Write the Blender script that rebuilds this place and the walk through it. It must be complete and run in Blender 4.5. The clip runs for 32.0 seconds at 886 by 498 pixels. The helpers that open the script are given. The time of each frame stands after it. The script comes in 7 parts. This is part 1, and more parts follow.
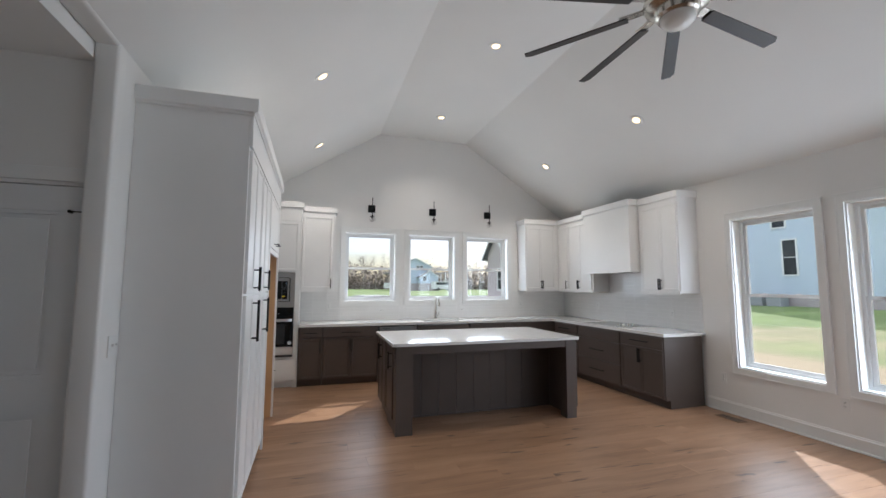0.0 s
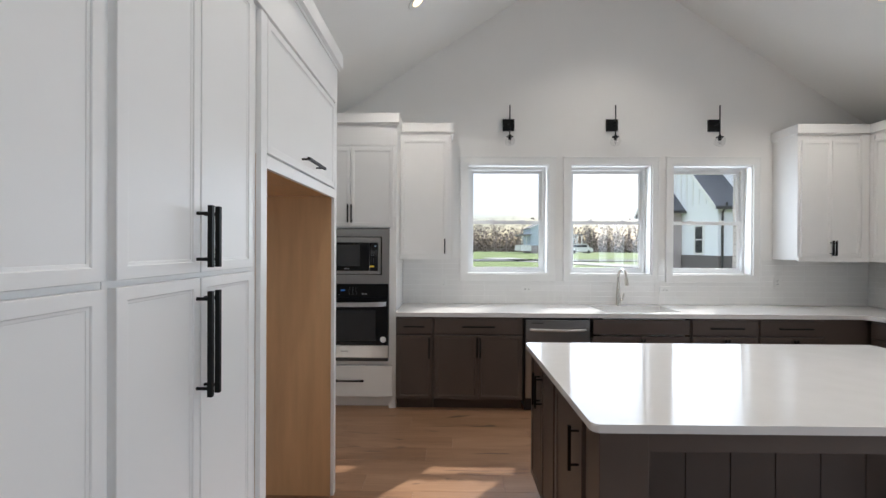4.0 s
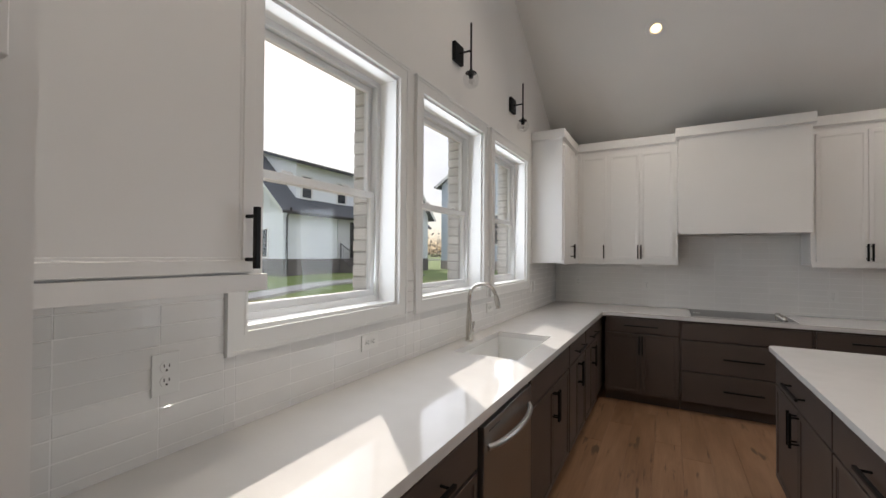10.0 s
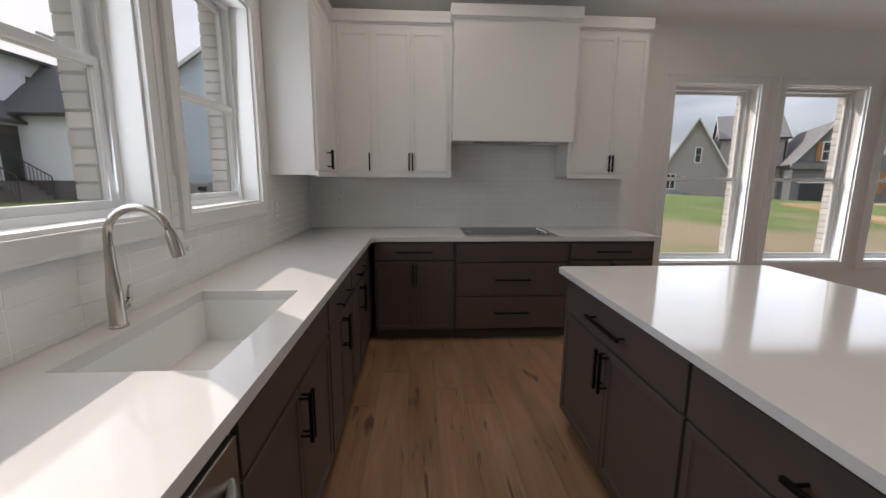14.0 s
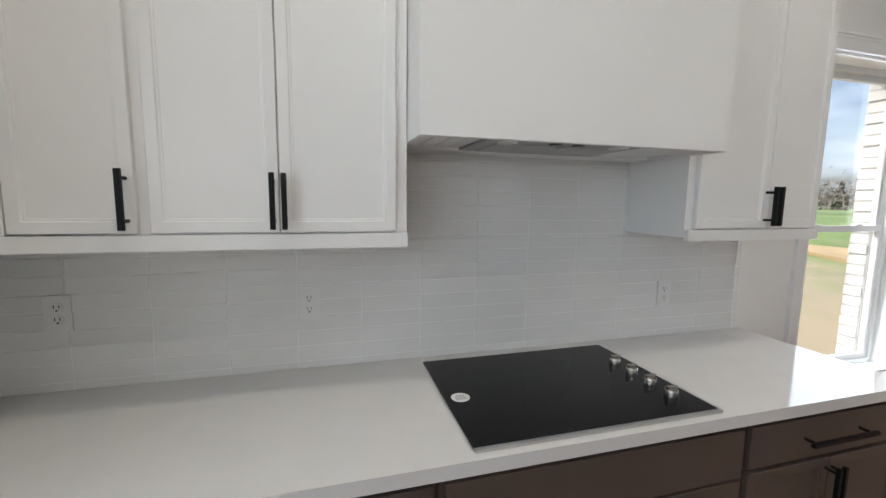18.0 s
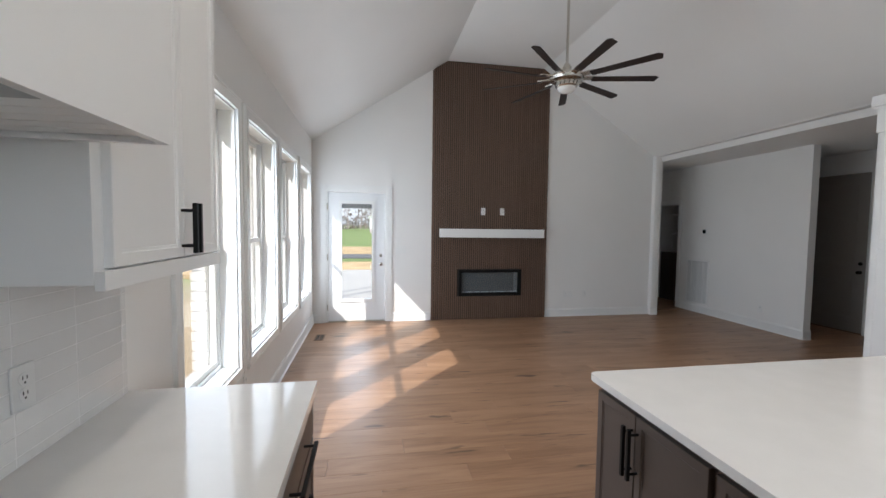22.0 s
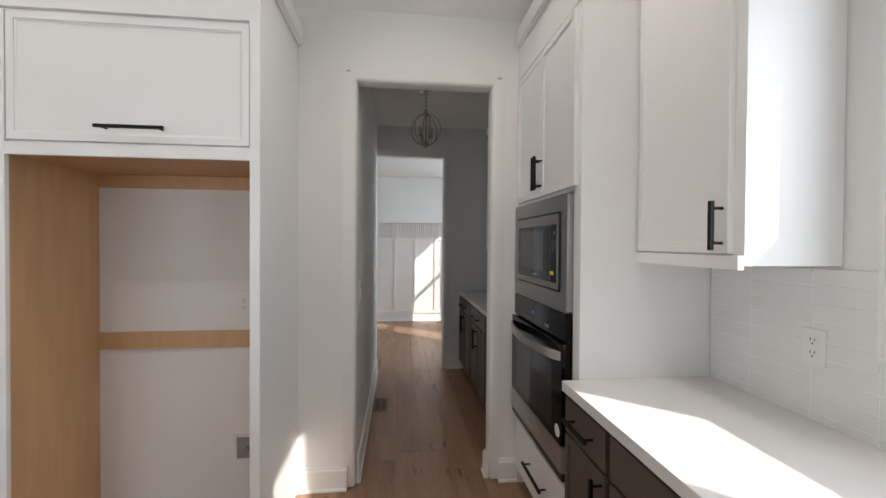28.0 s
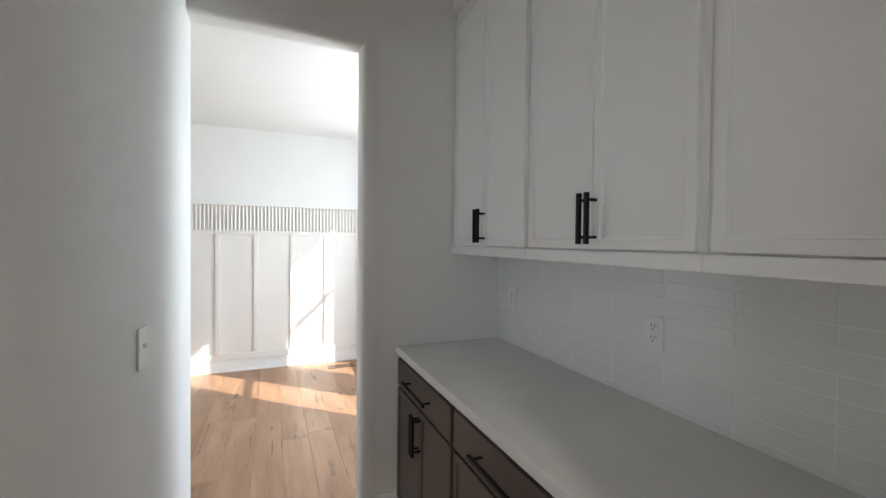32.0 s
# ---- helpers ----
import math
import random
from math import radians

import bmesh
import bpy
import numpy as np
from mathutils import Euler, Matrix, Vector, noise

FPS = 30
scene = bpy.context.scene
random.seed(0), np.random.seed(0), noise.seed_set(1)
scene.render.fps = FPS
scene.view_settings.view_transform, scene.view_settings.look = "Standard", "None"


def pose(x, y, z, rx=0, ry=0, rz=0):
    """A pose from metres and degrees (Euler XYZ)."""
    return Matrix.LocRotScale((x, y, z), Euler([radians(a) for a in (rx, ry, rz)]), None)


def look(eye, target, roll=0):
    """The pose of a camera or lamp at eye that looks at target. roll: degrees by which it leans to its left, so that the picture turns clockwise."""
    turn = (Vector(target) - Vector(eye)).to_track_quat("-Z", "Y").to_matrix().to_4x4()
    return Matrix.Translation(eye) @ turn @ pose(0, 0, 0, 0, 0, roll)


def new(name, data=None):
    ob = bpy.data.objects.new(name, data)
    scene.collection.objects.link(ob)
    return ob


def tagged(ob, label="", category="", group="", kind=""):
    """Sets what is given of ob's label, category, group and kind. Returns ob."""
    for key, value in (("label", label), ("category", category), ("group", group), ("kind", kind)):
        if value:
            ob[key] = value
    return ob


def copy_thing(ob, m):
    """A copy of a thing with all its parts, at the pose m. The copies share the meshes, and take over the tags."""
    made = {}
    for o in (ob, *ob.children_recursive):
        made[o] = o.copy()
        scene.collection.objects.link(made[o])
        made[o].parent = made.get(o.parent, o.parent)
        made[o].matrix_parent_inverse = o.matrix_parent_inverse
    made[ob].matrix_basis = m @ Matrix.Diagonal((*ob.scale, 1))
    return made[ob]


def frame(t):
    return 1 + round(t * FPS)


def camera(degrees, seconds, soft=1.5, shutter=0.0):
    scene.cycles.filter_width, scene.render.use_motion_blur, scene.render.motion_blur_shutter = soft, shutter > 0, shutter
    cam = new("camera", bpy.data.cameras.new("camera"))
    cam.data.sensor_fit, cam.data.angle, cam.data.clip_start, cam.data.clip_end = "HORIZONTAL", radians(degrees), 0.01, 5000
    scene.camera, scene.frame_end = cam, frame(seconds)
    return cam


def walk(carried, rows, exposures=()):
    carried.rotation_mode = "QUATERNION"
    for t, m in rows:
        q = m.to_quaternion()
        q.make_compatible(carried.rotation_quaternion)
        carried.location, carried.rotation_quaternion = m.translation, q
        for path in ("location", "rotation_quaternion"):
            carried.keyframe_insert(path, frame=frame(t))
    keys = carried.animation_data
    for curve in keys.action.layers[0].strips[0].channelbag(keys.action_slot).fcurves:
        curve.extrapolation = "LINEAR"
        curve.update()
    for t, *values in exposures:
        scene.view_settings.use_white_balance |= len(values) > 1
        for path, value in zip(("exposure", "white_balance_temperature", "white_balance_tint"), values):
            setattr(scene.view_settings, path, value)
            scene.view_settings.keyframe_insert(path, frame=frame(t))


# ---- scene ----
cam = camera(94.6, 32.0)
PATH = [
    (0, (-0.074, -0.114, 1.501), (0.525, 1.786, 1.68), 0.2),
    (0.5, (-0.026, 0.083, 1.505), (0.468, 2.019, 1.605), 0.1),
    (1, (0.035, 0.356, 1.484), (0.441, 2.314, 1.527), 0.2),
    (1.5, (0.125, 0.689, 1.488), (0.442, 2.664, 1.5), 0.2),
    (2, (0.153, 1.084, 1.476), (0.398, 3.068, 1.476), 0.3),
    (2.5, (0.191, 1.463, 1.488), (0.348, 3.457, 1.483), 0.1),
    (3, (0.202, 1.826, 1.501), (0.284, 3.824, 1.497), 0.1),
    (3.5, (0.215, 2.208, 1.521), (0.234, 4.208, 1.512), 0.3),
    (5.5, (0.063, 3.733, 1.491), (0.011, 5.732, 1.492), 0.2),
    (6, (-0.007, 4.089, 1.484), (-0.059, 6.089, 1.487), 0.2),
    (6.5, (-0.051, 4.467, 1.474), (-0.085, 6.467, 1.487), 0.3),
    (7, (-0.097, 4.806, 1.45), (-0.1, 6.806, 1.473), 0.3),
    (7.5, (-0.15, 5.098, 1.46), (-0.053, 7.095, 1.483), 0.4),
    (8, (-0.163, 5.344, 1.464), (0.137, 7.321, 1.492), 0.4),
    (8.5, (-0.215, 5.547, 1.475), (0.467, 7.426, 1.509), 0.3),
    (9, (-0.316, 5.678, 1.494), (0.803, 7.335, 1.529), 0.4),
    (9.5, (-0.39, 5.735, 1.49), (1.103, 7.066, 1.52), 0.3),
    (10, (-0.465, 5.772, 1.494), (1.284, 6.742, 1.518), 0.4),
    (10.5, (-0.473, 5.796, 1.515), (1.421, 6.44, 1.53), 0.3),
    (11, (-0.449, 5.814, 1.524), (1.517, 6.181, 1.537), 0.3),
    (11.5, (-0.425, 5.857, 1.519), (1.569, 6.006, 1.526), 0.3),
    (12, (-0.372, 5.897, 1.511), (1.628, 5.894, 1.49), 0.4),
    (12.5, (-0.185, 5.909, 1.448), (1.812, 5.816, 1.379), 0.3),
    (13, (0.1, 5.937, 1.423), (2.09, 5.809, 1.261), 0.2),
    (13.5, (0.408, 5.985, 1.393), (2.385, 5.848, 1.122), 0.3),
    (15.5, (1.631, 5.924, 1.463), (3.582, 5.873, 1.028), 0.3),
    (16, (1.966, 5.921, 1.519), (3.924, 5.850, 1.116), 0.6),
    (16.5, (2.286, 5.914, 1.550), (4.253, 5.807, 1.216), 0.5),
    (17, (2.585, 5.914, 1.547), (4.555, 5.711, 1.277), 0.7),
    (17.5, (2.897, 5.912, 1.550), (4.854, 5.569, 1.317), 0.6),
    (18, (3.189, 5.931, 1.538), (5.097, 5.390, 1.302), 0.7),
    (18.5, (3.404, 5.917, 1.476), (5.225, 5.127, 1.231), 0.9),
    (19, (3.542, 5.880, 1.463), (5.213, 4.820, 1.173), 1.0),
    (19.5, (3.643, 5.863, 1.459), (5.067, 4.491, 1.161), 0.5),
    (20, (3.742, 5.810, 1.481), (4.811, 4.148, 1.172), 0.4),
    (20.5, (3.806, 5.745, 1.493), (4.471, 3.877, 1.211), 0.9),
    (21, (3.817, 5.667, 1.529), (4.089, 3.698, 1.302), 0.9),
    (21.5, (3.833, 5.633, 1.541), (3.761, 3.641, 1.375), 0.7),
    (22, (3.839, 5.621, 1.544), (3.489, 3.654, 1.434), 0.7),
    (22.5, (3.825, 5.616, 1.543), (3.247, 3.703, 1.471), 0.5),
    (23, (3.81, 5.619, 1.54), (3.027, 3.78, 1.491), 0.4),
    (23.5, (3.779, 5.631, 1.542), (2.791, 3.892, 1.504), 0.4),
    (24, (3.732, 5.643, 1.54), (2.533, 4.042, 1.505), 0.5),
    (24.5, (3.649, 5.66, 1.537), (2.238, 4.243, 1.503), 0.4),
    (25, (3.497, 5.72, 1.524), (1.885, 4.537, 1.488), 0.4),
    (25.5, (3.29, 5.761, 1.52), (1.504, 4.861, 1.477), 0.3),
    (26, (2.959, 5.794, 1.502), (1.059, 5.17, 1.46), 0.4),
    (26.5, (2.617, 5.743, 1.464), (0.645, 5.407, 1.427), 0.3),
    (28.5, (0.886, 5.700, 1.471), (-1.090, 6.006, 1.444), 0.6),
    (29, (0.464, 5.684, 1.470), (-1.501, 6.053, 1.439), 0.8),
    (29.5, (0.015, 5.659, 1.493), (-1.940, 6.085, 1.455), 0.8),
    (30, (-0.389, 5.689, 1.492), (-2.328, 6.176, 1.450), 0.9),
    (30.5, (-0.706, 5.731, 1.492), (-2.626, 6.291, 1.452), 0.9),
    (31, (-0.954, 5.736, 1.477), (-2.844, 6.387, 1.430), 0.5),
    (31.5, (-1.133, 5.747, 1.467), (-2.994, 6.477, 1.422), 0.2),
    (32, (-1.337, 5.804, 1.473), (-3.182, 6.575, 1.438), 0.6),
]
# the phone's own exposure and white balance on the way: seconds, stops, kelvin, tint
TONES = [
    (0, 0.58, 5850, 11), (1, 0.68, 5850, 11), (2, 0.75, 5850, 11), (3, 0.6, 5850, 11), (4.5, 0.6, 6000, 11), (6, 0.45, 6100, 12), (7, 0.4, 6350, 12), (8, 0.15, 6450, 14), (9, -0.02, 6450, 14), (10, 0.05, 6450, 14), (11, -0.12, 6450, 15),
    (13, -0.22, 6400, 16), (16, 0.0, 6500, 15), (17, 0.45, 6300, 13), (18, 0.66, 6000, 10), (19, 0.68, 6000, 10), (20, 0.55, 6250, 13), (21, 1.0, 5850, 10), (22, 0.62, 6000, 11), (23, 0.42, 6250, 12),
    (24, 0.45, 6250, 12), (25, 0.68, 6050, 11), (26, 0.5, 6500, 14), (28.5, 0.68, 6150, 12), (29.2, 0.75, 6200, 12), (30, 1.15, 6350, 10), (31, 1.7, 6150, 10), (32, 1.72, 6150, 10),
]
walk(cam, [(t, look(eye, target, roll)) for t, eye, target, roll in PATH], TONES)

# world: hazy bright sky and one sun through the two window walls
SUN_DIR = Vector((-0.93, -1.04, -1.0)).normalized()
world = bpy.data.worlds.new("world")
scene.world = world
world.use_nodes = True
wn = world.node_tree.nodes
sky = wn.new("ShaderNodeTexSky")
sky.sky_type = "NISHITA"
sky.sun_disc = False
sky.sun_elevation = math.asin(-SUN_DIR.z)
sky.sun_rotation = math.atan2(-SUN_DIR.x, -SUN_DIR.y)
sky.dust_density = 2.0
wn["Background"].inputs["Strength"].default_value = 0.096
# broken high cloud over the clear sky
wl = world.node_tree.links
wtc, wmp, wnz, wcr, wmx = wn.new("ShaderNodeTexCoord"), wn.new("ShaderNodeMapping"), wn.new("ShaderNodeTexNoise"), wn.new("ShaderNodeMapRange"), wn.new("ShaderNodeMix")
wmp.inputs["Scale"].default_value = (1, 1, 3.2)
wnz.inputs["Scale"].default_value, wnz.inputs["Detail"].default_value, wnz.inputs["Distortion"].default_value = 2.1, 8, 0.4
wcr.inputs["From Min"].default_value, wcr.inputs["From Max"].default_value = 0.43, 0.80
wmx.data_type = "RGBA"
wmx.inputs[7].default_value = (14.0, 14.4, 15.2, 1)
wl.new(wtc.outputs["Generated"], wmp.inputs[0])
wl.new(wmp.outputs[0], wnz.inputs["Vector"])
# the cover thickens overhead and thins towards the horizon
wsp, wad = wn.new("ShaderNodeSeparateXYZ"), wn.new("ShaderNodeMath")
wad.operation = "MULTIPLY_ADD"
wad.inputs[1].default_value = 0.38
wl.new(wtc.outputs["Generated"], wsp.inputs[0])
wl.new(wsp.outputs[2], wad.inputs[0])
wl.new(wnz.outputs[0], wad.inputs[2])
wl.new(wad.outputs[0], wcr.inputs["Value"])
wl.new(wcr.outputs[0], wmx.inputs["Factor"])
wl.new(sky.outputs[0], wmx.inputs[6])
wl.new(wmx.outputs[2], wn["Background"].inputs["Color"])
sun = new("sun", bpy.data.lights.new("sun", "SUN"))
sun.data.energy, sun.data.angle, sun.data.color = 3.8, radians(0.6), (1.0, 0.92, 0.80)
sun.matrix_world = look((20, 20, 25), Vector((20, 20, 25)) + SUN_DIR)


def sky_lamp(name, x, y, z, w, h, target, power):
    la = bpy.data.lights.new(name, "AREA")
    la.shape, la.size, la.size_y, la.energy, la.color = "RECTANGLE", w, h, power, (0.84, 0.925, 1.0)
    ob = new(name, la)
    ob.matrix_world = look((x, y, z), target)
    return ob


# added area lamps in the window openings, topping up the sky's light
for wx in (0.86, 1.97, 3.06):
    sky_lamp("window_sky_fill", wx, 7.125, 1.83, 0.8, 1.12, (wx, 0, 1.5), 5)
for wy in (3.085, 1.965, 0.845, -0.275):
    sky_lamp("window_sky_fill", 4.79, wy, 1.42, 0.8, 1.7, (0, wy, 1.2), 10)
for wx in (-5.395, -4.18):
    sky_lamp("window_sky_fill", wx, 7.475, 1.62, 0.62, 1.95, (wx, 0, 1.2), 11.5)
# warm downlights in the kitchen ceiling
for ly in (3.90, 5.97):
    for lx, lz in ((-0.05, 3.50), (1.81, 4.17), (3.65, 3.50)):
        dl = bpy.data.lights.new("downlight", "SPOT")
        dl.energy, dl.color, dl.spot_size, dl.spot_blend, dl.shadow_soft_size = 28, (1.0, 0.88, 0.73), radians(125), 0.7, 0.06
        new("downlight", dl).matrix_world = look((lx, ly, lz), (lx, ly + 0.001, 0))
# one more added fill lamp, at the glass of the door
sky_lamp("window_sky_fill", 4.04, -1.02, 1.2, 0.45, 1.5, (4.04, 6, 1.0), 6)


# ---- materials ----
def mat(name, color, rough=0.5, metal=0.0, var=0.04, scale=6.0, bump=0.0, bump_scale=60.0, island=0.0, spec=0.5, coat=0.0, stretch=None, fine=0.0):
    m = bpy.data.materials.new(name)
    m.use_nodes = True
    nt = m.node_tree
    n, l = nt.nodes, nt.links
    b = n["Principled BSDF"]
    b.inputs["Roughness"].default_value, b.inputs["Metallic"].default_value = rough, metal
    b.inputs["Specular IOR Level"].default_value = spec
    b.inputs["Coat Weight"].default_value = coat
    tc = n.new("ShaderNodeTexCoord")
    mp = n.new("ShaderNodeMapping")
    geo = n.new("ShaderNodeNewGeometry")
    l.new(geo.outputs["Position"], mp.inputs["Vector"])
    if stretch:
        mp.inputs["Scale"].default_value = stretch
    t1, t2 = n.new("ShaderNodeTexNoise"), n.new("ShaderNodeTexNoise")
    t1.inputs["Scale"].default_value, t2.inputs["Scale"].default_value = scale, bump_scale
    t1.inputs["Detail"].default_value, t2.inputs["Detail"].default_value = 5, 4
    l.new(mp.outputs[0], t1.inputs["Vector"])
    l.new(mp.outputs[0], t2.inputs["Vector"])
    hsv = n.new("ShaderNodeHueSaturation")
    hsv.inputs["Color"].default_value = (*color, 1)
    rng = n.new("ShaderNodeMapRange")
    rng.inputs["From Min"].default_value, rng.inputs["From Max"].default_value = 0.25, 0.75
    rng.inputs["To Min"].default_value, rng.inputs["To Max"].default_value = 1 - var, 1 + var
    l.new(t1.outputs[0], rng.inputs["Value"])
    val = rng.outputs[0]

    def times(sock, out, lo, hi):
        r2 = n.new("ShaderNodeMapRange")
        r2.inputs["To Min"].default_value, r2.inputs["To Max"].default_value = lo, hi
        l.new(out, r2.inputs["Value"])
        mu = n.new("ShaderNodeMath")
        mu.operation = "MULTIPLY"
        l.new(sock, mu.inputs[0])
        l.new(r2.outputs[0], mu.inputs[1])
        return mu.outputs[0]

    if fine:
        val = times(val, t2.outputs[0], 1 - fine, 1 + fine)
    if island:
        oi = n.new("ShaderNodeObjectInfo")
        val = times(val, oi.outputs["Random"], 1 - island, 1 + island)
        val = times(val, geo.outputs["Random Per Island"], 1 - island, 1 + island)
    l.new(val, hsv.inputs["Value"])
    l.new(hsv.outputs[0], b.inputs["Base Color"])
    rr = n.new("ShaderNodeMapRange")
    rr.inputs["To Min"].default_value, rr.inputs["To Max"].default_value = max(0.02, rough - 0.06 * (rough > 0.1)), min(1, rough + 0.06)
    l.new(t1.outputs[0], rr.inputs["Value"])
    l.new(rr.outputs[0], b.inputs["Roughness"])
    if bump:
        bp = n.new("ShaderNodeBump")
        bp.inputs["Strength"].default_value, bp.inputs["Distance"].default_value = bump, 0.002
        l.new(t2.outputs[0], bp.inputs["Height"])
        l.new(bp.outputs[0], b.inputs["Normal"])
    return m


def emit(name, color, strength):
    m = bpy.data.materials.new(name)
    m.use_nodes = True
    b = m.node_tree.nodes["Principled BSDF"]
    b.inputs["Base Color"].default_value = (*color, 1)
    b.inputs["Emission Color"].default_value = (*color, 1)
    b.inputs["Emission Strength"].default_value = strength
    return m


def glass(name, tint, gloss=1.0):
    m = bpy.data.materials.new(name)
    m.use_nodes = True
    n, l = m.node_tree.nodes, m.node_tree.links
    n.remove(n["Principled BSDF"])
    tr, gl, mx, lw = n.new("ShaderNodeBsdfTransparent"), n.new("ShaderNodeBsdfGlossy"), n.new("ShaderNodeMixShader"), n.new("ShaderNodeLayerWeight")
    tr.inputs[0].default_value = (*tint, 1)
    gl.inputs["Roughness"].default_value = 0.01
    gl.inputs["Color"].default_value = (gloss, gloss, gloss, 1)
    lw.inputs["Blend"].default_value = 0.5
    pw, rg = n.new("ShaderNodeMath"), n.new("ShaderNodeMapRange")
    pw.operation = "POWER"
    pw.inputs[1].default_value = 4.5
    rg.inputs["To Min"].default_value, rg.inputs["To Max"].default_value = 0.03, 0.6
    l.new(lw.outputs["Facing"], pw.inputs[0])
    l.new(pw.outputs[0], rg.inputs["Value"])
    l.new(rg.outputs[0], mx.inputs[0])
    l.new(tr.outputs[0], mx.inputs[1])
    l.new(gl.outputs[0], mx.inputs[2])
    l.new(mx.outputs[0], n["Material Output"].inputs[0])
    return m


WALL = mat("wall_paint", (0.82, 0.81, 0.785), 0.75, var=0.02, scale=1.5, bump=0.06, bump_scale=180)
CEIL = mat("ceiling_paint", (0.83, 0.825, 0.80), 0.8, var=0.02, scale=1.2, bump=0.08, bump_scale=150)
TRIM = mat("trim_paint", (0.82, 0.82, 0.80), 0.35, var=0.015, scale=3, bump=0.02)
CABW = mat("white_cabinet_paint", (0.84, 0.835, 0.82), 0.32, var=0.015, scale=3, bump=0.03, bump_scale=120)
CABD = mat("taupe_cabinet_paint", (0.092, 0.071, 0.060), 0.40, var=0.06, scale=4, bump=0.03, bump_scale=120, spec=0.3)
QUARTZ = mat("white_quartz", (0.70, 0.69, 0.672), 0.045, var=0.025, scale=9, fine=0.025, bump_scale=260, spec=0.34)
TILE = mat("glossy_white_tile", (0.82, 0.815, 0.797), 0.06, var=0.02, scale=5, bump=0.22, bump_scale=12, island=0.012)
GROUT = mat("tile_grout", (0.88, 0.875, 0.86), 0.8, var=0.03, scale=40, bump=0.1)
STEEL = mat("brushed_stainless_steel", (0.58, 0.575, 0.565), 0.33, 1.0, var=0.02, scale=14, stretch=(0.4, 0.4, 30), bump=0.006, bump_scale=30)
# darker copy of the same steel, its dark reflections put into the colour
STEELD = mat("shaded_stainless_steel", (0.36, 0.355, 0.345), 0.34, 1.0, var=0.02, scale=14, stretch=(0.4, 0.4, 30), bump=0.006, bump_scale=30)
NICKEL = mat("satin_nickel", (0.58, 0.55, 0.50), 0.22, 1.0, var=0.03, scale=8)
BLACKG = mat("black_glass", (0.003, 0.003, 0.0035), 0.05, var=0.05, scale=4, spec=0.22)
BLACKM = mat("matte_black_metal", (0.005, 0.005, 0.005), 0.45, var=0.1, scale=10, spec=0.22)
DARKP = mat("dark_plastic", (0.02, 0.02, 0.022), 0.3, var=0.06, scale=10)
MAPLE = mat("raw_maple_ply", (0.60, 0.375, 0.195), 0.5, var=0.10, scale=3, stretch=(7, 7, 0.7), fine=0.04, bump_scale=40)
SLAT = mat("brown_slat_wood", (0.15, 0.092, 0.062), 0.5, var=0.18, scale=5, stretch=(9, 9, 0.5), bump=0.08, bump_scale=50, island=0.08)
BLADE = mat("dark_walnut_blade", (0.020, 0.012, 0.009), 0.5, var=0.2, scale=6, stretch=(1, 1, 1))
WHITEP = mat("white_plastic", (0.80, 0.80, 0.78), 0.35, var=0.01, scale=10)
VINYL = mat("white_vinyl", (0.82, 0.83, 0.83), 0.4, var=0.015, scale=5)
DOORP = mat("door_paint", (0.78, 0.79, 0.79), 0.4, var=0.015, scale=4, bump=0.02)
SLOTM = mat("socket_slot", (0.03, 0.03, 0.03), 0.6)
VENTM = mat("brown_vent_metal", (0.16, 0.095, 0.055), 0.5, var=0.1, scale=12)
FILTER = mat("filter_mesh", (0.42, 0.42, 0.41), 0.4, 0.8, var=0.1, scale=300)
YELLOW = mat("yellow_sticker", (0.75, 0.55, 0.03), 0.5)
PAPER = mat("paper_label", (0.72, 0.72, 0.70), 0.6)
CHAR = mat("grey_print", (0.30, 0.30, 0.30), 0.6)
PANE = glass("window_pane", (0.92, 0.93, 0.935))
BULBG = glass("clear_bulb_glass", (0.93, 0.93, 0.93))
LAMPON = emit("lit_lamp_lens", (1.0, 0.74, 0.40), 2.2)
DISPLAY = emit("display_digits", (0.55, 0.75, 0.9), 0.6)


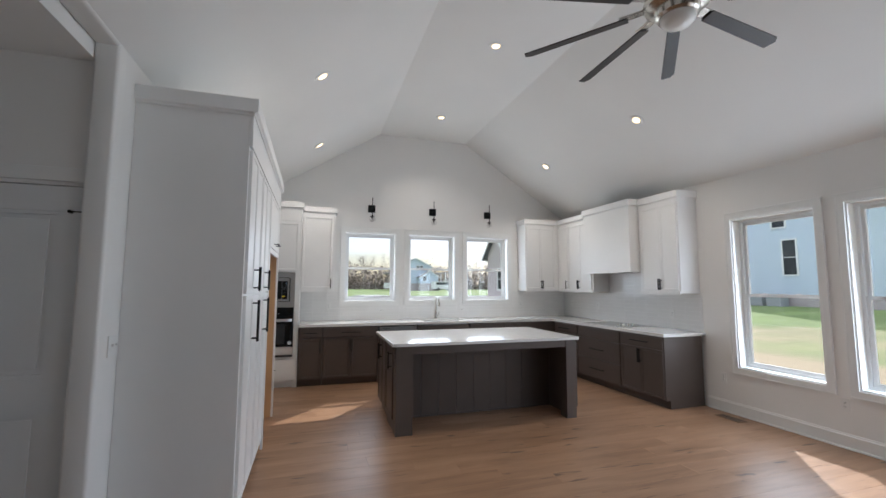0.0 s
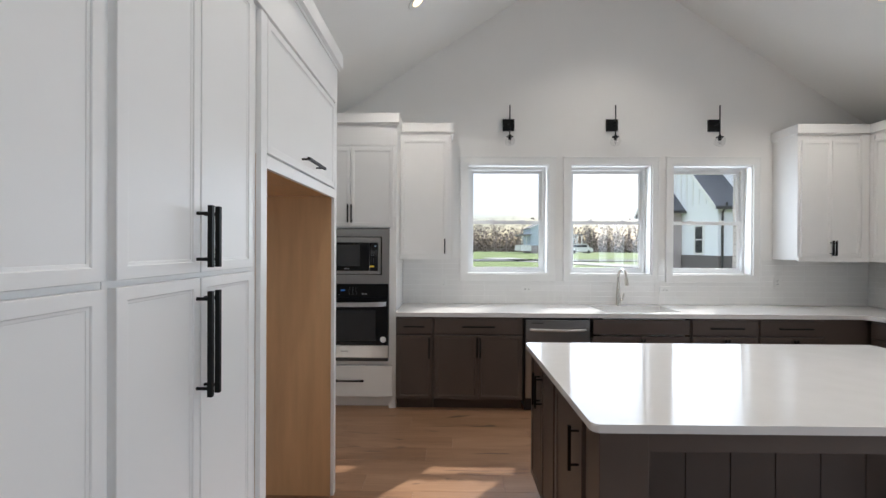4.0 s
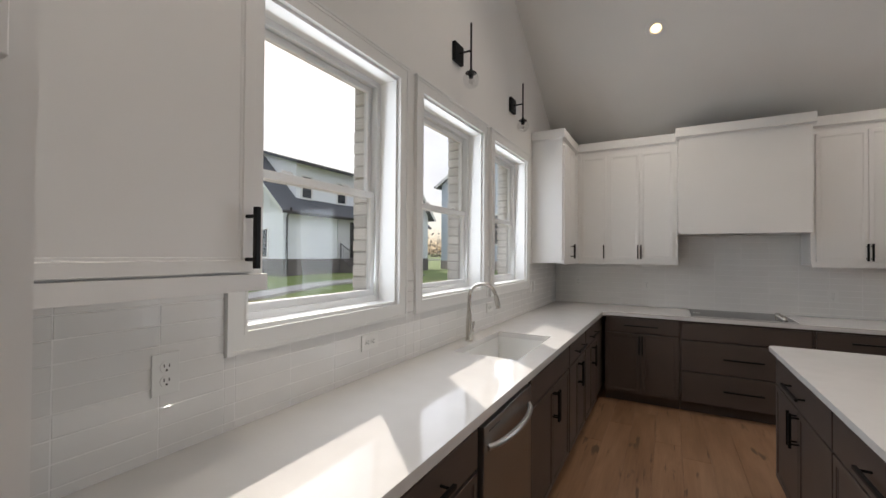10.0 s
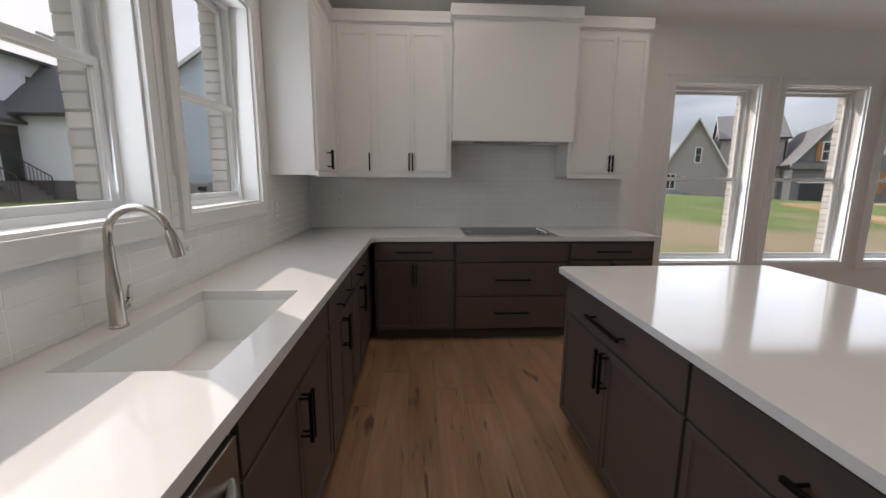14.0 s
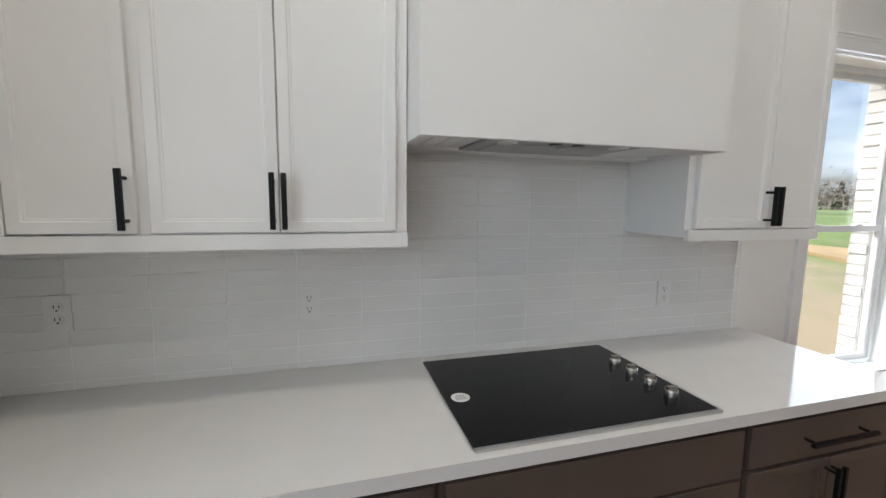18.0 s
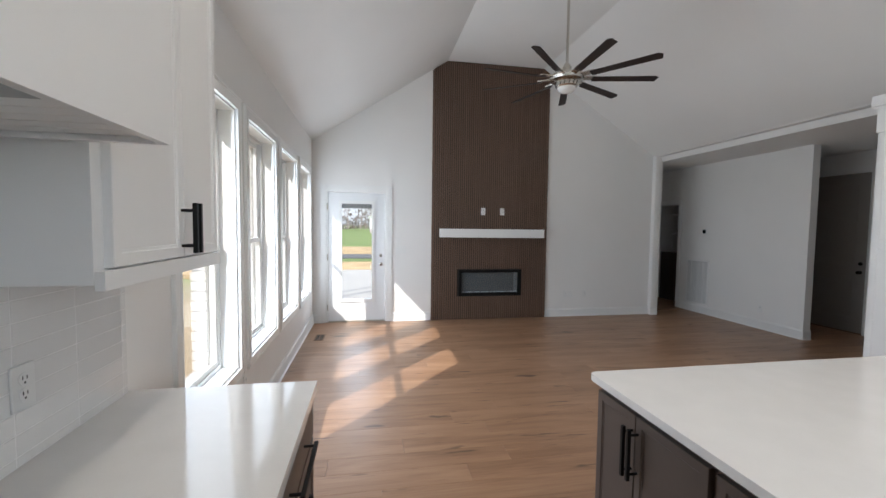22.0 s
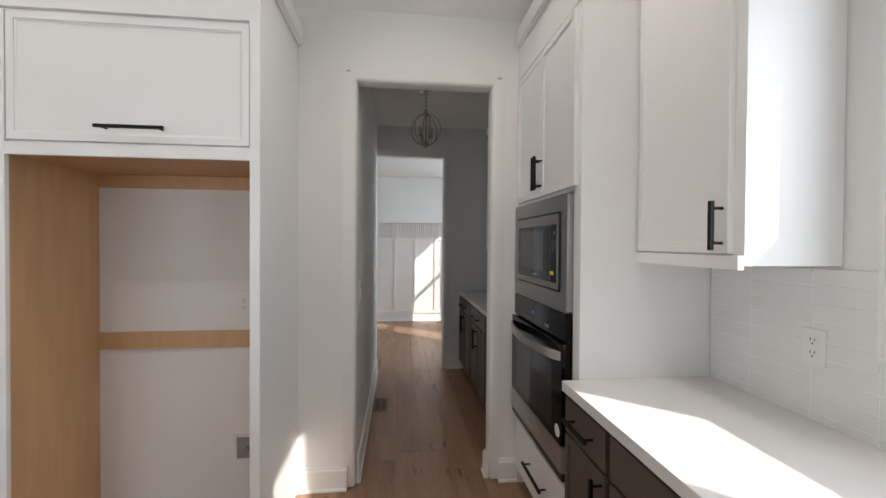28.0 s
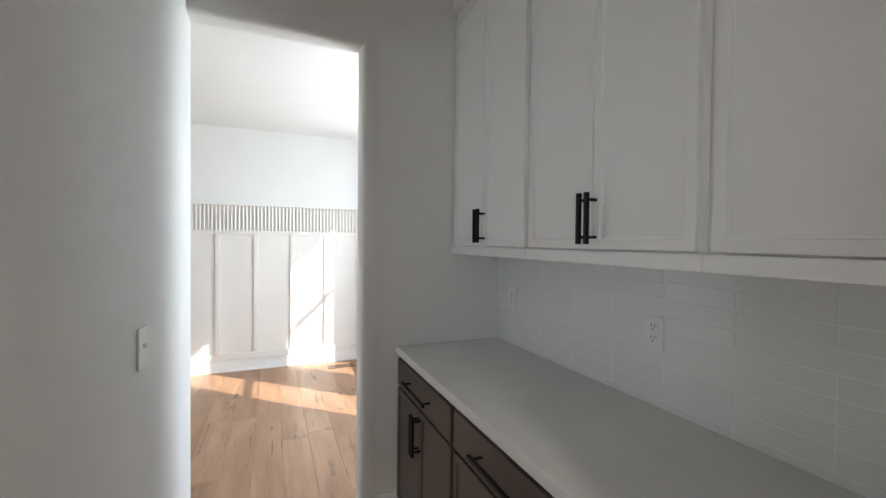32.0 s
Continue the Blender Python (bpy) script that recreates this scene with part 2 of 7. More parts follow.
def wood_floor():
    m = bpy.data.materials.new("oak_plank")
    m.use_nodes = True
    n, l = m.node_tree.nodes, m.node_tree.links
    b = n["Principled BSDF"]
    geo, oi = n.new("ShaderNodeNewGeometry"), n.new("ShaderNodeObjectInfo")

    def op(kind, a, c, d=None):
        q = n.new("ShaderNodeMath")
        q.operation = kind
        for i, v in enumerate((a, c, d)):
            if v is None:
                continue
            if isinstance(v, (int, float)):
                q.inputs[i].default_value = v
            else:
                l.new(v, q.inputs[i])
        return q.outputs[0]

    def noise(vec, scale, detail, dist=0.0):
        q = n.new("ShaderNodeTexNoise")
        q.inputs["Scale"].default_value, q.inputs["Detail"].default_value, q.inputs["Distortion"].default_value = scale, detail, dist
        l.new(vec, q.inputs["Vector"])
        return q.outputs[0]

    def spread(out, a, c, lo, hi):
        q = n.new("ShaderNodeMapRange")
        for k, v in (("From Min", a), ("From Max", c), ("To Min", lo), ("To Max", hi)):
            q.inputs[k].default_value = v
        l.new(out, q.inputs["Value"])
        return q.outputs[0]

    ran = op("FRACT", op("ADD", oi.outputs["Random"], geo.outputs["Random Per Island"]), 0)
    sep, cmb = n.new("ShaderNodeSeparateXYZ"), n.new("ShaderNodeCombineXYZ")
    l.new(geo.outputs["Position"], sep.inputs[0])
    l.new(sep.outputs[0], cmb.inputs[0])
    l.new(sep.outputs[1], cmb.inputs[1])
    l.new(op("MULTIPLY", ran, 40.0), cmb.inputs[2])

    def stretched(sx, sy):
        q = n.new("ShaderNodeMapping")
        q.inputs["Scale"].default_value = (sx, sy, 1)
        l.new(cmb.outputs[0], q.inputs[0])
        return q.outputs[0]

    broad = noise(stretched(0.8, 5.0), 1.6, 4, 0.6)
    grain = noise(stretched(2.0, 46.0), 2.2, 5, 0.4)
    knots = noise(stretched(2.2, 8.5), 1.25, 2, 0.3)
    crack = noise(stretched(1.5, 30.0), 1.5, 3, 0.2)
    ramp = n.new("ShaderNodeValToRGB")
    el = ramp.color_ramp.elements
    el[0].position, el[0].color = 0.0, (0.195, 0.103, 0.055, 1)
    el[1].position, el[1].color = 1.0, (0.43, 0.268, 0.164, 1)
    mid = el.new(0.5)
    mid.color = (0.315, 0.182, 0.105, 1)
    tone = op("ADD", op("ADD", op("MULTIPLY", ran, 0.24), 0.09), op("ADD", spread(broad, 0.3, 0.7, -0.08, 0.42), spread(grain, 0.25, 0.75, -0.10, 0.22)))
    l.new(tone, ramp.inputs[0])
    mx = n.new("ShaderNodeMix")
    mx.data_type = "RGBA"
    dark = op("MAXIMUM", spread(knots, 0.66, 0.74, 0.0, 0.9), op("MULTIPLY", spread(crack, 0.60, 0.68, 0.0, 0.85), spread(knots, 0.52, 0.60, 0.0, 1.0)))
    l.new(dark, mx.inputs["Factor"])
    l.new(ramp.outputs[0], mx.inputs[6])
    mx.inputs[7].default_value = (0.075, 0.042, 0.027, 1)
    l.new(mx.outputs[2], b.inputs["Base Color"])
    l.new(spread(grain, 0.2, 0.8, 0.30, 0.42), b.inputs["Roughness"])
    bp = n.new("ShaderNodeBump")
    bp.inputs["Strength"].default_value, bp.inputs["Distance"].default_value = 0.18, 0.002
    l.new(op("SUBTRACT", grain, op("MULTIPLY", dark, 0.5)), bp.inputs["Height"])
    l.new(bp.outputs[0], b.inputs["Normal"])
    return m


WOOD = wood_floor()


# ---- builders ----
def box(bm, x0, x1, y0, y1, z0, z1, bev=0.0):
    v = [bm.verts.new((x, y, z)) for z in (z0, z1) for y in (y0, y1) for x in (x0, x1)]
    fs = [bm.faces.new([v[i] for i in q]) for q in ((0, 2, 3, 1), (4, 5, 7, 6), (0, 1, 5, 4), (2, 6, 7, 3), (0, 4, 6, 2), (1, 3, 7, 5))]
    if bev:
        bmesh.ops.bevel(bm, geom=list({e for f in fs for e in f.edges}), offset=bev, segments=2, affect="EDGES", profile=0.6)


def cyl(bm, p0, p1, r0, r1=None, seg=20, caps=True):
    a, b = Vector(p0), Vector(p1)
    d = b - a
    m = Matrix.Translation((a + b) / 2) @ d.to_track_quat("Z", "Y").to_matrix().to_4x4()
    bmesh.ops.create_cone(bm, cap_ends=caps, segments=seg, radius1=r0, radius2=r0 if r1 is None else r1, depth=d.length, matrix=m)


def tube(bm, pts, r, seg=12):
    pts = [Vector(p) for p in pts]
    rings = []
    for i, p in enumerate(pts):
        d = (pts[min(i + 1, len(pts) - 1)] - pts[max(i - 1, 0)]).normalized()
        ref = Vector((0, 0, 1)) if abs(d.z) < 0.9 else Vector((1, 0, 0))
        u = d.cross(ref).normalized()
        w = d.cross(u)
        rr = r[i] if isinstance(r, (list, tuple)) else r
        rings.append([bm.verts.new(p + rr * (math.cos(2 * math.pi * k / seg) * u + math.sin(2 * math.pi * k / seg) * w)) for k in range(seg)])
    for a, b in zip(rings, rings[1:]):
        for k in range(seg):
            bm.faces.new((a[k], a[(k + 1) % seg], b[(k + 1) % seg], b[k]))
    bm.faces.new(rings[0][::-1])
    bm.faces.new(rings[-1])


def lathe(bm, prof, c=(0, 0, 0), seg=24):
    rings = []
    for r, z in prof:
        rings.append([bm.verts.new((c[0] + r * math.cos(2 * math.pi * k / seg), c[1] + r * math.sin(2 * math.pi * k / seg), c[2] + z)) for k in range(seg)])
    for a, b in zip(rings, rings[1:]):
        for k in range(seg):
            bm.faces.new((a[k], a[(k + 1) % seg], b[(k + 1) % seg], b[k]))
    bm.faces.new(rings[0][::-1])
    bm.faces.new(rings[-1])


def prism(bm, poly, axis, a0, a1):
    """Extrudes a polygon of (u, v) along an axis: for y, u is x and v is z; for x, u is y and v is z; for z, u is x and v is y."""
    def at(u, v, a):
        return {"y": (u, a, v), "x": (a, u, v), "z": (u, v, a)}[axis]
    lo = [bm.verts.new(at(u, v, a0)) for u, v in poly]
    hi = [bm.verts.new(at(u, v, a1)) for u, v in poly]
    bm.faces.new(lo[::-1])
    bm.faces.new(hi)
    for i in range(len(poly)):
        j = (i + 1) % len(poly)
        bm.faces.new((lo[i], lo[j], hi[j], hi[i]))


def thing(name, m, label, category, group="", kind=""):
    ob = new(name)
    ob.empty_display_size = 0.1
    ob.matrix_basis = m
    return tagged(ob, label, category, group, kind)


def link(name, bm, material, smooth=None):
    bmesh.ops.recalc_face_normals(bm, faces=bm.faces)
    me = bpy.data.meshes.new(name)
    bm.to_mesh(me)
    bm.free()
    me.materials.append(material)
    if smooth:
        me.shade_smooth()
        me.set_sharp_from_angle(angle=radians(smooth))
    return new(name, me)


def part(name, bm, material, parent, label="", smooth=None):
    ob = link(name, bm, material, smooth)
    ob.parent = parent
    if label:
        ob["label"] = label
    return ob


def boxpart(name, b, material, parent, bev=0.0, label=""):
    bm = bmesh.new()
    box(bm, *b, bev)
    return part(name, bm, material, parent, label)


def structure(name, bm, material, label="", category="", smooth=None):
    return tagged(link(name, bm, material, smooth), label, category, "", "structure")


def grid_cells(u0, u1, z0, z1, holes):
    us = sorted({u0, u1, *[h[i] for h in holes for i in (0, 1) if u0 < h[i] < u1]})
    zs = sorted({z0, z1, *[h[i] for h in holes for i in (2, 3) if z0 < h[i] < z1]})
    for a, b in zip(us, us[1:]):
        run = None
        for c, d in zip(zs, zs[1:]):
            mu, mz = (a + b) / 2, (c + d) / 2
            if any(h[0] < mu < h[1] and h[2] < mz < h[3] for h in holes):
                if run:
                    yield a, b, *run
                run = None
            else:
                run = (run[0], d) if run else (c, d)
        if run:
            yield a, b, *run


def wall_bm(axis, a0, a1, u0, u1, z0, z1, holes=()):
    """A wall between the planes a0 and a1 across the axis, along u, with holes (u0, u1, z0, z1)."""
    bm = bmesh.new()
    for a, b, c, d in grid_cells(u0, u1, z0, z1, holes):
        if axis == "y":
            box(bm, a, b, a0, a1, c, d)
        else:
            box(bm, a0, a1, a, b, c, d)
    return bm


# ---- the shell ----
XL, XR, YB, YF = -1.14, 4.73, 7.03, -1.0
SPRING, FLAT, XA, XB = 2.84, 4.20, 0.98, 2.62
KWIN = [(0.42, 1.30), (1.53, 2.41), (2.63, 3.49)]
KZ = (1.23, 2.42)
RWIN = [(2.65, 3.52), (1.53, 2.40), (0.41, 1.28), (-0.71, 0.16)]
RZ = (0.55, 2.31)
DOORX, DOORZ = (3.58, 4.52), 2.09
GABLE = [(XL, SPRING), (XR, SPRING), (XB, FLAT), (XA, FLAT)]

bm = wall_bm("y", YB, YB + 0.18, XL, XR + 0.18, 0, SPRING, [(a, b, *KZ) for a, b in KWIN])
prism(bm, GABLE, "y", YB, YB + 0.18)
wall_back = structure("wall_north", bm, WALL, "white painted kitchen wall with three windows", "wall")
bm = wall_bm("y", YF - 0.18, YF, XL - 0.2, XR + 0.18, 0, SPRING, [(*DOORX, 0, DOORZ)])
prism(bm, GABLE, "y", YF - 0.18, YF)
wall_fire = structure("wall_south", bm, WALL, "white painted living room gable wall", "wall")
wall_right = structure("wall_east", wall_bm("x", XR, XR + 0.18, YF - 0.18, YB, 0, SPRING, [(a, b, *RZ) for a, b in RWIN]), WALL, "white painted wall with four tall windows", "wall")
OPEN, OPENZ = (-0.985, 2.555), 2.885
DR, DRZ = (5.455, 6.27), 2.43
bm = wall_bm("x", XL - 0.12, XL, YF, YB, 0, SPRING, [(*OPEN, 0, SPRING), (DR[0] - 0.06, DR[1] + 0.06, 0, DRZ + 0.06)])
wall_left = structure("wall_west", bm, WALL, "white painted wall with a wide hall opening", "wall")
bm = bmesh.new()
T = 0.12
prism(bm, [(XL - 0.12, SPRING), (XL, SPRING), (XA, FLAT), (XB, FLAT), (XR, SPRING), (XR + 0.18, SPRING), (XR + 0.18, FLAT + 0.2), (XL - 0.12, FLAT + 0.2)], "y", YF - 0.18, YB + 0.18)
structure("ceiling", bm, CEIL, "white vaulted ceiling with a flat middle strip", "ceiling")
# the boarded parts of the house: y and x of each stretch
FLOORS = [(-2.72, YF - 0.18, -3.5, XL), (YF - 0.18, 2.67, -3.5, XR + 0.17), (2.67, 3.0, -3.55, XR + 0.17), (3.0, YB + 0.18, -6.57, XR + 0.17), (YB + 0.18, 7.42, -6.57, -3.43)]
bm = bmesh.new()
for y0, y1, x0, x1 in FLOORS:
    box(bm, x0 - 0.02, x1 + 0.01, y0, y1, -0.12, -0.012)
floor = structure("floor", bm, WOOD, "brown oak plank floor", "floor")

# hall beyond the wide opening
HX, HEND = -2.20, 2.55
structure("wall_hall_west", wall_bm("x", HX - 0.12, HX, -2.6, 0.88, 0, 2.74, [(-2.34, -1.58, 0, 2.05)]), WALL, "white painted hall wall with a return grille", "wall")
structure("wall_hall_north", wall_bm("y", HEND, HEND + 0.12, -3.6, XL - 0.12, 0, 2.74, [(-2.02, -1.24, 0, 2.05)]), WALL, "white painted hall end wall", "wall")
structure("wall_foyer_west", wall_bm("x", -3.5, -3.38, -2.6, HEND, 0, 2.74, [(-0.10, 0.80, 0, 2.44)]), WALL, "white painted wall of the side hall", "wall")
structure("wall_laundry", wall_bm("y", -1.50, -1.40, -3.38, HX - 0.12, 0, 2.74), WALL, "white painted partition wall", "wall")
structure("wall_hall_south", wall_bm("y", -2.72, -2.6, -3.5, XL, 0, 2.74), WALL, "white painted hall south wall", "wall")
structure("wall_hall_east", wall_bm("x", XL - 0.12, XL, -2.6, YF - 0.18, 0, 2.74), WALL, "white painted hall side wall", "wall")
bm = bmesh.new()
box(bm, -4.6, XL - 0.1205, -2.8, HEND + 0.12, 2.74, 2.86)
structure("ceiling_hall", bm, CEIL, "white flat hall ceiling", "ceiling")

# butler's pantry and dining room
BX, BCEIL = -3.43, 2.82
structure("wall_pantry_south", wall_bm("y", DR[0] - 0.12, DR[0], BX, XL - 0.12, 0, BCEIL), WALL, "white painted pantry passage wall", "wall")
wall_but = structure("wall_pantry_north", wall_bm("y", YB, YB + 0.12, BX, XL - 0.12, 0, BCEIL), WALL, "white painted pantry wall behind the counter", "wall")
structure("wall_pantry_west", wall_bm("x", BX - 0.12, BX, 3.0, 7.42, 0, BCEIL + 0.4, [(DR[0] - 0.06, 6.285, 0, 2.53)]), WALL, "white painted wall with a cased opening", "wall")
bm = bmesh.new()
box(bm, BX, XL - 0.12, DR[0], YB, BCEIL, BCEIL + 0.1)
structure("ceiling_pantry", bm, CEIL, "white pantry ceiling", "ceiling")
DX = -6.45
structure("wall_dining_west", wall_bm("x", DX - 0.12, DX, 3.0, 7.42, 0, 3.2), WALL, "cream dining room wall", "wall")
structure("wall_dining_north", wall_bm("y", 7.3, 7.42, DX, BX - 0.12, 0, 3.2, [(-5.74, -5.05, 0.6, 2.62), (-4.54, -3.82, 0.6, 2.62)]), WALL, "white dining room wall with a window", "wall")
structure("wall_dining_south", wall_bm("y", 3.0, 3.12, DX, BX - 0.12, 0, 3.2), WALL, "white dining room wall", "wall")
bm = bmesh.new()
box(bm, DX, BX - 0.12, 3.12, 7.3, 2.72, 2.82)
structure("ceiling_dining", bm, CEIL, "white dining room ceiling", "ceiling")


# ---- cabinetry ----
def shaker(bm, x0, x1, z0, z1, rail=0.03, th=0.02, rec=0.006):
    """A slim shaker front, its face towards -y, its back at y = 0: stepped rings from the back edge to the recessed panel."""
    e = 0.0015
    steps = [(0, 0.0), (0, -th + e), (e, -th), (rail - e, -th), (rail, -th + e), (rail + 0.001, -th + 0.004), (rail + 0.007, -th + 0.0045), (rail + 0.008, -th + rec)]
    rings = [[bm.verts.new(p) for p in ((x0 + s, y, z0 + s), (x1 - s, y, z0 + s), (x1 - s, y, z1 - s), (x0 + s, y, z1 - s))] for s, y in steps]
    for p, q in zip(rings, rings[1:]):
        for k in range(4):
            bm.faces.new((p[k], p[(k + 1) % 4], q[(k + 1) % 4], q[k]))
    bm.faces.new(rings[-1])
    bm.faces.new(rings[0][::-1])


def pull(parent, kind, x, z, ln, out=-0.02):
    """A black bar pull, upright ("v") or level ("h"), on a front whose face is at y = out."""
    bm = bmesh.new()
    h, r, s = ln / 2, 0.0065, 0.032
    if kind == "v":
        box(bm, x - r, x + r, out - s - 2 * r, out - s, z - h, z + h, 0.0012)
        for k in (-1, 1):
            cyl(bm, (x, out + 0.001, z + k * (h - 0.022)), (x, out - s - r, z + k * (h - 0.022)), 0.0048, seg=10)
    else:
        box(bm, x - h, x + h, out - s - 2 * r, out - s, z - r, z + r, 0.0012)
        for k in (-1, 1):
            cyl(bm, (x + k * (h - 0.022), out + 0.001, z), (x + k * (h - 0.022), out - s - r, z), 0.0048, seg=10)
    return part("handle", bm, BLACKM, parent, "matte black bar handle")


def cabinet(name, m, w, h, d, fronts, material, label, category="cabinet", group="", toe=0.0, z0=0.0, back=True, side_wood=None):
    """A cabinet box with fronts (x0, x1, z0, z1, name, handle) in its own frame: width x, front at y = 0 facing -y, depth +y."""
    root = thing(name, m, label, category, group)
    bm = bmesh.new()
    box(bm, 0.0005, w - 0.0005, 0.0, d, z0 + toe, z0 + h, 0.001)
    part("body", bm, material, root)
    if toe:
        boxpart("toe_kick", (0.002, w - 0.002, 0.07, d, z0, z0 + toe), material, root)
    for f in fronts:
        bm = bmesh.new()
        if f[4] in ("slab", "drawer"):
            box(bm, f[0], f[1], -0.02, 0, f[2], f[3], 0.002)
        else:
            shaker(bm, f[0], f[1], f[2], f[3])
        o = part("drawer_front" if f[4] in ("drawer", "slab") else "door", bm, material, root)
        for hd in f[5:]:
            pull(o, *hd)
    return root


def base_unit(m, w, kind, label, group, d=0.62, h=0.875, handle=None):
    g = 0.014
    dz = (0.72, 0.858)
    fr = []
    if kind in ("door1", "door2", "sink"):
        if kind == "sink":
            fr.append((g, w - g, *dz, "drawer"))
        else:
            fr.append((g, w - g, *dz, "drawer", ("h", w / 2, 0.79, min(0.30, w * 0.55))))
        if kind == "door1":
            hx = w - 0.035 if handle != "l" else 0.035
            fr.append((g, w - g, 0.115, 0.705, "door", ("v", hx, 0.595, 0.19)))
        else:
            fr.append((g, w / 2 - 0.002, 0.115, 0.705, "door", ("v", w / 2 - 0.0145, 0.60, 0.18)))
            fr.append((w / 2 + 0.002, w - g, 0.115, 0.705, "door", ("v", w / 2 + 0.0145, 0.60, 0.18)))
    elif kind == "drawers3":
        fr.append((g, w - g, 0.70, 0.858, "slab"))
        fr.append((g, w - g, 0.405, 0.69, "slab", ("h", w / 2, 0.55, 0.30)))
        fr.append((g, w - g, 0.115, 0.395, "slab", ("h", w / 2, 0.26, 0.30)))
    elif kind == "full2":
        fr.append((g, w / 2 - 0.002, 0.115, 0.858, "door", ("v", w / 2 - 0.03, 0.72, 0.18)))
        fr.append((w / 2 + 0.002, w - g, 0.115, 0.858, "door", ("v", w / 2 + 0.03, 0.72, 0.18)))
    return cabinet("base_cabinet", m, w, h, d, fr, CABD, label, "cabinet", group, toe=0.10)


BACK, RIGHT, LEFT, NORTH = 0, -90, 90, 180
FY = 6.40   # face of the base cabinet boxes on the window wall
FX = 4.08   # face of the base cabinet boxes on the range wall
grp = "base cabinets along the window wall"
base_unit(pose(-0.268, FY, 0, 0, 0, BACK), 0.348, "door1", "dark taupe base cabinet with one drawer and door", grp)
base_unit(pose(0.081, FY, 0, 0, 0, BACK), 0.835, "door2", "dark taupe base cabinet with wide drawer over two doors", grp)
base_unit(pose(1.545, FY, 0, 0, 0, BACK), 0.91, "sink", "dark taupe sink base cabinet with two doors", grp, h=0.68)
base_unit(pose(2.456, FY, 0, 0, 0, BACK), 0.62, "door2", "dark taupe base cabinet beside the sink", grp)
base_unit(pose(3.077, FY, 0, 0, 0, BACK), 0.62, "door2", "dark taupe base cabinet near the inner corner", grp)
cabinet("corner_cabinet", pose(3.698, FY, 0, 0, 0, BACK), 0.985, 0.875, 0.62, [], CABD, "dark taupe blind corner base cabinet", toe=0.10)
grp = "base cabinets along the range wall"
base_unit(pose(FX, 6.36, 0, 0, 0, RIGHT), 0.675, "door2", "dark taupe base cabinet with drawer over two doors", grp, d=0.615)
base_unit(pose(FX, 5.684, 0, 0, 0, RIGHT), 0.975, "drawers3", "dark taupe drawer cabinet under the cooktop", grp, d=0.615)
base_unit(pose(FX, 4.708, 0, 0, 0, RIGHT), 0.745, "door2", "dark taupe end base cabinet with drawer and doors", grp, d=0.615)

# dishwasher
dw = thing("dishwasher", pose(0.925, FY, 0), "stainless steel dishwasher with a curved bar handle", "dishwasher")
boxpart("body", (0.004, 0.606, 0.0, 0.6, 0.03, 0.868), DARKP, dw)
bm = bmesh.new()
box(bm, 0.012, 0.60, -0.03, 0, 0.13, 0.852, 0.004)
dwd = part("door", bm, STEELD, dw)
bm = bmesh.new()
tube(bm, [(0.05 + 0.512 * k / 14, -0.03 - 0.045 * math.sin(math.pi * k / 14) ** 0.6 if 0 < k < 14 else -0.028, 0.765) for k in range(15)], 0.013, 10)
part("handle", bm, STEEL, dwd, "curved stainless bar handle", smooth=50)
boxpart("vent", (0.06, 0.17, -0.0315, -0.03, 0.822, 0.828), DARKP, dwd)
boxpart("badge", (0.26, 0.34, -0.0315, -0.03, 0.20, 0.208), CHAR, dwd)
boxpart("toe_kick", (0.01, 0.60, 0.03, 0.05, 0.0, 0.12), DARKP, dw)

# worktop on both runs, with the sink cut out and a rounded inner corner
SK = (1.70, 2.44, 6.50, 6.90)
bm = bmesh.new()
for q in ((-0.268, SK[0], 6.37, YB), (SK[1], 4.05, 6.37, YB), (SK[0], SK[1], 6.37, SK[2]), (SK[0], SK[1], SK[3], YB)):
    box(bm, *q, 0.876, 0.915)
R = 0.08
box(bm, 4.05, XR, 3.935, YB, 0.876, 0.915)
fil = [(4.0501, 6.3699)] + [(4.05 - R + R * math.sin(a), 6.37 - R + R * math.cos(a)) for a in [math.pi / 2 * k / 8 for k in range(9)]]
prism(bm, fil, "z", 0.876, 0.915)
bmesh.ops.remove_doubles(bm, verts=bm.verts, dist=0.0002)
wt = tagged(link("worktop", bm, QUARTZ), "white polished quartz worktop in an L shape", "worktop")
sk = thing("sink", pose(0, 0, 0), "white undermount single bowl sink", "sink")
bm = bmesh.new()
a, b, c, d = SK
zt, zb = 0.8755, 0.685
for q in ((a - 0.02, a, c - 0.02, d + 0.02), (b, b + 0.02, c - 0.02, d + 0.02), (a, b, c - 0.02, c), (a, b, d, d + 0.02)):
    box(bm, *q, zb, zt)
box(bm, a - 0.02, b + 0.02, c - 0.02, d + 0.02, zb - 0.004, zb + 0.008)
part("basin", bm, WHITEP, sk)
bm = bmesh.new()
lathe(bm, [(0.045, 0), (0.045, 0.003), (0.034, 0.004), (0.03, 0.001)], ((a + b) / 2, (c + d) / 2, zb + 0.008))
part("drain", bm, STEEL, sk, "steel drain", smooth=40)

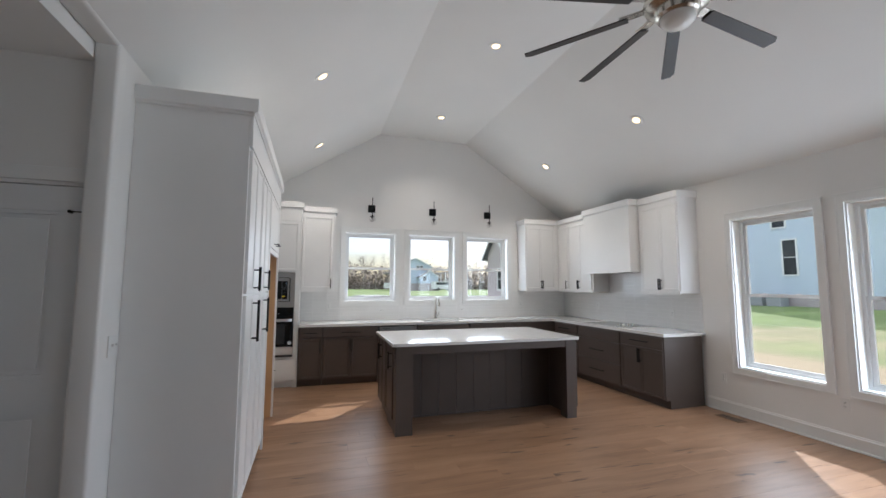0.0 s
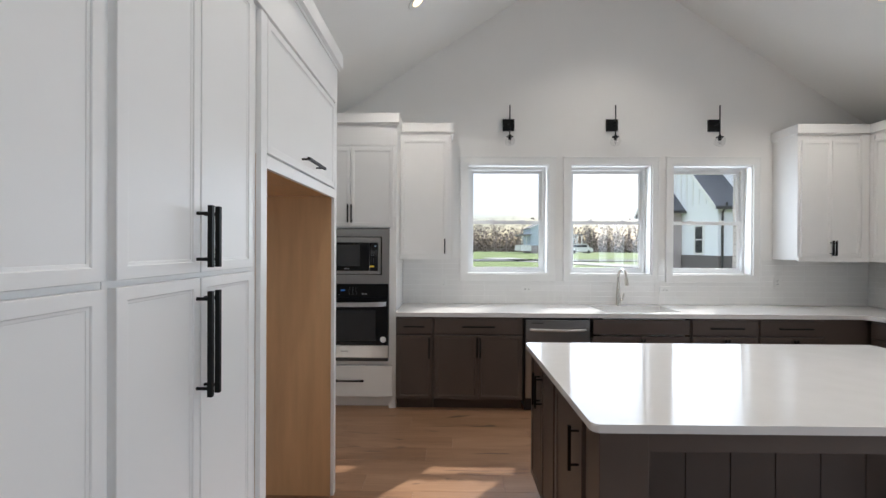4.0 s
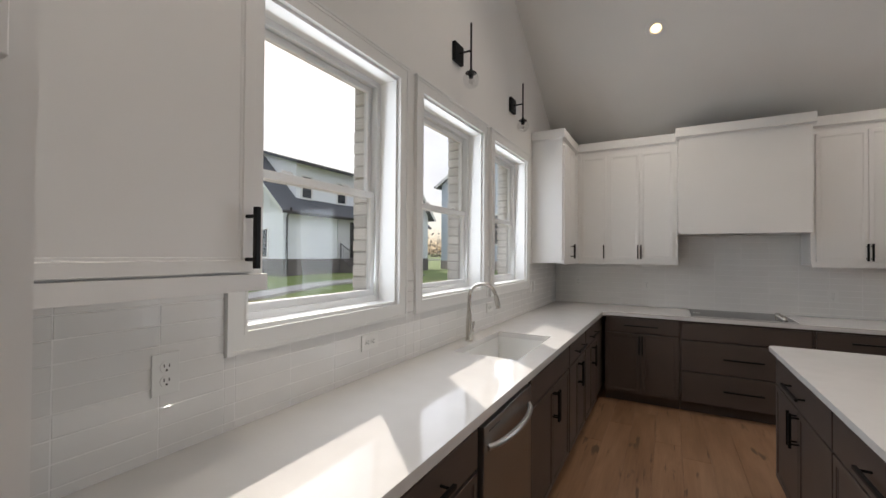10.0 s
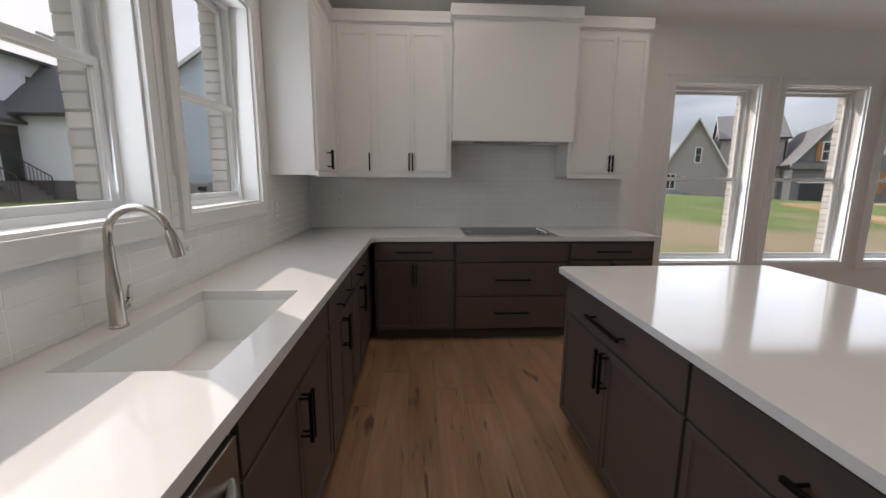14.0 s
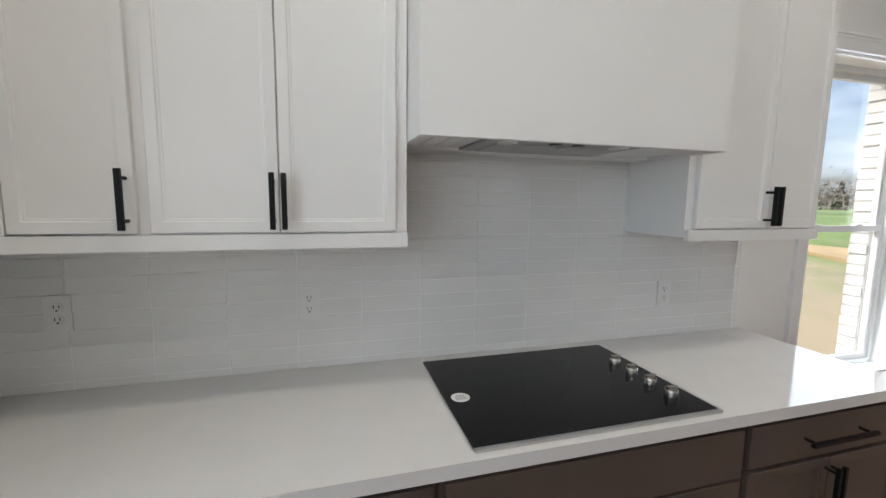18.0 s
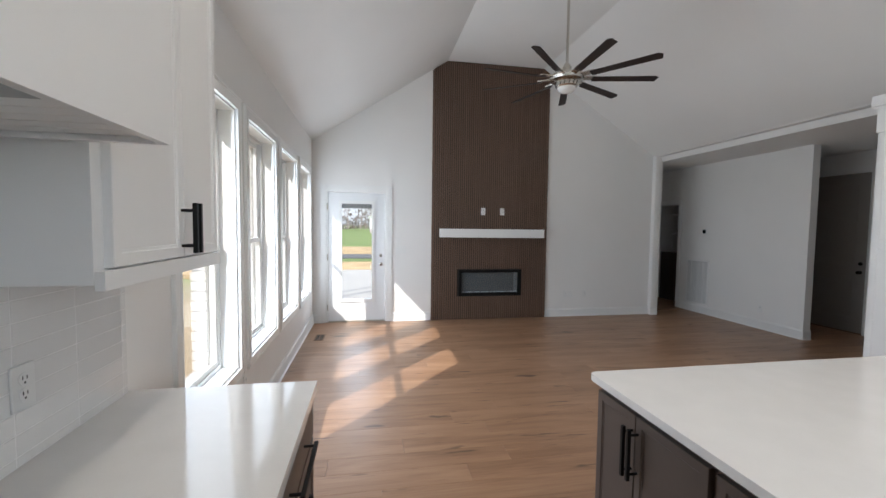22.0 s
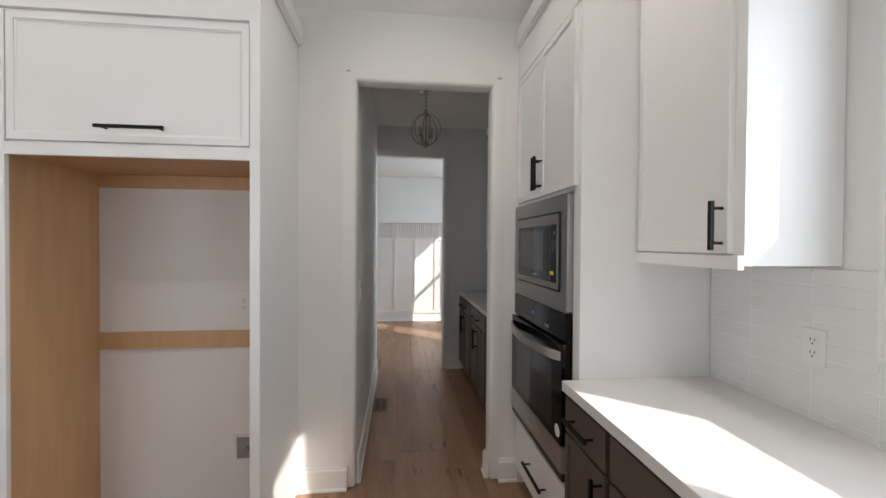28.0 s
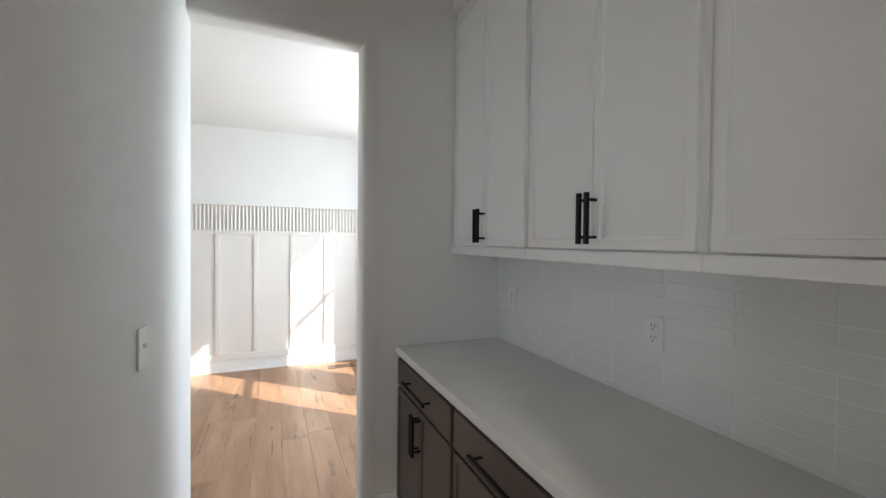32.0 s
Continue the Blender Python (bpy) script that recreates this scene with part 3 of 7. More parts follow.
# faucet
fc = thing("faucet", pose(2.02, 6.945, 0.915), "satin nickel pull-down kitchen faucet", "faucet")
bm = bmesh.new()
lathe(bm, [(0.028, 0), (0.028, 0.006), (0.024, 0.01), (0.022, 0.12), (0.016, 0.2), (0.0135, 0.26)])
part("base", bm, NICKEL, fc, smooth=40)
bm = bmesh.new()
arc = [(0, -0.095 + 0.095 * math.cos(t), 0.29 + 0.095 * math.sin(t)) for t in [math.pi * k / 14 * 0.92 for k in range(15)]]
tube(bm, [(0, 0, 0.25)] + arc, 0.0125)
part("spout", bm, NICKEL, fc, smooth=50)
bm = bmesh.new()
e = Vector(arc[-1])
tube(bm, [e, e + Vector((0, -0.006, -0.02)), e + Vector((0, -0.016, -0.06)), e + Vector((0, -0.022, -0.085))], [0.0125, 0.0165, 0.0185, 0.017])
part("spray_head", bm, NICKEL, fc, smooth=50)
bm = bmesh.new()
tube(bm, [(0.02, 0, 0.055), (0.045, 0, 0.06), (0.052, -0.004, 0.085), (0.055, -0.01, 0.125)], [0.014, 0.013, 0.008, 0.006])
part("lever", bm, NICKEL, fc, smooth=50)

# tall oven cabinet
TX, TW, TY = -1.137, 0.865, 6.445
tc = thing("oven_cabinet", pose(TX, TY, 0), "tall white cabinet housing the microwave and oven", "cabinet")
boxpart("side_panel", (0, 0.028, 0, 0.58, 0.0, 2.75), CABW, tc)
boxpart("side_panel", (TW - 0.067, TW, 0, 0.58, 0.0, 2.75), CABW, tc)
boxpart("drawer_box", (0.0285, TW - 0.0675, 0.02, 0.58, 0.09, 0.4145), CABW, tc)
boxpart("shelf", (0.0285, TW - 0.0675, 0, 0.58, 0.415, 0.445), CABW, tc)
boxpart("back_panel", (0.0285, TW - 0.0675, 0.25, 0.58, 0.4455, 1.6995), CABW, tc)
boxpart("upper_box", (0.0285, TW - 0.0675, 0, 0.58, 1.70, 2.75), CABW, tc)
boxpart("toe_kick", (0.035, TW - 0.035, 0.06, 0.5, 0, 0.09), CABW, tc)
for x0, x1, hx in ((0.03, TW / 2 - 0.002, TW / 2 - 0.017), (TW / 2 + 0.002, TW - 0.03, TW / 2 + 0.017)):
    bm = bmesh.new()
    shaker(bm, x0, x1, 1.715, 2.45)
    pull(part("door", bm, CABW, tc), "v", hx, 1.83, 0.17)
bm = bmesh.new()
box(bm, 0.03, TW - 0.03, -0.02, 0, 0.115, 0.405, 0.002)
pull(part("drawer_front", bm, CABW, tc), "h", TW / 2, 0.27, 0.28)
boxpart("frieze", (-0.001, TW + 0.004, -0.008, 0.6, 2.475, 2.70), CABW, tc, 0.001)


def crown(parent, x0, x1, y0, y1, z, out=0.024, left=True, right=True):
    """A stepped crown board round the front and the free sides of a cabinet's top."""
    bm = bmesh.new()
    prof = [(0, 0), (0.008, 0), (0.010, 0.010), (out, 0.018), (out, 0.103), (out - 0.002, 0.105), (0, 0.105)]
    l, r = (out if left else 0), (out if right else 0)
    prism(bm, [(y0 - u, z + v) for u, v in prof], "x", x0 - l, x1 + r)
    if left:
        prism(bm, [(x0 - u, z + v) for u, v in prof], "y", y0, y1)
    if right:
        prism(bm, [(x1 + u, z + v) for u, v in prof], "y", y0, y1)
    return part("crown", bm, CABW, parent)


crown(tc, 0, TW, -0.008, 0.6, 2.665, left=False)

# built-in microwave and wall oven
mw = thing("microwave", pose(TX + 0.025, TY, 1.175), "built-in stainless microwave with black glass door", "microwave")
W = 0.775


def frame_ring(bm, x0, x1, z0, z1, l, r, b, t, y0, y1, rad=0.004):
    """A flat frame facing -y: outer outline, widths of its four sides, front at y0, back at y1, with clipped corners."""
    o = [(x0 + rad, z0), (x1 - rad, z0), (x1, z0 + rad), (x1, z1 - rad), (x1 - rad, z1), (x0 + rad, z1), (x0, z1 - rad), (x0, z0 + rad)]
    a, c, d, e = x0 + l, x1 - r, z0 + b, z1 - t
    q = [(a + rad, d), (c - rad, d), (c, d + rad), (c, e - rad), (c - rad, e), (a + rad, e), (a, e - rad), (a, d + rad)]
    lev = [[bm.verts.new((u, y, v)) for u, v in poly] for poly, y in ((o, y1), (o, y0), (q, y0), (q, y1))]
    for p, s in zip(lev, lev[1:] + lev[:1]):
        for k in range(8):
            bm.faces.new((p[k], p[(k + 1) % 8], s[(k + 1) % 8], s[k]))


bm = bmesh.new()
frame_ring(bm, 0, W, 0, 0.515, 0.058, 0.066, 0.082, 0.074, -0.03, -0.001, 0.008)
part("trim_frame", bm, STEELD, mw)
boxpart("gasket", (0.056, W - 0.064, -0.0008, 0.2, 0.08, 0.443), BLACKG, mw)
bm = bmesh.new()
frame_ring(bm, 0.069, 0.5915, 0.091, 0.433, 0.026, 0.0006, 0.028, 0.048, -0.036, -0.001)
md = part("door", bm, STEELD, mw)
boxpart("window", (0.0945, 0.5912, -0.0345, -0.0015, 0.1185, 0.3855), BLACKG, md, 0, "black glass window")
boxpart("inner_window", (0.14, 0.505, -0.0352, -0.034, 0.165, 0.365), mat("smoked_glass", (0.030, 0.030, 0.031), 0.10, spec=0.5), md)
boxpart("badge", (0.355, 0.405, -0.0352, -0.034, 0.136, 0.146), CHAR, md)
bm = bmesh.new()
frame_ring(bm, 0.5935, 0.695, 0.091, 0.433, 0.0006, 0.023, 0.028, 0.048, -0.036, -0.001)
mc = part("control_panel", bm, STEELD, mw)
boxpart("panel_glass", (0.5938, 0.6725, -0.0345, -0.0015, 0.1185, 0.3855), BLACKG, mc)
boxpart("sticker", (0.5945, 0.637, -0.0352, -0.034, 0.153, 0.171), YELLOW, mc, 0, "yellow energy sticker")
bm = bmesh.new()
for r in range(9):
    for c in range(3):
        if r == 4:
            continue
        x, z = 0.606 + c * 0.022, 0.308 - r * 0.0145
        box(bm, x, x + (0.014 if r < 4 else 0.004), -0.0352, -0.034, z, z + 0.0025)
        if r < 4:
            box(bm, x, x + 0.009, -0.0352, -0.034, z - 0.005, z - 0.0035)
tagged(part("keys", bm, CHAR, mc), kind="stuff")


def text(name, body, size, m, material, parent=None, label=""):
    cu = bpy.data.curves.new(name, "FONT")
    cu.body, cu.size, cu.align_x, cu.align_y = body, size, "CENTER", "CENTER"
    tmp = bpy.data.objects.new(name, cu)
    dg = bpy.context.evaluated_depsgraph_get()
    me = bpy.data.meshes.new_from_object(tmp.evaluated_get(dg))
    bpy.data.objects.remove(tmp)
    me.transform(m)
    me.materials.clear()
    me.materials.append(material)
    ob = new(name, me)
    ob.parent = parent
    if label:
        ob["label"] = label
    return ob


text("clock_digits", ":00", 0.015, pose(0.645, -0.0355, 0.349, 90, 0, 0), DISPLAY, mc)

ov = thing("wall_oven", pose(TX + 0.025, TY, 0.45), "built-in wall oven with black glass and steel handle", "oven")
boxpart("body", (0.02, W - 0.02, -0.005, 0.22, 0.0, 0.722), DARKP, ov)
boxpart("control_panel", (0, W - 0.006, -0.03, -0.005, 0.60, 0.721), BLACKG, ov, 0.002, "black glass control panel")
bm = bmesh.new()
for k in range(4):
    for j in range(3):
        box(bm, 0.40 + j * 0.032, 0.408 + j * 0.032, -0.0308, -0.0295, 0.628 + k * 0.018, 0.632 + k * 0.018)
for k in range(5):
    box(bm, 0.16 + k * 0.035, 0.178 + k * 0.035, -0.0308, -0.0295, 0.62, 0.624)
box(bm, 0.52, 0.54, -0.0308, -0.0295, 0.623, 0.636)
box(bm, 0.55, 0.57, -0.0308, -0.0295, 0.623, 0.636)
tagged(part("keys", bm, CHAR, ov), kind="stuff")
boxpart("display", (0.325, 0.36, -0.0308, -0.0295, 0.655, 0.668), emit("blue_display", (0.05, 0.2, 0.6), 0.15), ov, 0, "small blue display")
od = boxpart("door", (0, W - 0.008, -0.045, -0.005, 0.152, 0.592), BLACKG, ov, 0.003, "black glass oven door")
boxpart("inner_window", (0.10, W - 0.12, -0.0458, -0.044, 0.19, 0.48), mat("oven_window", (0.018, 0.019, 0.020), 0.06, spec=0.5), od)
bm = bmesh.new()
lathe(bm, [(0.028, 0), (0.028, 0.0008), (0.0, 0.0009)], (0, 0, 0), 24)
bmesh.ops.transform(bm, matrix=pose(W - 0.05, -0.0452, 0.205, 90), verts=bm.verts)
part("sticker", bm, PAPER, od, "round white sticker")
bm = bmesh.new()
arc = [(0.014 + (W - 0.036) * k / 20, 0.062 * math.sin(math.pi * k / 20) ** 0.55) for k in range(21)]
prism(bm, [(x, -0.0445 - v) for x, v in arc] + [(x, -0.0445 - max(0, v - 0.013)) for x, v in arc[::-1][1:-1]], "z", 0.517, 0.557)
part("handle", bm, STEEL, od, "curved stainless bar handle", smooth=50)
bm = bmesh.new()
box(bm, 0, W - 0.004, -0.045, -0.005, 0.035, 0.148, 0.002)
lw = part("lower_trim", bm, STEEL, ov)
boxpart("badge", (0.33, 0.40, -0.0458, -0.0445, 0.09, 0.10), CHAR, lw)
boxpart("drip_edge", (0.0, W - 0.004, -0.04, -0.005, 0.002, 0.03), DARKP, ov)


# upper cabinets
def upper(m, w, fronts, label, d=0.315, z0=1.41, h=1.29, cl=True, cr=True, group="white upper cabinets", filler=None):
    root = thing("wall_cabinet", m, label, "cabinet", group)
    boxpart("body", (0, w, 0, d, z0, z0 + h), CABW, root, 0.001)
    boxpart("light_rail", (0.0, w, -0.021, -0.0005, z0 - 0.012, z0 + 0.03), CABW, root, 0.001)
    for f in fronts:
        bm = bmesh.new()
        shaker(bm, f[0], f[1], z0 + 0.035, z0 + h - 0.10)
        o = part("door", bm, CABW, root)
        for hd in f[2:]:
            pull(o, *hd)
    if filler:
        boxpart("filler", (*filler, -0.0200, -0.0005, z0 + 0.031, z0 + h - 0.046), CABW, root)
    crown(root, 0, w, -0.001, d, z0 + h - 0.045, left=cl, right=cr)
    return root


upper(pose(-0.273, 6.705, 0), 0.515, [(0.012, 0.475, ("v", 0.455, 1.53, 0.15))], "single-door white wall cabinet beside the oven", d=0.322, cl=False)
upper(pose(3.70, 6.715, 0), 0.711, [(0.025, 0.32, ("v", 0.307, 1.53, 0.15)), (0.324, 0.61, ("v", 0.337, 1.53, 0.15))], "two-door white wall cabinet in the corner", d=0.312, cr=False, filler=(0.614, 0.689))
UX = 4.412
upper(pose(UX, 6.69, 0, 0, 0, RIGHT), 0.99, [(0.03, 0.295, ("v", 0.278, 1.53, 0.15)), (0.325, 0.633, ("v", 0.620, 1.53, 0.15)), (0.637, 0.955, ("v", 0.650, 1.53, 0.15))], "three-door white wall cabinet beside the hood", d=0.316, cl=False, cr=False, filler=(-0.004, 0.0265))
upper(pose(UX, 4.65, 0, 0, 0, RIGHT), 0.67, [(0.035, 0.378, ("v", 0.365, 1.53, 0.15)), (0.382, 0.652, ("v", 0.395, 1.53, 0.15))], "two-door white wall cabinet next to the windows", d=0.316, cl=False)

# boxed hood
hd = thing("range_hood", pose(4.252, 5.697, 0.007, 0, 0, RIGHT), "boxed white wood range hood over the cooktop", "range hood")
HW = 1.03
boxpart("front_panel", (0, HW, 0, 0.02, 1.70, 2.70), CABW, hd, 0.001)
boxpart("side_panel", (0, 0.018, 0.0202, 0.450, 1.70, 2.70), CABW, hd)
boxpart("side_panel", (HW - 0.018, HW, 0.0202, 0.450, 1.70, 2.70), CABW, hd)
for k in range(20):
    boxpart("soffit_board", (0.0185 + k * 0.0497, 0.0185 + (k + 1) * 0.0497 - 0.004, 0.0205, 0.325, 1.712, 1.724), CABW, hd)
boxpart("back_rail", (0.0185, HW - 0.0185, 0.3255, 0.450, 1.704, 1.724), CABW, hd, 0.001)
boxpart("soffit_backing", (0.0185, HW - 0.0185, 0.0205, 0.450, 1.7245, 1.735), GROUT, hd)
ins = boxpart("insert", (0.206, 0.732, 0.026, 0.308, 1.703, 1.7115), STEELD, hd, 0.003, "stainless hood insert")
boxpart("filter", (0.262, 0.706, 0.10, 0.284, 1.7005, 1.7035), FILTER, ins)
boxpart("filter_rim", (0.262, 0.706, 0.095, 0.0995, 1.699, 1.7035), STEEL, ins)
boxpart("filter_rim", (0.262, 0.706, 0.2845, 0.289, 1.699, 1.7035), STEEL, ins)
boxpart("latch", (0.47, 0.497, 0.106, 0.122, 1.697, 1.7008), STEEL, ins)
for x in (0.278, 0.662):
    bm = bmesh.new()
    lathe(bm, [(0.03, 0.0), (0.03, -0.004), (0.022, -0.006), (0.02, -0.003)], (x, 0.064, 1.7035))
    part("lamp", bm, WHITEP, ins, "round hood lamp, off", smooth=40)
for x in (0.432, 0.511):
    boxpart("switch", (x - 0.016, x + 0.016, 0.05, 0.07, 1.6995, 1.7035), DARKP, ins, 0.001)
crown(hd, 0, HW, -0.001, 0.450, 2.655)

# cooktop with its knobs
ck = thing("cooktop", pose(4.074, 5.59, 0.915, 0, 0, RIGHT), "black glass electric cooktop with steel knobs", "cooktop")
boxpart("glass", (0, 0.782, 0.012, 0.58, 0.001, 0.009), BLACKG, ck, 0.001)
boxpart("front_trim", (0, 0.782, 0.0, 0.0115, 0.001, 0.0095), STEEL, ck)
boxpart("side_trim", (0.7825, 0.788, 0.0, 0.58, 0.001, 0.0095), STEEL, ck)
bm = bmesh.new()
lathe(bm, [(0.03, 0.0), (0.03, 0.0006), (0.0, 0.0007)], (0.05, 0.272, 0.009))
stk = part("sticker", bm, PAPER, ck, "round white paper sticker")
bm = bmesh.new()
for k in range(4):
    box(bm, 0.05 - 0.018 + 0.004 * (k % 2), 0.05 + 0.018 - 0.004 * (k % 2), 0.258 + k * 0.008, 0.261 + k * 0.008, 0.0097, 0.0102)
part("print", bm, CHAR, stk)
for k in range(4):
    bm = bmesh.new()
    y = 0.118 + k * 0.09
    lathe(bm, [(0.021, 0), (0.0205, 0.018), (0.019, 0.021), (0.0, 0.0215)], (0.713, y, 0.0091))
    box(bm, 0.694, 0.732, y - 0.0055, y + 0.0055, 0.028, 0.041, 0.002)
    part("knob", bm, NICKEL, ck, "brushed steel knob", smooth=35)

# island
IX0, IX1, IY0, IY1 = 0.705, 2.893, 4.0, 5.212
bm = bmesh.new()
r = 0.025
poly = []
for cx, cy, a0 in ((IX1 - r, IY1 - r, 0), (IX0 + r, IY1 - r, 90), (IX0 + r, IY0 + r, 180), (IX1 - r, IY0 + r, 270)):
    poly += [(cx + r * math.cos(radians(a0 + 15 * k)), cy + r * math.sin(radians(a0 + 15 * k))) for k in range(7)]
prism(bm, poly, "z", 0.885, 0.915)
bmesh.ops.bevel(bm, geom=[e for e in bm.edges if abs(e.verts[0].co.z - e.verts[1].co.z) < 1e-6], offset=0.003, segments=2, affect="EDGES")
tagged(link("island_top", bm, QUARTZ), "white polished quartz island top", "worktop")
isl = thing("kitchen_island", pose(0, 0, 0), "dark taupe painted kitchen island with panelled front", "kitchen island")
BI0, BI1, BJ0, BJ1 = 0.755, 2.855, 4.60, 5.17
boxpart("body", (BI0 + 0.02, BI1 - 0.02, BJ0, BJ1 - 0.0, 0.10, 0.884), CABD, isl)
boxpart("toe_kick", (BI0 + 0.03, BI1 - 0.03, BJ0 + 0.01, BJ1 - 0.07, 0, 0.10), CABD, isl)
n = 8
px0, px1 = 0.93, 2.66
for k in range(n):
    a = px0 + (px1 - px0) * k / n
    boxpart("panel_board", (a + 0.0015, a + (px1 - px0) / n - 0.0015, BJ0 - 0.018, BJ0 - 0.0005, 0.02, 0.83), CABD, isl, 0.003)
boxpart("base_shoe", (px0, px1, BJ0 - 0.032, BJ0 - 0.0185, 0, 0.022), CABD, isl, 0.004)
for x0, x1 in ((BI0 - 0.01, BI0 + 0.165), (BI1 - 0.125, BI1 - 0.0005)):
    boxpart("end_leg", (x0, x1, 4.04, 4.18, 0, 0.884), CABD, isl, 0.003)
boxpart("apron", (BI0 + 0.166, BI1 - 0.126, 4.045, 4.07, 0.80, 0.884), CABD, isl, 0.002)
boxpart("overhang_support", (BI0 + 0.0, BI1 - 0.0, 4.18, BJ0 - 0.02, 0.862, 0.884), CABD, isl)
boxpart("side_panel", (BI1 - 0.02, BI1 - 0.0005, 4.1805, BJ0 - 0.0005, 0.0, 0.8615), CABD, isl)
boxpart("side_panel", (BI0, BI0 + 0.02, 4.1805, BJ0 - 0.0005, 0.0, 0.8615), CABD, isl)
boxpart("back_filler", (px1, BI1 - 0.021, BJ0 - 0.012, BJ0 - 0.0005, 0.0, 0.86), CABD, isl)


def fronts_on(m, fronts):
    """Doors and drawers of the island, set on one of its sides."""
    for f in fronts:
        bm = bmesh.new()
        if f[4] == "drawer":
            box(bm, f[0], f[1], -0.02, 0, f[2], f[3], 0.002)
        else:
            shaker(bm, f[0], f[1], f[2], f[3], 0.034)
        bmesh.ops.transform(bm, matrix=m, verts=bm.verts)
        o = part("drawer_front" if f[4] == "drawer" else "door", bm, CABD, isl)
        for hdl in f[5:]:
            p = pull(o, *hdl)
            p.data.transform(m)


boxpart("side_frame", (BI0, BI0 + 0.0199, BJ0, BJ1, 0.10, 0.884), CABD, isl)
boxpart("side_frame", (BI1 - 0.0199, BI1, BJ0, BJ1, 0.10, 0.884), CABD, isl)
fronts_on(pose(BI0, BJ1 - 0.005, 0, 0, 0, RIGHT), [(0.012, 0.27, 0.12, 0.87, "door", ("v", 0.245, 0.72, 0.18)), (0.274, 0.54, 0.12, 0.87, "door", ("v", 0.30, 0.72, 0.18))])
fronts_on(pose(BI0, 4.60, 0, 0, 0, RIGHT), [(0.004, 0.40, 0.12, 0.855, "door", ("v", 0.365, 0.72, 0.18))])
fronts_on(pose(BI1, 4.045, 0, 0, 0, LEFT), [(0.004, 0.252, 0.12, 0.855, "door", ("v", 0.238, 0.72, 0.19)), (0.256, 0.585, 0.12, 0.855, "door", ("v", 0.271, 0.72, 0.19)), (0.612, 0.86, 0.12, 0.855, "door", ("v", 0.846, 0.72, 0.19)), (0.864, 1.118, 0.12, 0.855, "door", ("v", 0.878, 0.72, 0.19))])
fr = []
for x0, x1 in ((BI1 - 0.055, 1.79), (1.775, BI0 + 0.02)):
    a, b = BI1 - x0, BI1 - x1
    mid = (a + b) / 2
    fr.append((a, b, 0.70, 0.865, "drawer", ("h", mid, 0.785, 0.30)))
    fr.append((a, mid - 0.002, 0.12, 0.688, "door", ("v", mid - 0.022, 0.59, 0.18)))
    fr.append((mid + 0.002, b, 0.12, 0.688, "door", ("v", mid + 0.022, 0.59, 0.18)))
fronts_on(pose(BI1, BJ1, 0, 0, 0, NORTH), fr)

# pantry wall: two tall units, fridge niche, panel sides
PX = -0.50
PY0, PYM, PY1, PY2 = 2.735, 3.425, 4.095, 5.12
for y0, y1, lead, seam in ((PY0, PYM, 0.035, 0.355), (PYM, PY1, 0.015, 0.305)):
    w = y1 - y0
    fr = []
    for a, b, hx in ((lead, seam - 0.002, seam - 0.018), (seam + 0.002, w - (0.015 if lead > 0.02 else 0.06), seam + 0.018)):
        fr.append((a, b, 1.445, 2.385, "door", ("v", hx, 1.545, 0.17)))
        fr.append((a, b, 0.12, 1.43, "door", ("v", hx, 1.25, 0.29)))
    cabinet("pantry_cabinet", pose(PX, y0, 0, 0, 0, LEFT), w - 0.001, 2.66, PX - XL - 0.002, fr, CABW, "tall white four-door pantry cabinet", "cabinet", "tall pantry cabinets", toe=0.09)
fn = thing("fridge_enclosure", pose(PX, PY1, 0, 0, 0, LEFT), "white fridge enclosure lined with raw maple, empty", "cabinet")
w, dd = PY2 - PY1, PX - XL - 0.002
boxpart("side_panel", (0.0, 0.025, 0, dd, 0, 1.86), MAPLE, fn, 0, "raw maple lining panel")
boxpart("side_panel", (w - 0.03, w, 0, dd, 0, 2.66), CABW, fn, 0.001)
boxpart("lining", (w - 0.042, w - 0.0305, 0.0005, dd, 0, 1.8245), MAPLE, fn, 0, "raw maple lining")
boxpart("stile", (0.0, 0.05, -0.02, -0.0005, 0.0, 2.39), CABW, fn, 0.001)
boxpart("stile", (w - 0.042, w, -0.02, -0.0005, 0, 2.66), CABW, fn, 0.001)
boxpart("bridge_body", (0.0, w - 0.0305, 0, dd, 1.865, 2.66), CABW, fn)
boxpart("bridge_bottom", (0.025, w - 0.042, 0.0, dd, 1.825, 1.8645), MAPLE, fn, 0, "raw maple underside")
boxpart("bottom_rail", (0.05, w - 0.042, -0.02, -0.0005, 1.815, 1.865), CABW, fn, 0.001)
bm = bmesh.new()
shaker(bm, 0.055, w - 0.045, 1.875, 2.385)
pull(part("door", bm, CABW, fn), "h", w / 2 + 0.02, 1.93, 0.26)
boxpart("back_panel", (0.0255, w - 0.0425, 0.535, dd - 0.0005, 0, 1.8245), WALL, fn, 0, "white painted back")
boxpart("cleat", (0.026, w - 0.043, 0.515, 0.5345, 0.895, 0.985), MAPLE, fn, 0, "raw maple cleat")
boxpart("cleat", (0.026, w - 0.043, 0.515, 0.5345, 1.755, 1.8240), MAPLE, fn, 0, "raw maple cleat")
pt = thing("pantry_cornice", pose(PX, PY0, 0, 0, 0, LEFT), "white frieze and crown above the pantry cabinets", "cornice")
W2 = PY2 - PY0
boxpart("frieze", (-0.002, W2 + 0.002, -0.021, -0.0005, 2.40, 2.62), CABW, pt, 0.001)
crown(pt, -0.002, W2 + 0.002, -0.021, dd, 2.607, out=0.028)


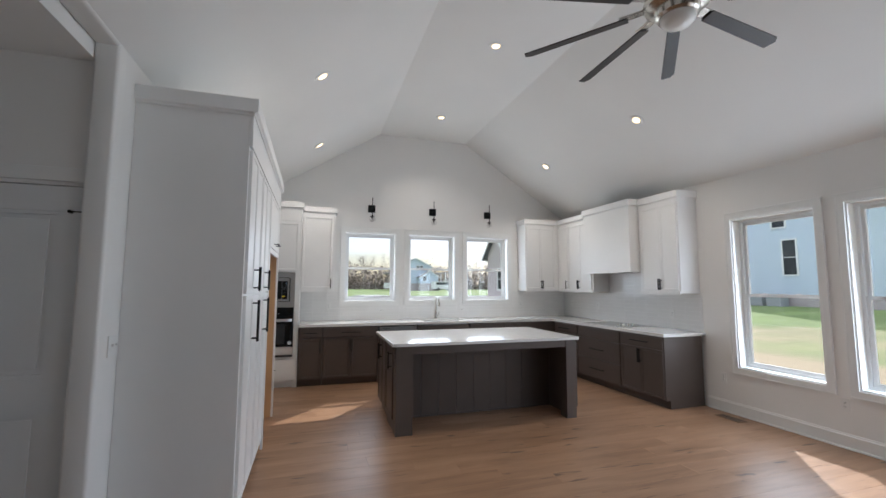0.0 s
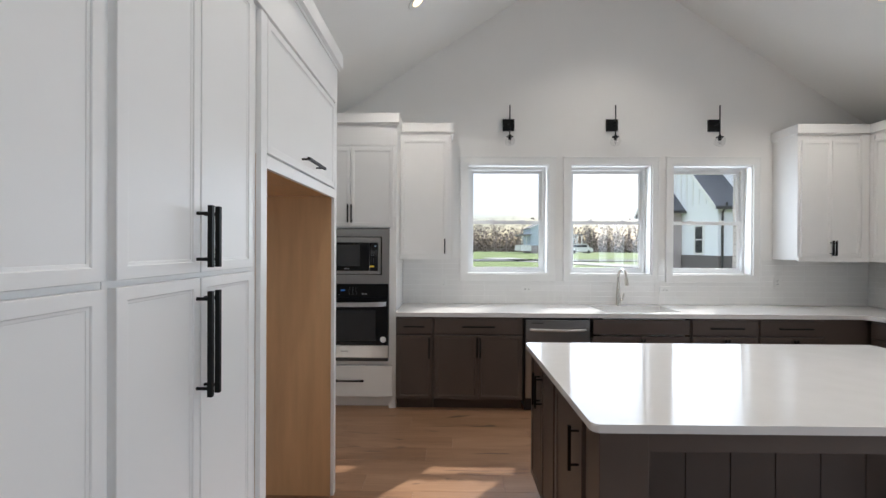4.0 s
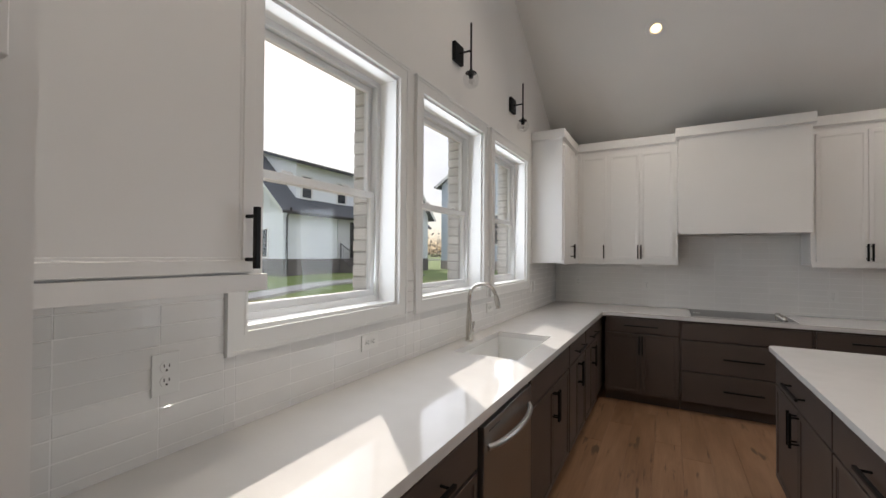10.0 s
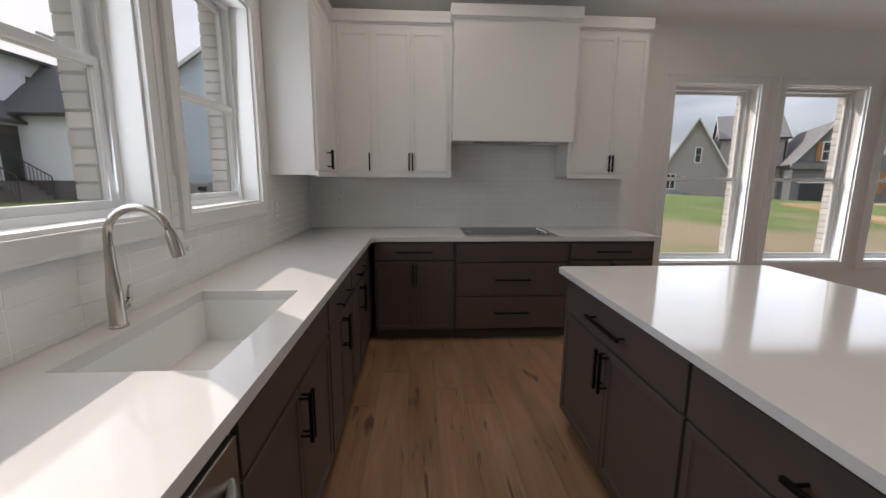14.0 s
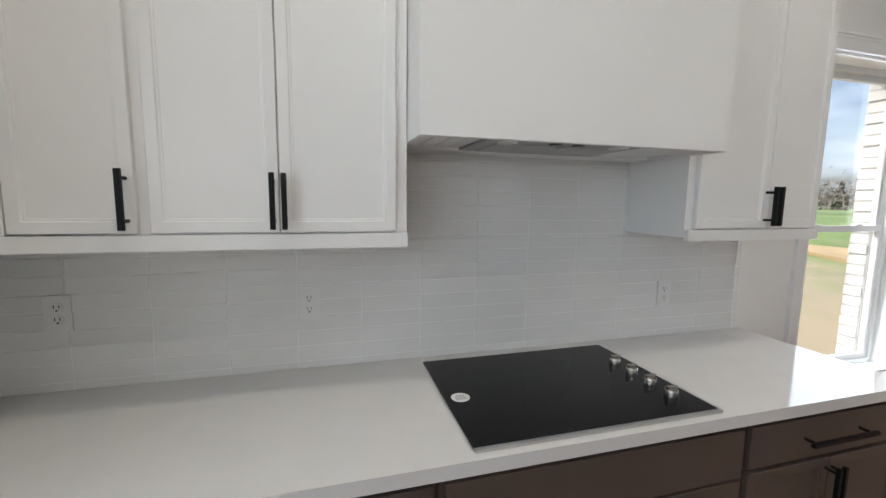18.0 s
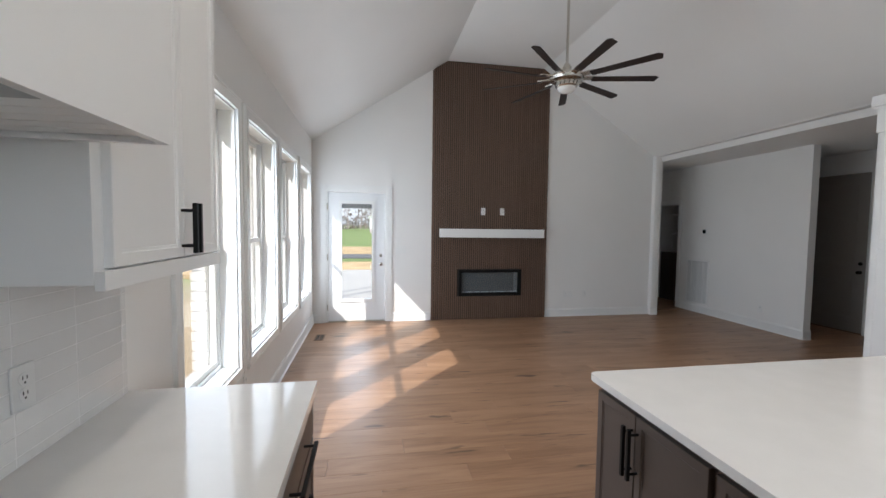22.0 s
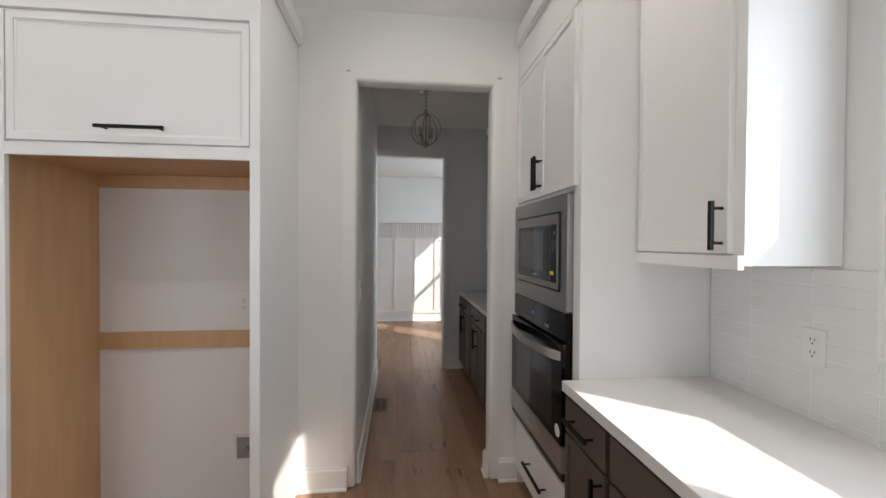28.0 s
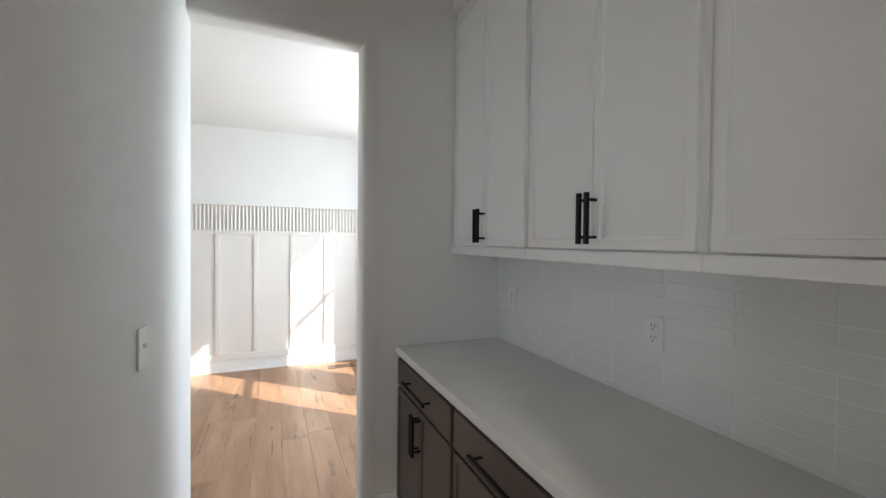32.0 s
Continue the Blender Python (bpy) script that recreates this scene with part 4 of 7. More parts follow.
# ---- windows and doors ----
def ring(bm, axis, a0, a1, u0, u1, z0, z1, w, wz=None):
    """A flat rectangular frame in the plane across the axis, w wide, inside the given outline."""
    wz = wz or w
    for q in ((u0, u0 + w, z0, z1), (u1 - w, u1, z0, z1), (u0 + w, u1 - w, z0, z0 + wz), (u0 + w, u1 - w, z1 - wz, z1)):
        if axis == "y":
            box(bm, q[0], q[1], a0, a1, q[2], q[3])
        else:
            box(bm, a0, a1, q[0], q[1], q[2], q[3])


def window(number, axis, face, u0, u1, z0, z1, mid, sill_out=0.02):
    """A white double-hung window in the wall whose inner face lies at face; the wall runs along the other axis, outdoors on the + side."""
    root = thing(f"window_{number}", pose(0, 0, 0), "white double-hung window with painted casing", "window", "", "structure")

    def put(name, bm, material, parent=root, label=""):
        return part(name, bm, material, parent, label)

    def slab(bm, a0, a1, b0, b1, c0, c1, bev=0.0):
        if axis == "y":
            box(bm, b0, b1, a0, a1, c0, c1, bev)
        else:
            box(bm, a0, a1, b0, b1, c0, c1, bev)

    f, cw = face, 0.072
    bm = bmesh.new()
    ring(bm, axis, f - 0.018, f - 0.0005, u0 - cw, u1 + cw, z0 - cw, z1 + cw, cw)
    ring(bm, axis, f - 0.022, f - 0.018, u0 - cw, u1 + cw, z0 - cw, z1 + cw, 0.012)
    ring(bm, axis, f - 0.020, f - 0.018, u0 - 0.010, u1 + 0.010, z0 - 0.010, z1 + 0.010, 0.010)
    put("casing", bm, TRIM)
    bm = bmesh.new()
    slab(bm, f - 0.026, f - 0.0005, u0 - cw - 0.006, u1 + cw + 0.006, z1 + cw + 0.0005, z1 + cw + 0.014, 0.003)
    put("head_cap", bm, TRIM)
    bm = bmesh.new()
    ring(bm, axis, f + 0.0005, f + 0.105, u0 + 0.0005, u1 - 0.0005, z0 + 0.0005, z1 - 0.0005, 0.014)
    put("jamb", bm, TRIM)
    bm = bmesh.new()
    ring(bm, axis, f + 0.1052, f + 0.165, u0 + 0.0005, u1 - 0.0005, z0 + 0.0005, z1 - 0.0005, 0.032)
    ring(bm, axis, f + 0.1052, f + 0.115, u0 + 0.0325, u1 - 0.0325, z0 + 0.0325, z1 - 0.0325, 0.010)
    fr = put("window_frame", bm, VINYL)
    a, b, c, d = u0 + 0.042, u1 - 0.042, z0 + 0.040, z1 - 0.040
    for nm, c0, c1, off in (("lower_sash", c, mid + 0.018, 0.118), ("upper_sash", mid - 0.018, d, 0.142)):
        bm = bmesh.new()
        ring(bm, axis, f + off, f + off + 0.022, a, b, c0, c1, 0.034)
        ring(bm, axis, f + off - 0.004, f + off, a + 0.024, b - 0.024, c0 + 0.024, c1 - 0.024, 0.008)
        s = put(nm, bm, VINYL)
        bm = bmesh.new()
        slab(bm, f + off + 0.009, f + off + 0.013, a + 0.0345, b - 0.0345, c0 + 0.0345, c1 - 0.0345)
        p = put("pane", bm, PANE, s, "clear glass pane")
        p.visible_shadow = False
    for k in (0.28, 0.72):
        bm = bmesh.new()
        x = a + (b - a) * k
        slab(bm, f + 0.109, f + 0.118, x - 0.028, x + 0.028, mid + 0.0185, mid + 0.028, 0.002)
        put("sash_lock", bm, VINYL)
    return root


n = 0
for u0, u1 in KWIN:
    n += 1
    window(n, "y", YB, u0, u1, *KZ, 1.80)
for u0, u1 in RWIN:
    n += 1
    window(n, "x", XR, u0, u1, *RZ, 1.40)
window(8, "y", 7.3, -5.74, -5.05, 0.6, 2.62, 1.78)
window(9, "y", 7.3, -4.54, -3.82, 0.6, 2.62, 1.78)

# white-painted brick skin seen at the window edges outdoors
BRICK = mat("white_painted_brick", (0.62, 0.60, 0.57), 0.8, var=0.12, scale=7, bump=0.5, bump_scale=70, island=0.10)
MORTAR = mat("brick_mortar", (0.40, 0.385, 0.36), 0.95, var=0.1, scale=20, bump=0.4)
skin_n = structure("wall_brick_north", wall_bm("y", YB + 0.1805, YB + 0.28, XL, XR + 0.28, -0.5, 3.0, [(a + 0.012, b - 0.012, KZ[0], KZ[1]) for a, b in KWIN]), MORTAR, "white painted brick outer wall", "wall")
skin_e = structure("wall_brick_east", wall_bm("x", XR + 0.1805, XR + 0.28, YF - 0.18, YB + 0.18, -0.5, 3.0, [(a + 0.012, b + 0.05, RZ[0], RZ[1]) for a, b in RWIN]), MORTAR, "white painted brick outer wall", "wall")

# entry door with a full glass light
pd = thing("door_1", pose(0, 0, 0), "white exterior door with a full glass light, closed", "door", "", "structure")
x0, x1 = DOORX
yd = YF
bm = bmesh.new()
for q in ((x0 - 0.085, x0 - 0.0, 0, DOORZ + 0.085), (x1 + 0.0, x1 + 0.085, 0, DOORZ + 0.085), (x0, x1, DOORZ, DOORZ + 0.085)):
    box(bm, q[0], q[1], yd + 0.0005, yd + 0.018, q[2], q[3], 0.003)
part("casing", bm, TRIM, pd)
bm = bmesh.new()
for q in ((x0 + 0.0005, x0 + 0.025, 0.0, DOORZ - 0.0005), (x1 - 0.025, x1 - 0.0005, 0.0, DOORZ - 0.0005), (x0 + 0.025, x1 - 0.025, DOORZ - 0.025, DOORZ - 0.0005)):
    box(bm, q[0], q[1], yd - 0.16, yd - 0.0005, q[2], q[3])
part("door_frame", bm, TRIM, pd)
sx0, sx1, sz1 = x0 + 0.031, x1 - 0.031, DOORZ - 0.032
gx0, gx1, gz0, gz1 = sx0 + 0.19, sx1 - 0.19, 0.35, 1.90
bm = wall_bm("y", yd - 0.065, yd - 0.024, sx0, sx1, 0.022, sz1, [(gx0, gx1, gz0, gz1)])
leaf = part("leaf", bm, DOORP, pd)
bm = bmesh.new()
ring(bm, "y", yd - 0.0238, yd - 0.006, gx0 - 0.03, gx1 + 0.03, gz0 - 0.03, gz1 + 0.03, 0.045)
ring(bm, "y", yd - 0.08, yd - 0.0652, gx0 - 0.03, gx1 + 0.03, gz0 - 0.03, gz1 + 0.03, 0.045)
part("light_frame", bm, WHITEP, leaf)
p = boxpart("pane", (gx0 + 0.001, gx1 - 0.001, yd - 0.03, yd - 0.025, gz0 + 0.001, gz1 - 0.001), PANE, leaf, 0, "clear glass pane")
p.visible_shadow = False
boxpart("raised_blind", (gx0 + 0.016, gx1 - 0.016, yd - 0.044, yd - 0.034, gz1 - 0.085, gz1 - 0.016), mat("blind_grey", (0.28, 0.28, 0.27), 0.6, var=0.3, scale=3, stretch=(1, 1, 120)), leaf, 0, "raised grey mini blind")
boxpart("blind_slider", (gx0 + 0.02, gx0 + 0.032, yd - 0.004, yd + 0.008, 0.85, 0.93), WHITEP, leaf)
for z, r in ((0.93, 0.027), (1.065, 0.025)):
    bm = bmesh.new()
    cyl(bm, (sx0 + 0.065, yd - 0.0245, z), (sx0 + 0.065, yd - 0.004, z), r, r * 0.92)
    if z < 1:
        cyl(bm, (sx0 + 0.065, yd - 0.004, z), (sx0 + 0.065, yd + 0.025, z), 0.012)
        bmesh.ops.create_uvsphere(bm, u_segments=18, v_segments=12, radius=0.027, matrix=Matrix.Translation((sx0 + 0.065, yd + 0.042, z)))
    else:
        box(bm, sx0 + 0.06, sx0 + 0.07, yd - 0.004, yd + 0.012, z - 0.016, z + 0.016, 0.002)
    part("knob" if z < 1 else "deadbolt", bm, NICKEL, leaf, "satin nickel hardware", smooth=40)
for z in (0.24, 1.04, 1.84):
    bm = bmesh.new()
    cyl(bm, (sx1 + 0.0135, yd + 0.004, z - 0.05), (sx1 + 0.0135, yd + 0.004, z + 0.05), 0.008, seg=10)
    part("hinge", bm, NICKEL, leaf, "satin nickel hinge")
boxpart("threshold", (x0 + 0.026, x1 - 0.026, yd - 0.16, yd - 0.001, 0.0, 0.02), mat("door_sill_metal", (0.45, 0.42, 0.36), 0.4, 0.7), pd)


def panel_door(number, m, w, h, label, knob_side=1, dead=False, paint=DOORP):
    """A two-panel hall door with its casing in its own frame: width x, face towards -y."""
    root = thing(f"door_{number}", m, label, "door", "", "structure")
    bm = bmesh.new()
    for q in ((-0.075, 0.0, 0, h + 0.075), (w, w + 0.075, 0, h + 0.075), (0.0, w, h, h + 0.075)):
        box(bm, q[0], q[1], -0.016, -0.0005, q[2], q[3], 0.003)
    part("casing", bm, TRIM, root)
    bm = bmesh.new()
    for q in ((0.0005, 0.02, 0.0, h - 0.0005), (w - 0.02, w - 0.0005, 0.0, h - 0.0005), (0.02, w - 0.02, h - 0.02, h - 0.0005)):
        box(bm, q[0], q[1], 0.0005, 0.12, q[2], q[3])
    part("door_frame", bm, TRIM, root)
    # strip added to block the daylight under the leaf
    boxpart("threshold", (0.0205, w - 0.0205, 0.0, 0.12, 0.0, 0.0115), VENTM, root)
    a, b = 0.025, w - 0.025
    # dark ring in the gap round the leaf, put in for its shade
    bm = bmesh.new()
    ring(bm, "y", 0.022, 0.045, 0.0203, w - 0.0203, 0.0118, h - 0.0203, 0.0046)
    part("weatherstrip", bm, DARKP, root, "dark strip for the shade in the door gap")
    pz = ((0.22, 0.86), (1.02, h - 0.16))
    bm = wall_bm("y", 0.004, 0.04, a, b, 0.0165, h - 0.025, [(a + 0.11, b - 0.11, *z) for z in pz])
    lf = part("leaf", bm, paint, root)
    for z in pz:
        bm = bmesh.new()
        box(bm, a + 0.1105, b - 0.1105, 0.016, 0.032, z[0] + 0.0005, z[1] - 0.0005)
        ring(bm, "y", 0.006, 0.016, a + 0.1105, b - 0.1105, z[0] + 0.0005, z[1] - 0.0005, 0.02)
        box(bm, a + 0.155, b - 0.155, 0.009, 0.016, z[0] + 0.045, z[1] - 0.045, 0.003)
        part("panel", bm, paint, lf)
    kx = b - 0.065 if knob_side > 0 else a + 0.065
    for z in ((0.93, 1.06) if dead else (0.93,)):
        bm = bmesh.new()
        cyl(bm, (kx, 0.0035, z), (kx, -0.006, z), 0.028, 0.026)
        if z < 1:
            bmesh.ops.create_uvsphere(bm, u_segments=16, v_segments=10, radius=0.026, matrix=Matrix.Translation((kx, -0.04, z)))
            cyl(bm, (kx, -0.006, z), (kx, -0.03, z), 0.011)
        part("knob" if z < 1 else "deadbolt", bm, BLACKM, lf, "black metal hardware", smooth=40)
    hx = a - 0.004 if knob_side > 0 else b + 0.004
    for z in (0.22, 1.0, h - 0.22):
        bm = bmesh.new()
        cyl(bm, (hx, -0.004, z - 0.05), (hx, -0.004, z + 0.05), 0.0085, seg=10)
        if z > 1.5:
            # hinge-pin door stop
            cyl(bm, (hx, -0.006, z + 0.054), (hx, -0.006, z + 0.062), 0.012, seg=10)
            cyl(bm, (hx + 0.02 * knob_side * -1, -0.012, z + 0.058), (hx + 0.062 * knob_side, -0.014, z + 0.058), 0.0035, seg=8)
            cyl(bm, (hx + 0.062 * knob_side, -0.022, z + 0.058), (hx + 0.062 * knob_side, 0.003, z + 0.058), 0.009, seg=10)
        part("hinge", bm, BLACKM, lf, "black hinge")
    return root


panel_door(2, pose(-2.02, HEND, 0), 0.78, 2.05, "white two-panel hall door, closed", knob_side=-1)
panel_door(3, pose(-3.38, -0.10, 0, 0, 0, 90), 0.90, 2.44, "tall taupe panel entry door with black hardware, closed", knob_side=1, dead=True, paint=mat("taupe_door_paint", (0.30, 0.275, 0.25), 0.4, var=0.02, scale=4, bump=0.02))
cs = thing("door_4", pose(HX, -2.34, 0, 0, 0, 90), "cased doorway to a dark side room", "doorway", "", "structure")
bm = bmesh.new()
for q in ((-0.075, 0.0, 0, 2.125), (0.76, 0.835, 0, 2.125), (0.0, 0.76, 2.05, 2.125)):
    box(bm, q[0], q[1], -0.016, -0.0005, q[2], q[3], 0.003)
part("casing", bm, TRIM, cs)
bm = bmesh.new()
for q in ((0.0005, 0.02, 0.0, 2.0495), (0.74, 0.7595, 0.0, 2.0495), (0.02, 0.74, 2.03, 2.0495)):
    box(bm, q[0], q[1], 0.0005, 0.12, q[2], q[3])
part("door_frame", bm, TRIM, cs)
sb = thing("storage_bench", pose(-3.37, -2.58, 0), "dark cabinet with white shelves in the side room", "cabinet")
boxpart("base", (0, 0.75, 0, 1.07, 0, 1.04), CABD, sb, 0.003)
for z in (1.44, 1.86, 2.17):
    boxpart("shelf", (0, 0.55, 0, 1.07, z, z + 0.03), CABW, sb, 0.002)
for y in (0.0, 0.525, 1.05):
    boxpart("upright", (0, 0.50, y, y + 0.02, 1.0405, 2.2), CABW, sb)

# bullnose drywall corners of the openings
def soft_box(bm, x0, x1, y0, y1, z0, z1, r):
    """A block with well rounded edges, three steps round each."""
    a = bmesh.new()
    box(a, x0, x1, y0, y1, z0, z1)
    bmesh.ops.bevel(a, geom=a.edges[:], offset=r, segments=4, profile=0.5, affect="EDGES")
    me = bpy.data.meshes.new("soft_box")
    a.to_mesh(me)
    bm.from_mesh(me)
    bpy.data.meshes.remove(me)
    a.free()


bm = bmesh.new()
soft_box(bm, XL - 0.1206, XL + 0.0006, OPEN[0] - 0.04, OPEN[0] + 0.0606, 0, OPENZ, 0.019)
soft_box(bm, XL - 0.1206, XL + 0.0006, OPEN[1] - 0.0606, OPEN[1] + 0.04, 0, OPENZ, 0.019)
soft_box(bm, XL - 0.1204, XL + 0.0004, OPEN[0] - 0.02, OPEN[1] + 0.02, OPENZ - 0.0606, OPENZ + 0.04, 0.019)
structure("trim_hall_opening", bm, WALL, "rounded drywall edge of the hall opening", "trim", smooth=40)
bm = bmesh.new()
soft_box(bm, XL - 0.1204, XL + 0.0005, DR[0] - 0.10, DR[0] + 0.0005, 0, DRZ + 0.06, 0.022)
box(bm, XL - 0.145, XL - 0.06, DR[0] - 0.06, DR[0] + 0.0002, 0, DRZ + 0.06)
soft_box(bm, XL - 0.1204, XL + 0.0005, DR[1] - 0.0005, DR[1] + 0.10, 0, DRZ + 0.06, 0.022)
soft_box(bm, XL - 0.1202, XL + 0.0003, DR[0] - 0.05, DR[1] + 0.05, DRZ - 0.0005, DRZ + 0.10, 0.022)
structure("trim_passage_opening", bm, WALL, "rounded drywall edge of the pantry passage", "trim", smooth=40)
bm = bmesh.new()
soft_box(bm, BX - 0.1204, BX + 0.0005, DR[0] - 0.10, DR[0] + 0.0005, 0, 2.53, 0.022)
box(bm, BX - 0.06, BX + 0.025, DR[0] - 0.06, DR[0] + 0.0002, 0, 2.53)
soft_box(bm, BX - 0.1204, BX + 0.0005, 6.2246, 6.325, 0, 2.53, 0.022)
soft_box(bm, BX - 0.1202, BX + 0.0003, DR[0] - 0.05, 6.30, 2.4696, 2.57, 0.022)
structure("trim_dining_opening", bm, WALL, "rounded drywall edge of the dining room opening", "trim", smooth=40)

# baseboards
BASE = [("x", XR, 3.93, YF, -1), ("y", YF, XR, DOORX[1] + 0.086, 1), ("y", YF, DOORX[0] - 0.086, 2.86, 1), ("y", YF, 0.88, XL, 1),
        ("x", XL, OPEN[1] + 0.01, PY0, 1), ("x", XL, PY2, DR[0] - 0.05, 1),
        ("x", HX, -1.50, 0.88, 1), ("y", 0.88, HX - 0.12, HX + 0.016, 1), ("y", OPEN[0] + 0.061, XL - 0.12, XL + 0.016, 1), ("y", DR[0], XL - 0.05, BX + 0.0, 1), ("x", BX, 6.27, 6.44, 1), ("x", XL, 6.325, 6.443, 1), ("y", DR[1], XL - 0.125, XL - 0.03, -1), ("x", XL - 0.12, 6.325, 6.40, -1), ("x", DX, 3.12, 7.3, 1),
        ("y", HEND, XL - 0.12, -1.16, -1), ("y", HEND, -2.10, -3.38, -1), ("x", -3.38, 0.88, HEND, 1), ("y", 7.3, DX, BX - 0.12, -1)]
for axis, f, a, b, s in BASE:
    bm = bmesh.new()
    lo, hi = min(a, b), max(a, b)
    prof = [(0.0005, 0), (0.026, 0), (0.024, 0.012), (0.016, 0.018), (0.016, 0.118), (0.010, 0.128), (0.008, 0.14), (0.0005, 0.14)]
    prism(bm, [(f + s * u, v) for u, v in prof], "x" if axis == "y" else "y", lo, hi)
    structure("baseboard", bm, TRIM, "white painted baseboard", "baseboard")

# ---- living room ----
fp = thing("fireplace_surround", pose(0, YF, 0), "brown fluted wood fireplace wall up to the ceiling", "fireplace")
FX0, FX1 = 0.885, 2.845
IX = (1.32, 2.40)
IZ = (0.395, 0.83)


def top_at(x):
    return min(FLAT, FLAT - (x - XB) * (FLAT - SPRING) / (XR - XB), FLAT - (XA - x) * (FLAT - SPRING) / (XA - XL)) - 0.002


BACKM = mat("dark_slat_backing", (0.022, 0.015, 0.011), 0.6, var=0.1, scale=8)
hole = [(IX[0], IX[1], *IZ)]
for a, b, c, d in grid_cells(FX0, FX1, 0, 3.9, hole):
    boxpart("backing", (a, b, 0.0005, 0.022, c, d), BACKM, fp)
bm = bmesh.new()
prism(bm, [(FX0, 3.9), (FX1, 3.9), (FX1, top_at(FX1)), (XB, FLAT - 0.002), (XA, FLAT - 0.002), (FX0, top_at(FX0))], "y", 0.0005, 0.022)
part("backing", bm, BACKM, fp)
nsl = 56
pw = (FX1 - FX0) / nsl
for k in range(nsl):
    a, b = FX0 + k * pw + 0.005, FX0 + (k + 1) * pw - 0.005
    mx = (a + b) / 2
    bm = bmesh.new()
    spans = [(0.0, IZ[0] - 0.012), (IZ[1] + 0.012, 1.365), (1.515, top_at(mx) - 0.012)] if IX[0] - 0.012 < mx < IX[1] + 0.012 else ([(0.0, 1.365), (1.515, top_at(mx) - 0.012)] if 0.975 < mx < 2.745 else [(0.0, top_at(mx) - 0.012)])
    for z0, z1 in spans:
        prism(bm, [(a, 0.0225), (b, 0.0225), (b - 0.003, 0.038), (a + 0.003, 0.038)], "z", z0, z1)
    part("slat", bm, SLAT, fp)
boxpart("side_trim", (FX0 - 0.012, FX0 - 0.0005, 0.0005, 0.04, 0, top_at(FX0) - 0.02), SLAT, fp)
boxpart("side_trim", (FX1 + 0.0005, FX1 + 0.012, 0.0005, 0.04, 0, top_at(FX1) - 0.02), SLAT, fp)
mt = thing("mantel_shelf", pose(0, YF, 0), "white painted box mantel on the fluted wall", "mantel")
boxpart("beam", (0.985, 2.735, 0.0385, 0.20, 1.37, 1.51), TRIM, mt, 0.004)
fi = thing("electric_fireplace", pose(0, YF, 0), "black framed linear electric fireplace, unlit", "fireplace")
bm = bmesh.new()
ring(bm, "y", 0.0005, 0.055, IX[0] + 0.001, IX[1] - 0.001, IZ[0] + 0.001, IZ[1] - 0.001, 0.045)
part("frame", bm, mat("black_fireplace_trim", (0.004, 0.004, 0.004), 0.6, var=0.05, spec=0.2), fi)
boxpart("firebox", (IX[0] + 0.0465, IX[1] - 0.0465, 0.001, 0.004, IZ[0] + 0.0465, IZ[1] - 0.0465), mat("firebox_grey", (0.15, 0.16, 0.165), 0.4, var=0.1, scale=4), fi)
boxpart("side_liner", (IX[0] + 0.047, IX[0] + 0.115, 0.0045, 0.007, IZ[0] + 0.047, IZ[1] - 0.047), mat("brushed_liner", (0.38, 0.41, 0.42), 0.4, metal=0.6, var=0.2, scale=6), fi)
bm = bmesh.new()
rnd = random.Random(5)
for k in range(110):
    x, y, s = rnd.uniform(IX[0] + 0.06, IX[1] - 0.06), rnd.uniform(0.014, 0.019), rnd.uniform(0.006, 0.010)
    bmesh.ops.create_icosphere(bm, subdivisions=1, radius=s, matrix=pose(x, y, IZ[0] + 0.0465 + s + rnd.uniform(0, 0.012), rnd.uniform(0, 90), 0, rnd.uniform(0, 90)))
tagged(part("crystals", bm, mat("clear_crystals", (0.9, 0.91, 0.92), 0.2, var=0.1, scale=40), fi, "clear crystal media"), kind="stuff")
boxpart("glass", (IX[0] + 0.0465, IX[1] - 0.0465, 0.03, 0.034, IZ[0] + 0.0465, IZ[1] - 0.0465), glass("fireplace_glass", (0.90, 0.92, 0.93), 0.6), fi)

# ceiling fan
fan = thing("ceiling_fan", pose(1.83, 1.56, 0), "nine-blade ceiling fan, dark blades and nickel motor", "ceiling fan")
FZ = 3.015
bm = bmesh.new()
lathe(bm, [(0.0, FLAT - 0.001), (0.068, FLAT - 0.001), (0.068, FLAT - 0.055), (0.06, FLAT - 0.12), (0.022, FLAT - 0.14)], seg=28)
part("canopy", bm, NICKEL, fan, smooth=40)
bm = bmesh.new()
cyl(bm, (0, 0, FZ + 0.17), (0, 0, FLAT - 0.08), 0.0135, seg=14)
part("downrod", bm, NICKEL, fan, smooth=40)
bm = bmesh.new()
lathe(bm, [(0.018, 0.24), (0.045, 0.20), (0.05, 0.15), (0.11, 0.13), (0.165, 0.115), (0.175, 0.085), (0.165, 0.06), (0.135, 0.045), (0.115, 0.04), (0.112, 0.0), (0.10, -0.012), (0.02, -0.014)], (0, 0, FZ), 32)
part("motor", bm, NICKEL, fan, smooth=35)
bm = bmesh.new()
lathe(bm, [(0.092, -0.012), (0.09, -0.03), (0.075, -0.05), (0.045, -0.062), (0.0, -0.066)], (0, 0, FZ), 28)
part("light_dome", bm, mat("opal_glass", (0.80, 0.79, 0.75), 0.25), fan, "unlit opal glass dome", smooth=60)
